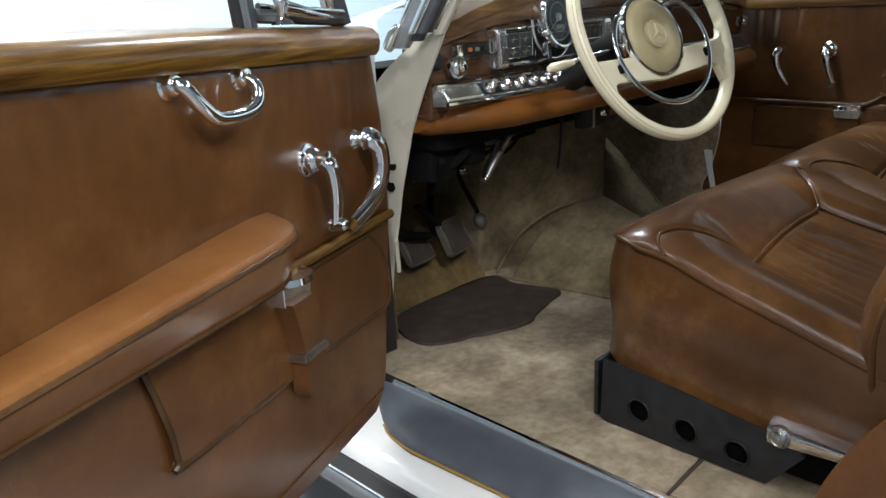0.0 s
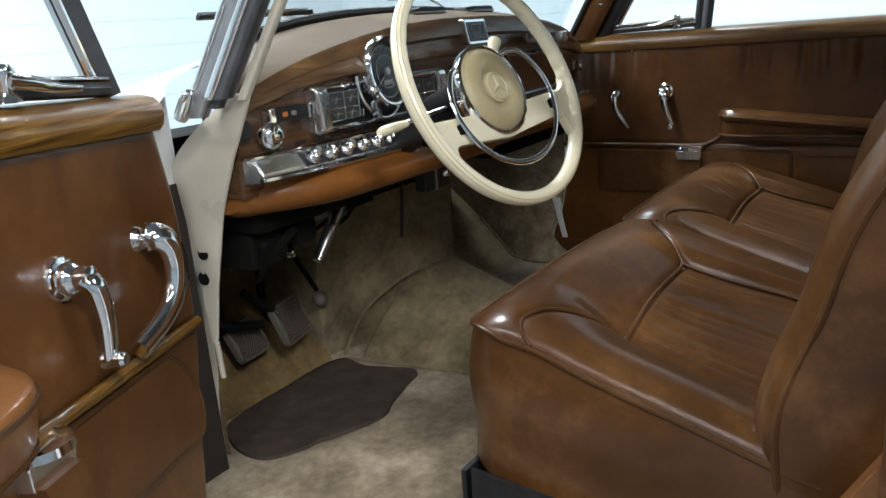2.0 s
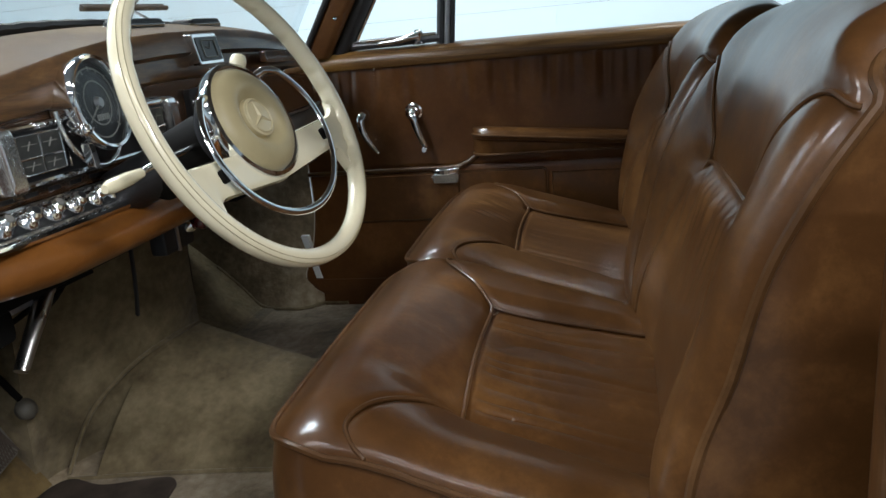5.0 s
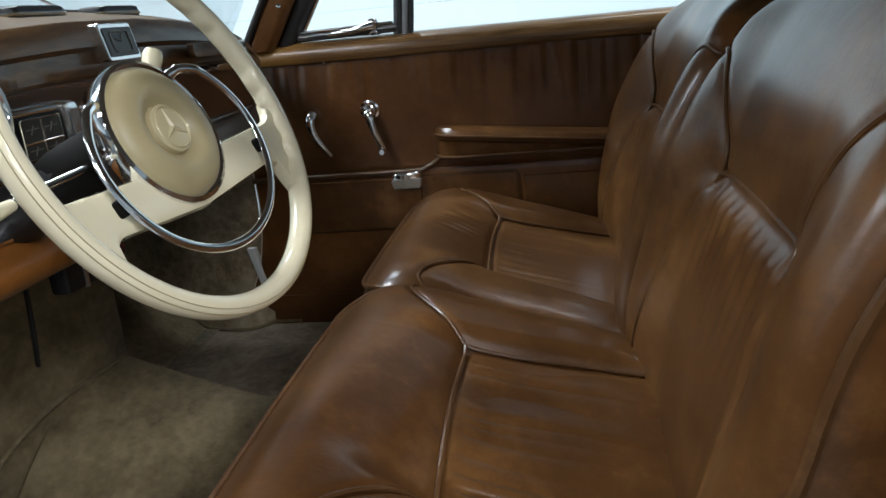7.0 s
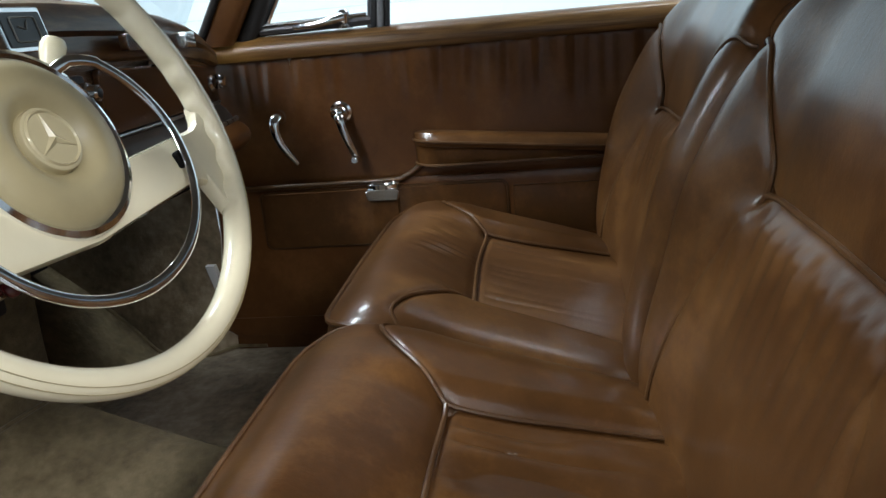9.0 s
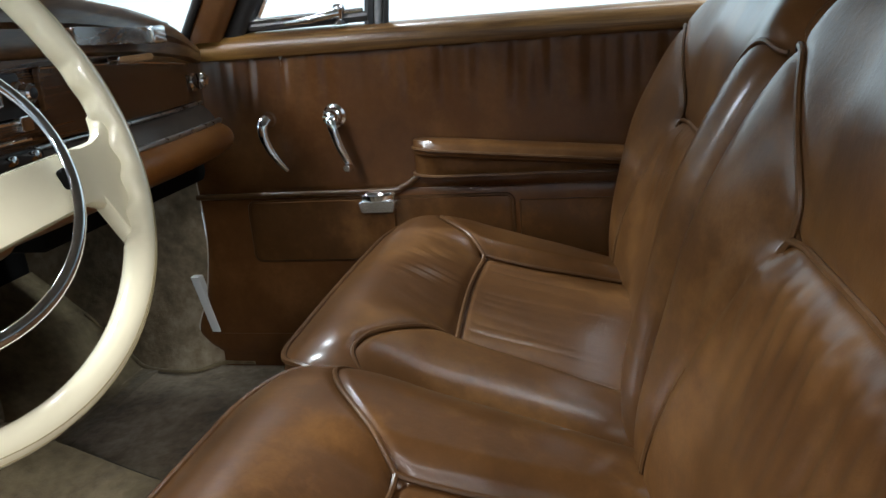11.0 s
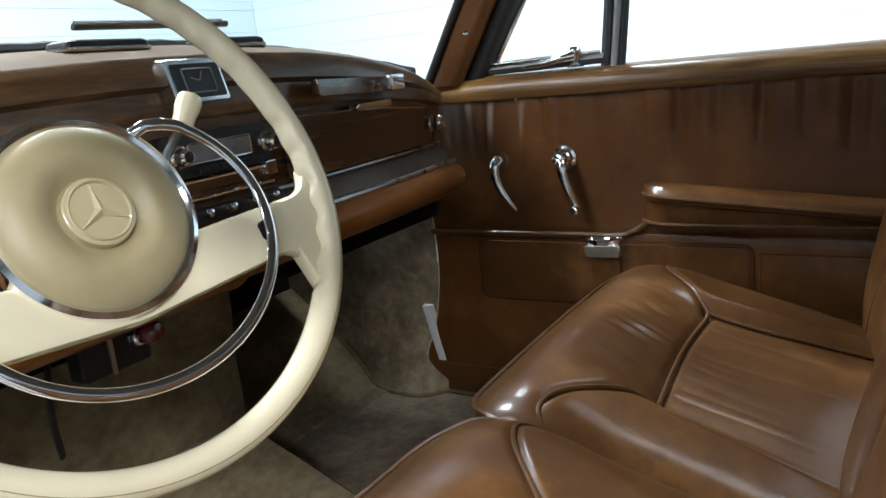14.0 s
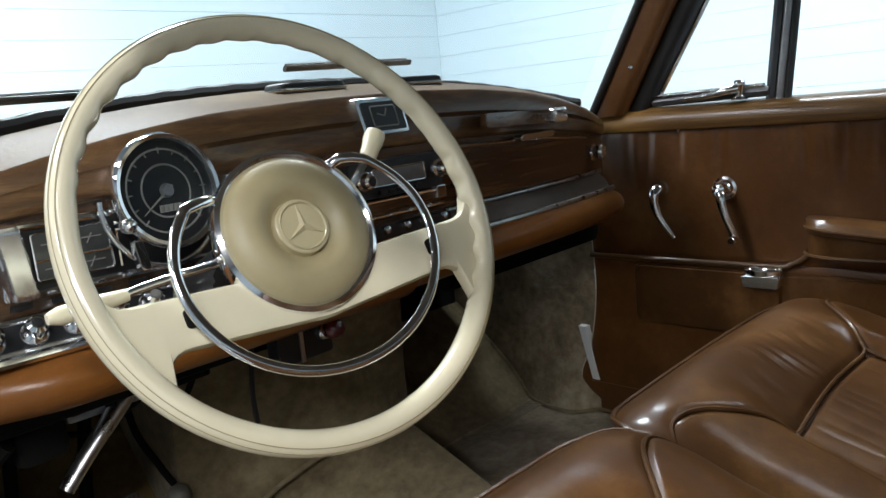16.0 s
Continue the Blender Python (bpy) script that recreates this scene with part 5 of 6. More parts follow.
for k, xx in enumerate((-0.525, -0.485, -0.445, -0.405, -0.365, -0.325)):
    g = Geo()
    c = Vector((xx, face_y(xx) - 0.022, 0.866))
    lathe(g, [(0.0, 0.022), (0.007, 0.022), (0.0105, 0.019), (0.011, 0.012), (0.0075, 0.008), (0.013, 0.004), (0.0145, 0.0), (0.0145, -0.004)], c, SN, 20)
    g.make("switch_knob", CHROME, sw)
    g = Geo()
    lathe(g, [(0.0, 0.0235), (0.0045, 0.0232), (0.0055, 0.0222)], c, SN, 14)
    g.make("knob_cap", BLACK if k % 2 else DIAL_MARK, sw)
    g = Geo()
    box(g, xx - 0.011, xx + 0.011, face_y(xx) - 0.0015, face_y(xx) + 0.002, 0.888, 0.8935, 0.0005)
    g.make("name_plate", BLACK, sw)
strip_plate(-0.634, -0.560, 0.14, 0.86, 0.0035).make("ash_tray_lid", SATIN_CHROME, sw, "brushed chrome ash tray lid", sharp=30)

# radio with two knobs, and the small drawer and switches below it
g = Geo()
slab(g, [(0.035 + a, 0.955 + b) for a, b in rounded_rect(0.185, 0.052, 0.006, 3)], -0.002, 0.012, 0.003, to=lambda a, b, c: on_face(a, b, c))
rad = g.make("radio", BLACK, dash, "black car radio with two chrome knobs")
g = Geo()
slab(g, [(0.035 + a, 0.957 + b) for a, b in rounded_rect(0.105, 0.024, 0.003, 3)], 0.011, 0.0145, 0.001, to=lambda a, b, c: on_face(a, b, c))
g.make("tuning_scale", GREY_TRIM, rad)
g = Geo()
tube(g, [on_face(0.035 + a, 0.957 + b, 0.0145) for a, b in rounded_rect(0.105, 0.024, 0.003, 3)], 0.0014, 5, closed=True)
g.make("scale_frame", CHROME, rad)
for xx in (-0.040, 0.112):
    g = Geo()
    lathe(g, [(0.0, 0.030), (0.008, 0.030), (0.011, 0.027), (0.011, 0.016), (0.014, 0.014), (0.0155, 0.008), (0.015, 0.0)], on_face(xx, 0.957, 0.010), (0, -1, 0), 22)
    kn = g.make("radio_knob", CHROME, rad)
    g = Geo()
    lathe(g, [(0.0, 0.0305), (0.006, 0.0305), (0.0075, 0.0295)], on_face(xx, 0.957, 0.010), (0, -1, 0), 16)
    g.make("knob_face", BLACK, kn)
for k in range(5):
    g = Geo()
    slab(g, [(0.0 + 0.018 * k + a, 0.936 + b) for a, b in rounded_rect(0.014, 0.007, 0.002, 2)], 0.010, 0.018, 0.002, to=lambda a, b, c: on_face(a, b, c))
    g.make("push_button", BLACK, rad)
g = Geo()
slab(g, [(0.030 + a, 0.913 + b) for a, b in rounded_rect(0.19, 0.020, 0.003, 2)], 0.0, 0.010, 0.002, to=lambda a, b, c: on_face(a, b, c))
dr = g.make("drawer", WOOD_DASH, dash, "small walnut drawer with chrome lines")
for zz in (0.924, 0.902):
    g = Geo()
    tube(g, [on_face(-0.066, zz, 0.010), on_face(0.126, zz, 0.010)], 0.0025, 6)
    g.make("chrome_line", CHROME, dr)
g = Geo()
slab(g, [(0.118 + a, 0.921 + b) for a, b in rounded_rect(0.022, 0.020, 0.003, 2)], 0.008, 0.018, 0.003, to=lambda a, b, c: on_face(a, b, c))
g.make("drawer_pull", CHROME, dr)
g = Geo()
slab(g, [(0.005 + a, 0.880 + b) for a, b in rounded_rect(0.26, 0.016, 0.004, 2)], 0.0, 0.018, 0.004, to=lambda a, b, c: on_face(a, b, c))
cs = g.make("centre_strip", BLACK, dash, "black strip of small switches")
for k in range(6):
    g = Geo()
    lathe(g, [(0.0, 0.014), (0.005, 0.013), (0.0065, 0.008), (0.006, 0.0)], on_face(-0.09 + 0.04 * k, 0.882, 0.016), (0, -1, 0.2), 14)
    g.make("small_switch", CHROME, cs)
g = Geo()
lathe(g, [(0.0, 0.026), (0.010, 0.025), (0.0145, 0.019), (0.015, 0.010), (0.011, 0.002), (0.017, -0.004)], on_face(0.618, 0.925, 0.004), (-0.1, -1, 0.1), 24)
g.make("end_knob", CHROME, dash, "round chrome knob at the end of the dash")
# demister outlets on the dash top
for cx in (-0.048, 0.158):
    g = Geo()
    zt = edge_z(cx) + 0.014
    ol = [(cx + a, -0.045 + b) for a, b in rounded_rect(0.118, 0.046, 0.010, 4)]
    slab(g, ol, zt - 0.010, zt + 0.012, 0.008)
    vent = g.make("demister_outlet", BLACK, dash, "black demister outlet with chrome edge")
    g = Geo()
    tube(g, [(a, b, zt + 0.001) for a, b in ol], 0.0028, 6, closed=True)
    g.make("chrome_edge", CHROME, vent)

# works below the dash, coloured near-black for the shade there
under = thing("underdash_works", "pipes, cables and heater box under the dash, blackened for shade", "mechanism")
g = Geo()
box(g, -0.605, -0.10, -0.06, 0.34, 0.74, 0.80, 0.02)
g.make("cover_panel", SHADE_BLACK, under)
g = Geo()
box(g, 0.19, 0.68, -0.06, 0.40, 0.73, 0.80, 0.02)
g.make("cover_panel", SHADE_BLACK, under)
rng = random.Random(4)
for k in range(16):
    a = Vector((rng.uniform(-0.62, -0.15), rng.uniform(-0.06, 0.05), rng.uniform(0.72, 0.76)))
    b = a + Vector((rng.uniform(-0.12, 0.12), rng.uniform(0.05, 0.25), rng.uniform(-0.09, 0.03)))
    g = Geo()
    tube(g, smooth_path([a, a.lerp(b, 0.5) + Vector((0, 0, -0.02)), b], 5), rng.uniform(0.004, 0.010), 8)
    g.make("cable", SHADE_BLACK, under)
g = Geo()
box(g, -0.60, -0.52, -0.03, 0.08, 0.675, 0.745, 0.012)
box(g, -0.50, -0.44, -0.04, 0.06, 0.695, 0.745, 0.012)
g.make("relay_box", SHADE_BLACK, under)
g = Geo()
lathe(g, [(0, 0.012), (0.006, 0.010), (0.008, 0.0)], (-0.535, -0.052, 0.695), (0, -1, 0), 14)
g.make("bolt_head", CHROME, under)
g = Geo()
tube(g, smooth_path([(-0.20, -0.06, 0.78), (-0.215, -0.065, 0.70), (-0.205, -0.05, 0.64)], 5), 0.007, 8, flat=0.5)
g.make("hanging_strap", RUBBER, under)
# starter bracket with red knob
br = thing("choke_bracket", "black bracket with a dark red pull knob", "control")
g = Geo()
box(g, -0.205, -0.115, -0.125, -0.095, 0.735, 0.80, 0.006)
g.make("bracket", BLACK, br)
g = Geo()
lathe(g, [(0, 0.040), (0.008, 0.039), (0.0135, 0.033), (0.0145, 0.025), (0.010, 0.018), (0.006, 0.012), (0.006, 0.0)], (-0.135, -0.124, 0.767), (0.15, -1, 0.25), 22)
g.make("knob", RED, br, "dark red plastic knob")
g = Geo()
lathe(g, [(0.0, 0.013), (0.010, 0.013), (0.012, 0.008), (0.012, 0)], (-0.135, -0.124, 0.767), (0.15, -1, 0.25), 18)
g.make("collar", CHROME, br)
g = Geo()
box(g, -0.172, -0.166, -0.128, -0.122, 0.735, 0.80, 0.001)
g.make("edge_strip", STEEL, br)

# parking brake handle
hb = thing("parking_brake", "curved bare metal parking brake handle under the dash", "lever")
g = Geo()
path = smooth_path([(-0.362, -0.015, 0.748), (-0.372, -0.030, 0.738), (-0.395, -0.036, 0.718), (-0.425, -0.040, 0.692), (-0.458, -0.042, 0.658)], 6)
tube(g, path, [0.0155 - 0.005 * k / (len(path) - 1) for k in range(len(path))], 12, flat=0.8)
g.make("handle", STEEL, hb)
g = Geo()
box(g, -0.44, -0.34, -0.030, 0.03, 0.725, 0.752, 0.01)
g.make("mount", GREY_TRIM, hb)

# pedals
ped = thing("pedal_set", "cross-hatched rubber pedals on black arms", "pedals")


def pedal(c, w, h, tilt, turn):
    m = pose(*c, tilt, 0, turn)
    g = Geo()
    slab(g, rounded_rect(w, h, 0.014, 4), -0.010, 0.006, 0.004, to=lambda a, b, q: m @ Vector((a, b, q)))
    pad = g.make("pedal_pad", PEDAL_RUBBER, ped)
    g = Geo()
    k = 7
    for s in (1, -1):
        for i in range(-k, k + 1):
            o = i * w / k * 0.55
            pts = []
            for t in (-1, 1):
                a, b = o + t * h * 0.5 * 0.9 * s * 0.6, t * h * 0.45
                a = min(w * 0.46, max(-w * 0.46, a))
                pts.append(m @ Vector((a, b, 0.007)))
            tube(g, pts, 0.0012, 4)
    g.make("tread_ribs", RUBBER_MAT, pad)
    g = Geo()
    tube(g, smooth_path([m @ Vector((0, 0, -0.012)), m @ Vector((0, 0.05, -0.05)), Vector((c[0] + 0.01, c[1] + 0.07, 0.66)), Vector((c[0] + 0.02, c[1] + 0.03, 0.74))], 6), 0.010, 8)
    g.make("pedal_arm", SHADE_BLACK, ped)


pedal((-0.322, 0.192, 0.457), 0.108, 0.092, 66, 16)
pedal((-0.425, 0.225, 0.445), 0.095, 0.085, 60, 8)
g = Geo()
tube(g, smooth_path([(-0.265, 0.235, 0.70), (-0.262, 0.225, 0.60), (-0.240, 0.205, 0.53), (-0.226, 0.196, 0.495)], 6), 0.006, 8)
rod = g.make("accelerator_rod", SHADE_BLACK, ped)
g = Geo()
lathe(g, [(0.0, 0.016), (0.010, 0.014), (0.018, 0.007), (0.020, -0.002), (0.015, -0.012), (0.006, -0.018), (0.0, -0.019)], (-0.222, 0.192, 0.474), (0.1, -0.8, 0.5), 20)
g.make("accelerator_pad", PEDAL_RUBBER, rod)
g = Geo()
tube(g, smooth_path([(-0.44, 0.20, 0.56), (-0.405, 0.19, 0.525), (-0.37, 0.195, 0.50)], 5), 0.009, 8)
tube(g, smooth_path([(-0.52, 0.25, 0.70), (-0.50, 0.23, 0.60), (-0.505, 0.22, 0.52), (-0.47, 0.205, 0.495), (-0.40, 0.20, 0.475)], 5), 0.010, 8)
g.make("pedal_linkage", SHADE_BLACK, ped)

# ---- steering wheel ----
WC = Vector((-0.312, -0.360, 0.9572))
WN = Vector((-0.1329, -0.9019, 0.4110)).normalized()
W1 = Vector((0.9893, -0.1458, 0.0)).normalized()
W2 = WN.cross(W1) * (1 if WN.cross(W1).z > 0 else -1)
TURNED = radians(2.6)


def on_wheel(a, b, n):
    """Wheel axes: a to the right, b up, n towards the driver, turned a little."""
    c, s = math.cos(TURNED), math.sin(TURNED)
    return WC + W1 * (a * c - b * s) + W2 * (a * s + b * c) + WN * n


wheel = thing("steering_wheel", "ivory two-spoke steering wheel with chrome horn ring", "steering wheel")
R, NS, NT = 0.2030, 320, 20
verts = []
for i in range(NS):
    w = 2 * math.pi * i / NS
    # finger grips along the back of the upper rim
    dent = 0.0
    deg = math.degrees(w)
    if 15 < deg < 165:
        dent = 0.0030 * (0.5 + 0.5 * math.cos(w * 40)) * sstep(15, 25, deg) * (1 - sstep(155, 165, deg))
    if deg > 318 or deg < 15:
        dent = 0.0046 * (0.5 + 0.5 * math.cos(w * 40))
    for j in range(NT):
        v = 2 * math.pi * j / NT
        inner = max(0.0, -math.cos(v))
        r = 0.0120 - dent * inner
        verts.append(on_wheel((R + r * math.cos(v)) * math.cos(w), (R + r * math.cos(v)) * math.sin(w), 0.0138 * math.sin(v)))
g = Geo()
faces = grid_faces(NT, NS, wrap=True) + [((NS - 1) * NT + k, (NS - 1) * NT + (k + 1) % NT, (k + 1) % NT, k) for k in range(NT)]
g.put(verts, faces)
g.make("rim", IVORY, wheel, "ivory plastic rim")
for rr, nn in ((0.0123, 35), (0.0123, 62)):
    g = Geo()
    q = radians(nn)
    tube(g, [on_wheel((R + rr * math.cos(q)) * math.cos(w), (R + rr * math.cos(q)) * math.sin(w), 0.0141 * math.sin(q)) for w in (2 * math.pi * k / 120 for k in range(120))], 0.0005, 4, closed=True)
    g.make("rim_line", HUB_PAD, wheel)
# spokes: one arched bar below the hub
g = Geo()
verts, n = [], 70
for i in range(n):
    a = lerp(-0.197, 0.197, 0.5 - 0.5 * math.cos(math.pi * i / (n - 1)))
    e = abs(a) / 0.197
    w = 0.0225 + 0.004 * (1 - e)
    bc = -0.066 + 0.010 * e
    # fillets that run into the rim
    top, low = bc + w, bc - w
    ri, rf = R - 0.010, 0.022
    arc = math.sqrt(max(0.0, (R + 0.001) ** 2 - a * a))
    for sign in (1, -1):
        cb = (top if sign > 0 else low) + sign * rf
        ca = math.sqrt((ri - rf) ** 2 - cb * cb)
        if abs(a) > ca:
            b = cb - sign * math.sqrt(max(0.0, rf * rf - (abs(a) - ca) ** 2))
            if sign > 0:
                top = b
            else:
                low = b if abs(a) < ca * ri / (ri - rf) else -arc
    top, low = min(top, arc), max(low, -arc)
    bc, w = (top + low) / 2, max(0.004, (top - low) / 2)
    nn = -0.010 - 0.012 * (1 - e) + 0.004
    for j in range(12):
        v = 2 * math.pi * j / 12
        cb, cn = math.cos(v), math.sin(v)
        verts.append(on_wheel(a, bc + w * math.copysign(abs(cb) ** 0.6, cb), nn + 0.009 * math.copysign(abs(cn) ** 0.6, cn)))
g.put(verts, grid_faces(12, n, wrap=True) + [tuple(range(12)), tuple(range(12 * n - 12, 12 * n))])
g.make("spoke_bar", IVORY, wheel, "ivory spoke bar")
for sx in (-1, 1):
    g = Geo()
    slab(g, rounded_rect(0.011, 0.017, 0.004, 3), -0.004, 0.0045, 0.001, to=lambda a, b, c: on_wheel(sx * 0.128 + a, -0.058 + b, c))
    g.make("horn_ring_slot", SHADE_BLACK, wheel)
# hub, standing proud of the spoke bar
HC = WC - W1 * 0.003 - W2 * 0.006 + WN * 0.006
g = Geo()
lathe(g, [(0.030, -0.075), (0.052, -0.066), (0.064, -0.050), (0.069, -0.040), (0.069, -0.026)], HC, WN, 48)
hub = g.make("hub_cup", BLACK, wheel)
g = Geo()
lathe(g, [(0.064, -0.034), (0.0745, -0.034), (0.0800, -0.027), (0.0815, -0.017), (0.0800, -0.009), (0.0755, -0.0070), (0.070, -0.010)], HC, WN, 64)
g.make("hub_bezel", CHROME, wheel, "chrome hub bezel")
g = Geo()
lathe(g, [(0.0265, -0.006), (0.0278, -0.0085), (0.0300, -0.0075), (0.035, -0.0025), (0.042, 0.0020), (0.049, 0.0025), (0.059, 0.0005), (0.067, -0.0035), (0.0725, -0.009), (0.0735, -0.018)], HC, WN, 56)
g.make("hub_pad", HUB_PAD, wheel, "padded ivory hub")
g = Geo()
lathe(g, [(0.0, -0.001), (0.0245, -0.001), (0.0265, -0.0022), (0.0272, -0.0055), (0.0272, -0.009)], HC, WN, 48)
g.make("emblem_disc", EMBLEM, wheel, "glossy ivory emblem disc")
g = Geo()
lathe(g, [(0.0215, -0.001), (0.0228, 0.0008), (0.0240, -0.001)], HC, WN, 40)
g.make("emblem_ring", EMBLEM, wheel)


def hub_at(a, b, n):
    return on_wheel(a, b, n) + HC - WC


for k in range(3):
    a = radians(90 + 120 * k)
    g = Geo()
    tip = hub_at(0.021 * math.cos(a), 0.021 * math.sin(a), 0.0)
    l_ = hub_at(0.0042 * math.cos(a + 1.05), 0.0042 * math.sin(a + 1.05), -0.0005)
    r_ = hub_at(0.0042 * math.cos(a - 1.05), 0.0042 * math.sin(a - 1.05), -0.0005)
    c_ = hub_at(0, 0, 0.0022)
    tb = hub_at(0.021 * math.cos(a), 0.021 * math.sin(a), -0.001)
    g.put([tip, l_, c_, r_, tb], [(0, 1, 2), (0, 2, 3), (4, 1, 0), (4, 0, 3)])
    g.make("emblem_ray", EMBLEM, wheel, smooth=False)
# horn ring: open at the top, carried by two brackets
g = Geo()
ring = []
for k in range(73):
    a = radians(lerp(142, 410, k / 72))
    ring.append((0.131 * math.cos(a), -0.030 + 0.112 * math.sin(a) if math.sin(a) < 0 else -0.030 + 0.100 * math.sin(a)))
path = [on_wheel(-0.066, 0.036, -0.014), on_wheel(-0.078, 0.038, 0.0)] + [on_wheel(a, b, 0.008) for a, b in ring] + [on_wheel(0.062, 0.052, 0.004), on_wheel(0.045, 0.046, -0.012)]
tube(g, smooth_path(path, 2), 0.0052, 10, up=WN, flat=0.62)
g.make("horn_ring", CHROME, wheel, "chrome horn ring")
# column
col = thing("steering_column", "black steering column with ivory stalk and shift lever", "steering column")
g = Geo()
foot_p = Vector((-0.285, 0.20, 0.72))
ax = (WC - WN * 0.05)
tube(g, [ax, ax.lerp(foot_p, 0.35), foot_p], [0.036, 0.034, 0.030], 20)
g.make("column_tube", BLACK, col)
g = Geo()
lathe(g, [(0.0, -0.19), (0.038, -0.19), (0.044, -0.15), (0.042, -0.09), (0.036, -0.055)], WC, WN, 32)
g.make("column_shroud", SHADE_BLACK, col)
g = Geo()
tube(g, [WC - WN * 0.070 + W1 * 0.035 - W2 * 0.005, Vector((-0.178, -0.266, 0.961)), Vector((-0.126, -0.25, 0.999))], [0.006, 0.0055, 0.0045], 8)
lev = g.make("shift_lever", CHROME, col, "chrome shift lever")
g = Geo()
lathe(g, [(0.006, -0.002), (0.0095, 0.000), (0.0108, 0.006), (0.0112, 0.014), (0.0128, 0.022), (0.0132, 0.030), (0.0115, 0.036), (0.006, 0.039), (0.0, 0.0395)], Vector((-0.128, -0.251, 0.996)), Vector((0.56, 0.05, 0.82)), 22)
g.make("shift_knob", IVORY, lev, "ivory plastic knob")
g = Geo()
path = smooth_path([WC - WN * 0.08 - W1 * 0.03, Vector((-0.42, -0.27, 0.915)), Vector((-0.462, -0.265, 0.908))], 6)
tube(g, path, 0.0045, 10)
st = g.make("indicator_stalk", CHROME, col)
g = Geo()
tube(g, [(-0.445, -0.266, 0.910), (-0.47, -0.265, 0.908), (-0.505, -0.264, 0.906), (-0.515, -0.264, 0.9055)], [0.006, 0.0085, 0.0085, 0.005], 14)
g.make("stalk_grip", IVORY, st, "ivory plastic grip")

# ---- seats ----
SEAT_CX, SEAT_HX = -0.274, 0.318
TEE_X, TEE_Y = 0.153, -0.619


def side_seam(s):
    return [(s * TEE_X, TEE_Y), (s * 0.160, -0.70), (s * 0.172, -0.78), (s * 0.188, -0.90)]


def loop_seam(s):
    return [(p.x, p.y) for p in smooth_path([(s * 0.318, -0.552, 0), (s * 0.308, -0.535, 0), (s * 0.285, -0.525, 0), (s * 0.245, -0.540, 0), (s * 0.20, -0.575, 0), (s * TEE_X, TEE_Y, 0)], 4)]


CROSS = [(p.x, p.y) for p in smooth_path([(-TEE_X, TEE_Y, 0), (0, TEE_Y + 0.004, 0), (TEE_X, TEE_Y, 0)], 4)]
CUSH_SEAMS = [side_seam(-1), side_seam(1), loop_seam(-1), loop_seam(1), CROSS]


def np_dist(X, Y, path):
    best = np.full(X.shape, 9.0)
    for (ax, ay), (bx, by) in zip(path, path[1:]):
        dx, dy = bx - ax, by - ay
        t = np.clip(((X - ax) * dx + (Y - ay) * dy) / (dx * dx + dy * dy + 1e-12), 0, 1)
        best = np.minimum(best, np.hypot(X - ax - t * dx, Y - ay - t * dy))
    return best


def np_step(a, b, x):
    t = np.clip((x - a) / (b - a), 0, 1)
    return t * t * (3 - 2 * t)


CY = [-0.92, -0.85, -0.75, -0.68, -0.62, -0.575, -0.53, -0.49, -0.455, -0.425]
CZC = [0.534, 0.546, 0.569, 0.586, 0.604, 0.636, 0.655, 0.659, 0.649, 0.620]
CZB = [0.540, 0.561, 0.592, 0.612, 0.630, 0.648, 0.658, 0.660, 0.649, 0.620]
CYF = np.linspace(CY[0], CY[-1], 200)


def softened(zs):
    z = np.interp(CYF, CY, zs)
    k = np.hanning(31)
    k /= k.sum()
    return np.convolve(np.pad(z, 15, mode="edge"), k, "valid")


CZCF, CZBF = softened(CZC), softened(CZB)


SAG_X = np.linspace(-0.33, 0.33, 133)
SAG = np.zeros(133)


def worn(xs, zs):
    """How far the padding has sunk across a seat, smoothed."""
    k = np.hanning(21)
    return np.convolve(np.pad(np.interp(SAG_X, xs, zs), 10, mode="edge"), k / k.sum(), "valid")


GATHER, CREASE = 0.0068, 0.0001


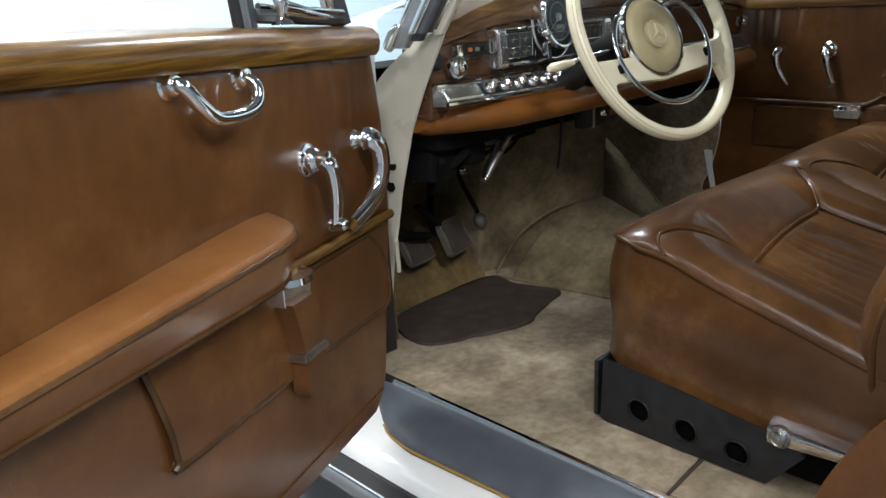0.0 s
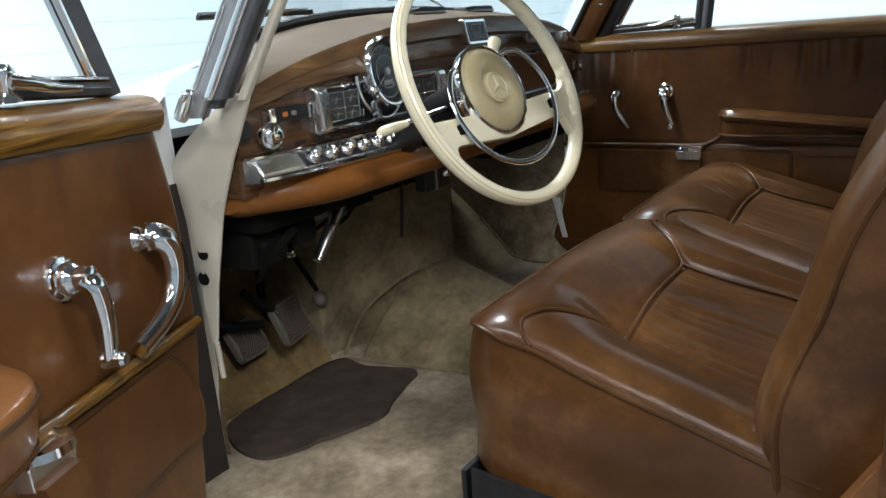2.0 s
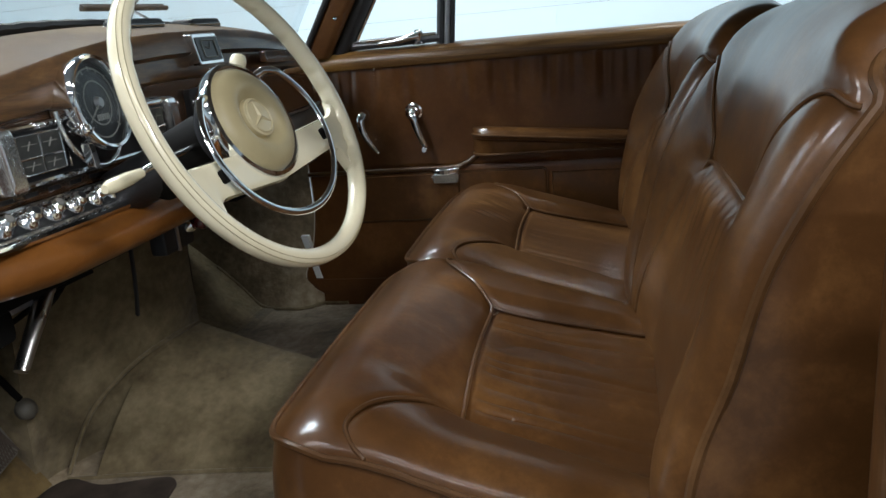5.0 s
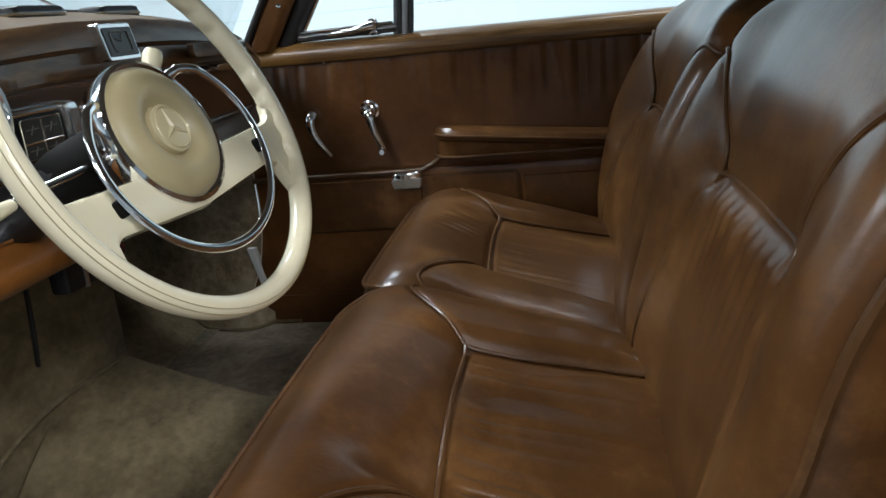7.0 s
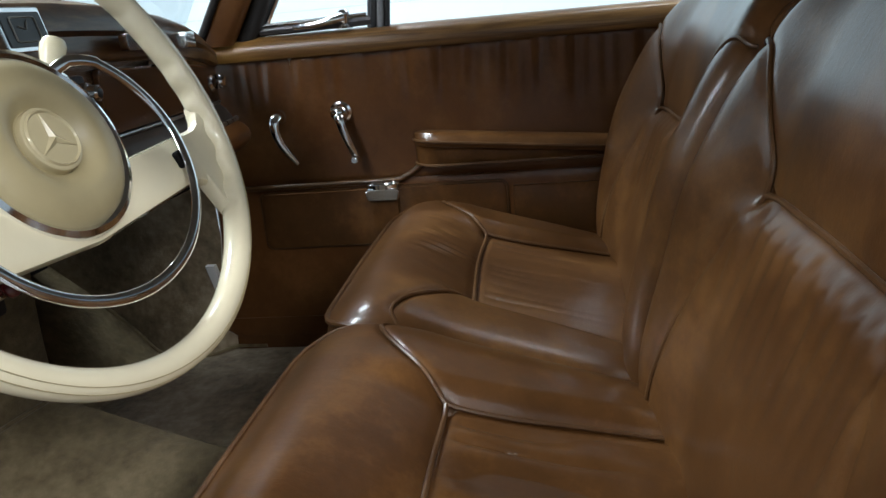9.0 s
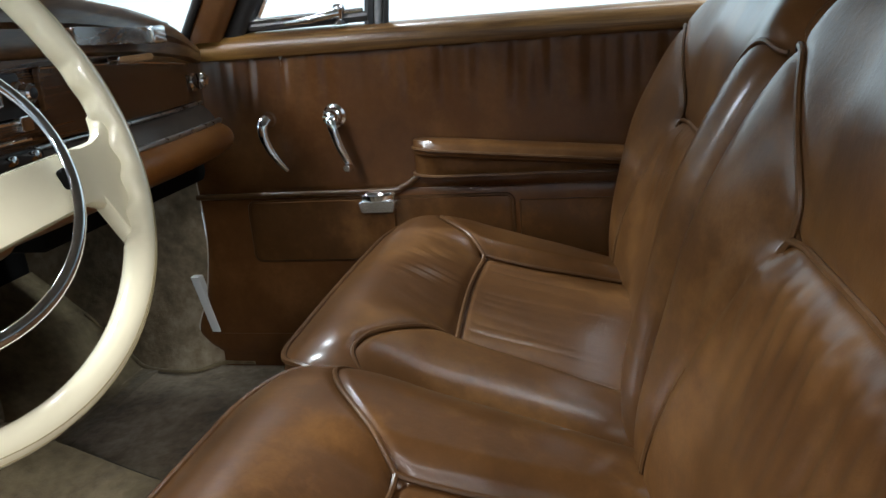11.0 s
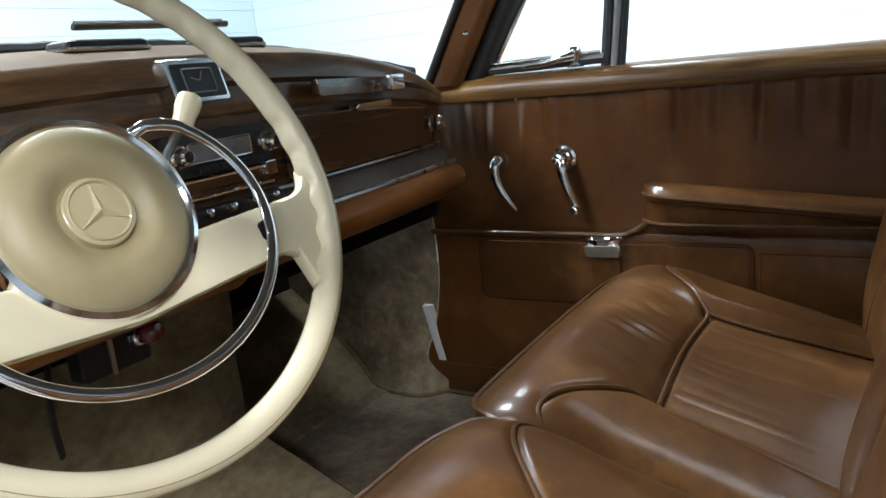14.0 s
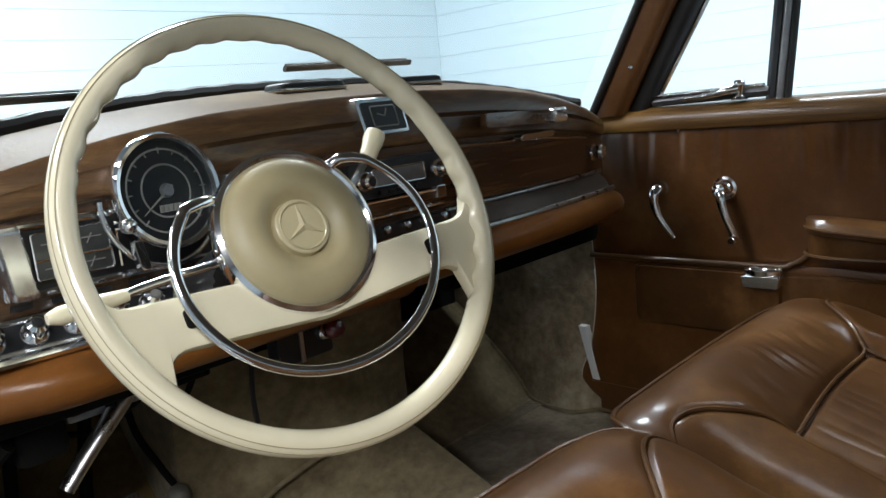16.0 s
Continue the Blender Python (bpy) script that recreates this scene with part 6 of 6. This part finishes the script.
def cushion_z(X, Y, groove=True):
    """Height of the cushion's top; X from the seat's middle."""
    A = np.abs(X)
    zc, zb = np.interp(Y, CYF, CZCF), np.interp(Y, CYF, CZBF)
    seam_x = np.interp(-Y, [0.619, 0.70, 0.78, 0.90], [0.153, 0.160, 0.172, 0.188])
    rear = np_step(-0.55, -0.64, Y)
    b = np_step(seam_x - 0.02, seam_x + 0.035, A)
    z = zc + (zb - zc) * b
    z += rear * b * 0.004 * np.clip(1 - ((A - 0.24) / 0.08) ** 2, 0, 1)
    z += (1 - rear) * 0.006 * np.cos(np.clip(A / SEAT_HX, 0, 1) * math.pi / 2)
    z += rear * (1 - b) * 0.008 * np.cos(np.clip(A / seam_x, 0, 1) * math.pi / 2)
    d = np.clip((SEAT_HX - A) / 0.078, 0, 1)
    z -= 0.030 * (1 - np.sqrt(1 - (1 - d) ** 2 + 1e-9))
    z -= np.interp(X, SAG_X, SAG) * np_step(-0.49, -0.65, Y)
    if groove:
        for s in CUSH_SEAMS:
            z -= 0.0062 * np.exp(-(np_dist(X, Y, s) / 0.0070) ** 2) * np.clip((SEAT_HX - 0.008 - A) / 0.05, 0, 1)
        # gathers fanning out from the cross seam
        back = np.clip(TEE_Y - Y, 0, 0.4)
        w_ = X / (1 + 0.55 * back) * 100 + 1.5 * np.sin(X * 23 + 1.0) + 0.9 * np.sin(X * 61) + 0.30 * np.sin(back * 30 + X * 40)
        fold = np.floor(w_ / math.pi)
        reach = 0.07 + 0.13 * (np.sin(fold * 12.9898) * 43.7585 % 1.0)
        depth = 0.5 + 0.5 * (np.sin(fold * 78.233) * 12.5453 % 1.0)
        ridge = np.abs(np.sin(w_)) ** 0.7 * depth - 0.4
        near = np.exp(-(back / reach) ** 2) * np_step(0.0, 0.018, back) + 0.10
        z += GATHER * ridge * near * (1 - b) * np_step(TEE_Y, TEE_Y - 0.03, Y)
        # short creases on the front roll
        c_ = np.sin(X * 190 + 3.0 * np.sin(Y * 30) + 3.0 * np.sin(X * 37)) ** 3 * (0.55 + 0.45 * np.sin(X * 71 + Y * 40))
        z += CREASE * c_ * np.exp(-((Y + 0.560) / 0.042) ** 2) * np.exp(-((X - 0.02) / 0.12) ** 4)
    return z


def half_width(Y):
    rc = 0.085
    d = np.clip((CY[-1] - Y) / rc, 0, 1)
    return SEAT_HX - rc + rc * np.sqrt(np.clip(1 - (1 - d) ** 2, 0, 1))


def build_seat(name, label, wings, dy):
    seat = thing(name, label, "car seat", group="front seats")
    NU, NV = 260, 120
    U = np.linspace(-1, 1, NU)
    V = -0.425 - (0.92 - 0.425) * (np.linspace(0, 1, NV) ** 1.15)
    YY = np.repeat(V[:, None], NU, 1)
    XX = half_width(YY) * U[None, :]
    ZZ = cushion_z(XX, YY)
    pts = np.stack([XX + SEAT_CX, YY, ZZ], -1).reshape(-1, 3)
    faces = grid_faces(NU, NV)
    xf, yf = XX.reshape(-1), YY.reshape(-1)
    centre, rest = [], []
    for f in faces:
        mx, my = xf[f[0]] * 0.5 + xf[f[2]] * 0.5, yf[f[0]] * 0.5 + yf[f[2]] * 0.5
        lim = np.interp(-my, [0.619, 0.70, 0.78, 0.90], [0.153, 0.160, 0.172, 0.188])
        (centre if my < TEE_Y and abs(mx) < lim else rest).append(f)

    def subset(fs):
        used = sorted({i for f in fs for i in f})
        ix = {i: k for k, i in enumerate(used)}
        return [tuple(pts[i]) for i in used], [tuple(ix[i] for i in f) for f in fs]

    obj("seat_panel", *subset(centre), LEATHER_GATHERED, seat, "gathered leather centre panel", sharp=80)
    obj("cushion", *subset(rest), LEATHER, seat, "rounded leather cushion", sharp=80)
    # upright sides below the edge piping
    ring = [(j, 0) for j in range(NV - 1, 0, -1)] + [(0, i) for i in range(NU)] + [(j, NU - 1) for j in range(1, NV)]
    rp = np.array([[XX[a], YY[a], ZZ[a]] for a in ring])
    tang = np.gradient(rp[:, :2], axis=0)
    nrm = np.stack([tang[:, 1], -tang[:, 0]], -1)
    nrm /= np.linalg.norm(nrm, axis=1)[:, None] + 1e-9
    if nrm[len(ring) // 2, 1] < 0:
        nrm = -nrm
    g = Geo()
    rows, n = 10, len(ring)
    verts = []
    for k in range(rows):
        t = k / (rows - 1)
        off = 0.012 * math.sin(math.pi * min(1, t * 1.4)) + 0.010 * t * t
        zz = rp[:, 2] * (1 - t) + (0.376 + 0.036 * np.clip((rp[:, 1] + 0.70) / 0.25, 0, 1)) * t
        verts += [(rp[i, 0] + nrm[i, 0] * off + SEAT_CX, rp[i, 1] + nrm[i, 1] * off, zz[i]) for i in range(n)]
    g.put(verts, grid_faces(n, rows))
    g.make("cushion_side", LEATHER, seat, "plain leather cushion side", sharp=80)
    g = Geo()
    box(g, SEAT_CX - SEAT_HX + 0.012, SEAT_CX + SEAT_HX - 0.05, -0.84, -0.47, 0.303, 0.46, 0.01)
    g.make("seat_base", SHADE_BLACK, seat)
    g = Geo()
    tube(g, [(rp[i, 0] + nrm[i, 0] * 0.003 + SEAT_CX, rp[i, 1] + nrm[i, 1] * 0.003, rp[i, 2] - 0.001) for i in range(0, n, 2)], 0.0042, 7)
    g.make("piping", PIPING, seat)
    for s in CUSH_SEAMS:
        P = smooth_path([(*q, 0) for q in s], 6)
        X_, Y_ = np.array([p.x for p in P]), np.array([p.y for p in P])
        Z_ = cushion_z(np.clip(X_, -SEAT_HX + 0.001, SEAT_HX - 0.001), Y_, False)
        g = Geo()
        tube(g, [(a + SEAT_CX, b, c - 0.0022) for a, b, c in zip(X_, Y_, Z_)], 0.0031, 7)
        g.make("piping", PIPING, seat)
    build_back(seat, wings, dy)
    return seat


BC = [(-0.865, 0.36), (-0.862, 0.54), (-0.884, 0.63), (-0.915, 0.72), (-0.944, 0.81), (-0.962, 0.89), (-0.980, 0.95), (-1.008, 1.0), (-1.052, 1.036), (-1.10, 1.036), (-1.137, 0.99), (-1.15, 0.90), (-1.13, 0.70), (-1.08, 0.36)]
BB = [(-0.855, 0.36), (-0.838, 0.54), (-0.833, 0.63), (-0.840, 0.71), (-0.864, 0.81), (-0.898, 0.885), (-0.935, 0.945), (-0.980, 0.995), (-1.035, 1.024), (-1.092, 1.024), (-1.135, 0.985), (-1.15, 0.90), (-1.13, 0.70), (-1.08, 0.36)]
BCS = np.array([tuple(p) for p in smooth_path([(0, *q) for q in BC], 9)])[:, 1:]
BBS = np.array([tuple(p) for p in smooth_path([(0, *q) for q in BB], 9)])[:, 1:]
BACK_HX = 0.306


def keyhole(s):
    return [(p.x, p.y) for p in smooth_path([(s * 0.305, 0.952, 0), (s * 0.275, 0.962, 0), (s * 0.240, 0.955, 0), (s * 0.204, 0.928, 0), (s * 0.172, 0.888, 0), (s * 0.152, 0.855, 0), (s * 0.150, 0.828, 0)], 5)]


def lower_seam(s):
    return [(p.x, p.y) for p in smooth_path([(s * 0.150, 0.828, 0), (s * 0.182, 0.766, 0), (s * 0.206, 0.685, 0), (s * 0.226, 0.605, 0), (s * 0.245, 0.53, 0), (s * 0.255, 0.46, 0)], 5)]


BACK_CROSS = [(p.x, p.y) for p in smooth_path([(-0.150, 0.828, 0), (-0.075, 0.829, 0), (0, 0.830, 0), (0.075, 0.829, 0), (0.150, 0.828, 0)], 4)]
BACK_SEAMS = [keyhole(-1), keyhole(1), lower_seam(-1), lower_seam(1), BACK_CROSS]


def back_blend(A):
    return np_step(0.12, 0.27, A)


def wing(X, wings):
    """How far the two wings stand before their usual line."""
    return np.where(X < 0, wings[0], wings[1])


def swell(X, Z):
    """The lower panel bulges below its cross seam and is drawn into gathers."""
    inside = 1 - np_step(0.135, 0.20, np.abs(X) - 0.09 * np.clip((0.828 - Z) / 0.3, 0, 1))
    below = np_step(0.829, 0.800, Z) * (1 - np_step(0.79, 0.55, Z))
    fold = np.sin(X * 105 + 2.2 * np.sin(Z * 11 + X * 9)) * (0.55 + 0.45 * np.sin(X * 41 + 1.7))
    fold += 0.6 * np.sin(X * 223 + 3.0 * np.sin(Z * 17))
    return inside * (0.013 * below + 0.0028 * fold * np_step(0.828, 0.79, Z) * (1 - np_step(0.78, 0.66, Z)))


def back_y(X, Z, wings, dy):
    """Front of the backrest at (x from its middle, height)."""
    k = 9 * 8
    yc = np.interp(Z, BCS[:k, 1], BCS[:k, 0])
    yb = np.interp(Z, BBS[:k, 1], BBS[:k, 0])
    return dy + yc + (yb - yc + wing(X, wings) * np_step(0.55, 0.75, Z) * (1 - np_step(0.96, 1.03, Z))) * back_blend(np.abs(X))


def build_back(seat, wings, dy):
    NU = 130
    U = np.linspace(-1, 1, NU)
    NR = len(BCS)
    rows = []
    tang = np.gradient(0.5 * BCS + 0.5 * BBS, axis=0)
    inn = np.stack([-tang[:, 1], tang[:, 0]], -1)
    inn /= np.linalg.norm(inn, axis=1)[:, None]
    if inn[10, 0] > 0:
        inn = -inn
    for r in range(NR):
        zmean = 0.5 * (BCS[r, 1] + BBS[r, 1])
        w = BACK_HX - 0.055 * max(0.0, (zmean - 0.93) / 0.105) ** 2 + 0.014 * sstep(0.68, 0.56, zmean)
        X = w * U
        A = np.abs(X)
        b = back_blend(A) if r < 9 * 10 else np.zeros(NU)
        yy = dy + BCS[r, 0] + (BBS[r, 0] - BCS[r, 0]) * b
        zz = BCS[r, 1] + (BBS[r, 1] - BCS[r, 1]) * b
        if r < 9 * 8:
            yy = yy + b * wing(X, wings) * sstep(0.55, 0.75, zmean) * (1 - sstep(0.96, 1.03, zmean))
        k = np.clip((np.abs(U) - 0.82) / 0.18, 0, 1)
        o = 0.032 * (1 - np.sqrt(1 - k ** 2 + 1e-9))
        yy, zz = yy + inn[r, 0] * o, zz + inn[r, 1] * o
        if r < 9 * 8:
            for s in BACK_SEAMS:
                yy -= 0.0045 * np.exp(-(np_dist(X, zz, s) / 0.006) ** 2)
            yy += swell(X, zz)
        rows.append(np.stack([X + SEAT_CX, yy, zz], -1))
    pts = np.concatenate(rows)
    obj("backrest", pts, grid_faces(NU, NR), LEATHER_BACK, seat, "deep winged leather backrest", sharp=80)
    for side in (0, NU - 1):
        ring = [tuple(rows[r][side]) for r in range(NR)]
        c = np.mean(ring, axis=0)
        g = Geo()
        rings = []
        for t, o in ((0.0, 0.0), (0.012, 0.003), (0.035, 0.005)):
            rings += [tuple(np.array(q) * (1 - t) + c * t + np.array([o * (1 if side else -1), 0, 0])) for q in ring]
        g.put(rings, grid_faces(NR, 3, wrap=True) + [tuple(range(2 * NR, 3 * NR))])
        g.make("side_panel", LEATHER, seat, "plain leather side panel", sharp=80)
        g = Geo()
        tube(g, [(q[0] + (0.002 if side else -0.002), q[1], q[2]) for q in ring[2:100:2]], 0.0056, 8)
        g.make("piping", PIPING, seat)
    for s in BACK_SEAMS:
        P = smooth_path([(*q, 0) for q in s], 4)
        X_, Z_ = np.array([p.x for p in P]), np.array([p.y for p in P])
        k_ = np.clip((np.abs(X_) / BACK_HX - 0.82) / 0.18, 0, 1)
        Y_ = back_y(X_, Z_, wings, dy) - 0.030 * (1 - np.sqrt(1 - k_ ** 2 + 1e-9))
        g = Geo()
        tube(g, [(a + SEAT_CX, b - 0.002, c) for a, b, c in zip(X_, Y_, Z_)], 0.0031, 7)
        g.make("piping", PIPING, seat)


LEATHER_BACK = leather("backrest_leather", (0.026, 0.0100, 0.0030), (0.078, 0.0325, 0.0096), (0.158, 0.072, 0.022), 0.40, coat=0.6, polish=0.21)
SAG = worn([-0.32, -0.24, -0.155, 0.15, 0.32], [0.0, 0.015, 0.038, 0.0, 0.0])
driver_seat = build_seat("driver_seat", "brown leather driver's seat with piped seams on a black pierced bracket", (-0.038, -0.021), 0.0)
SEAT_CX, GATHER, CREASE = 0.360, 0.0012, 0.0017
SAG = worn([-0.32, -0.153, 0.153, 0.26, 0.32], [0.020, 0.014, -0.007, -0.004, 0.0])
build_seat("passenger_seat", "brown leather passenger seat with piped seams beside the driver's seat", (-0.020, -0.009), 0.009)
# pierced bracket and recliner on the driver's seat
g = Geo()
HOLES = [(-0.529, 0.347), (-0.616, 0.342), (-0.703, 0.336)]
OUT = [(-0.457, 0.424), (-0.452, 0.308), (-0.465, 0.302), (-0.752, 0.302), (-0.805, 0.370), (-0.79, 0.385), (-0.60, 0.41)]
bm = bmesh.new()
XB = -0.620


def plate(x):
    vs = [bm.verts.new((x, y, z)) for y, z in OUT]
    es = [bm.edges.new((vs[i], vs[(i + 1) % len(vs)])) for i in range(len(vs))]
    for hy, hz in HOLES:
        hv = [bm.verts.new((x, hy + 0.0205 * math.cos(2 * math.pi * k / 20), hz + 0.0205 * math.sin(2 * math.pi * k / 20))) for k in range(20)]
        es += [bm.edges.new((hv[i], hv[(i + 1) % 20])) for i in range(20)]
    bmesh.ops.triangle_fill(bm, edges=es, use_beauty=True)


plate(XB)
bmesh.ops.solidify(bm, geom=bm.faces[:], thickness=0.006)
bm.verts.index_update()
g.put([v.co.copy() for v in bm.verts], [[v.index for v in f.verts] for f in bm.faces])
bm.free()
brk = g.make("seat_bracket", BLACK, driver_seat, "black steel bracket with three round holes", smooth=False)
for hy, hz in HOLES:
    g = Geo()
    lathe(g, [(0.019, -0.003), (0.020, 0.002), (0.0215, 0.002), (0.0225, 0.0), (0.0225, -0.002)], (XB - 0.001, hy, hz), (-1, 0, 0), 24)
    g.make("hole_rim", BLACK, brk)
g = Geo()
box(g, XB + 0.01, -0.05, -0.44, -0.43, 0.30, 0.41, 0.003)
g.make("front_apron", BLACK, driver_seat)
g = Geo()
box(g, XB + 0.028, XB + 0.034, -0.76, -0.46, 0.304, 0.40, 0.002)
g.make("seat_rail", SHADE_BLACK, driver_seat, "dark runner behind the pierced bracket")
g = Geo()
verts = []
for k in range(12):
    s = k / 11
    y = lerp(-0.752, -0.872, s)
    z = lerp(0.396, 0.398, s)
    w = 0.017 - 0.006 * s
    verts += [(-0.600, y, z - w), (-0.626, y, z - w), (-0.632, y, z - w * 0.3), (-0.632, y, z + w * 0.6), (-0.624, y, z + w), (-0.600, y, z + w)]
g = Geo()
g.put(verts, grid_faces(6, 12, wrap=True) + [tuple(range(6)), tuple(range(66, 72))])
rec = g.make("recliner_lever", CHROME, driver_seat, "chrome recliner lever")
g = Geo()
lathe(g, [(0, 0.006), (0.008, 0.006), (0.012, 0.003), (0.0135, 0.004), (0.017, 0.002), (0.018, -0.006)], (-0.630, -0.770, 0.396), (-1, 0, 0), 24)
g.make("pivot", STEEL, rec)

# ---- closed roof over the cabin ----
HEADLINER = plain("grey_headliner", (0.20, 0.18, 0.15), 0.9, vary=0.06, scale=60)
g = Geo()
verts = []
NU, NV = 16, 24
for j in range(NV):
    v = j / (NV - 1)
    y = lerp(-0.17, -1.85, v)
    for i in range(NU):
        u = -1 + 2 * i / (NU - 1)
        verts.append((u * 0.64, y, 1.50 - 0.10 * abs(u) ** 3 - 0.10 * max(0, v - 0.6) - 0.05 * max(0, 0.12 - v) / 0.12))
n = len(verts)
g.put(verts + [(a, b, c + 0.03) for a, b, c in verts], grid_faces(NU, NV) + [tuple(n + i for i in f[::-1]) for f in grid_faces(NU, NV)])
tagged(g.make("roof", HEADLINER), "fabric-lined roof over the cabin", "roof", kind="structure")

# ---- every thing's Empty sits at the base of its parts ----
bpy.context.view_layer.update()
for ob in list(scene.objects):
    if ob.type == "EMPTY" and ob.parent is None:
        pts = [c.matrix_world @ Vector(q) for c in ob.children_recursive if c.type == "MESH" for q in c.bound_box]
        lo = [min(p[k] for p in pts) for k in range(3)]
        hi = [max(p[k] for p in pts) for k in range(3)]
        at = Vector(((lo[0] + hi[0]) / 2, (lo[1] + hi[1]) / 2, lo[2]))
        shift = at - ob.location
        ob.location = at
        for c in ob.children:
            c.matrix_parent_inverse = Matrix.Translation(-shift) @ c.matrix_parent_inverse
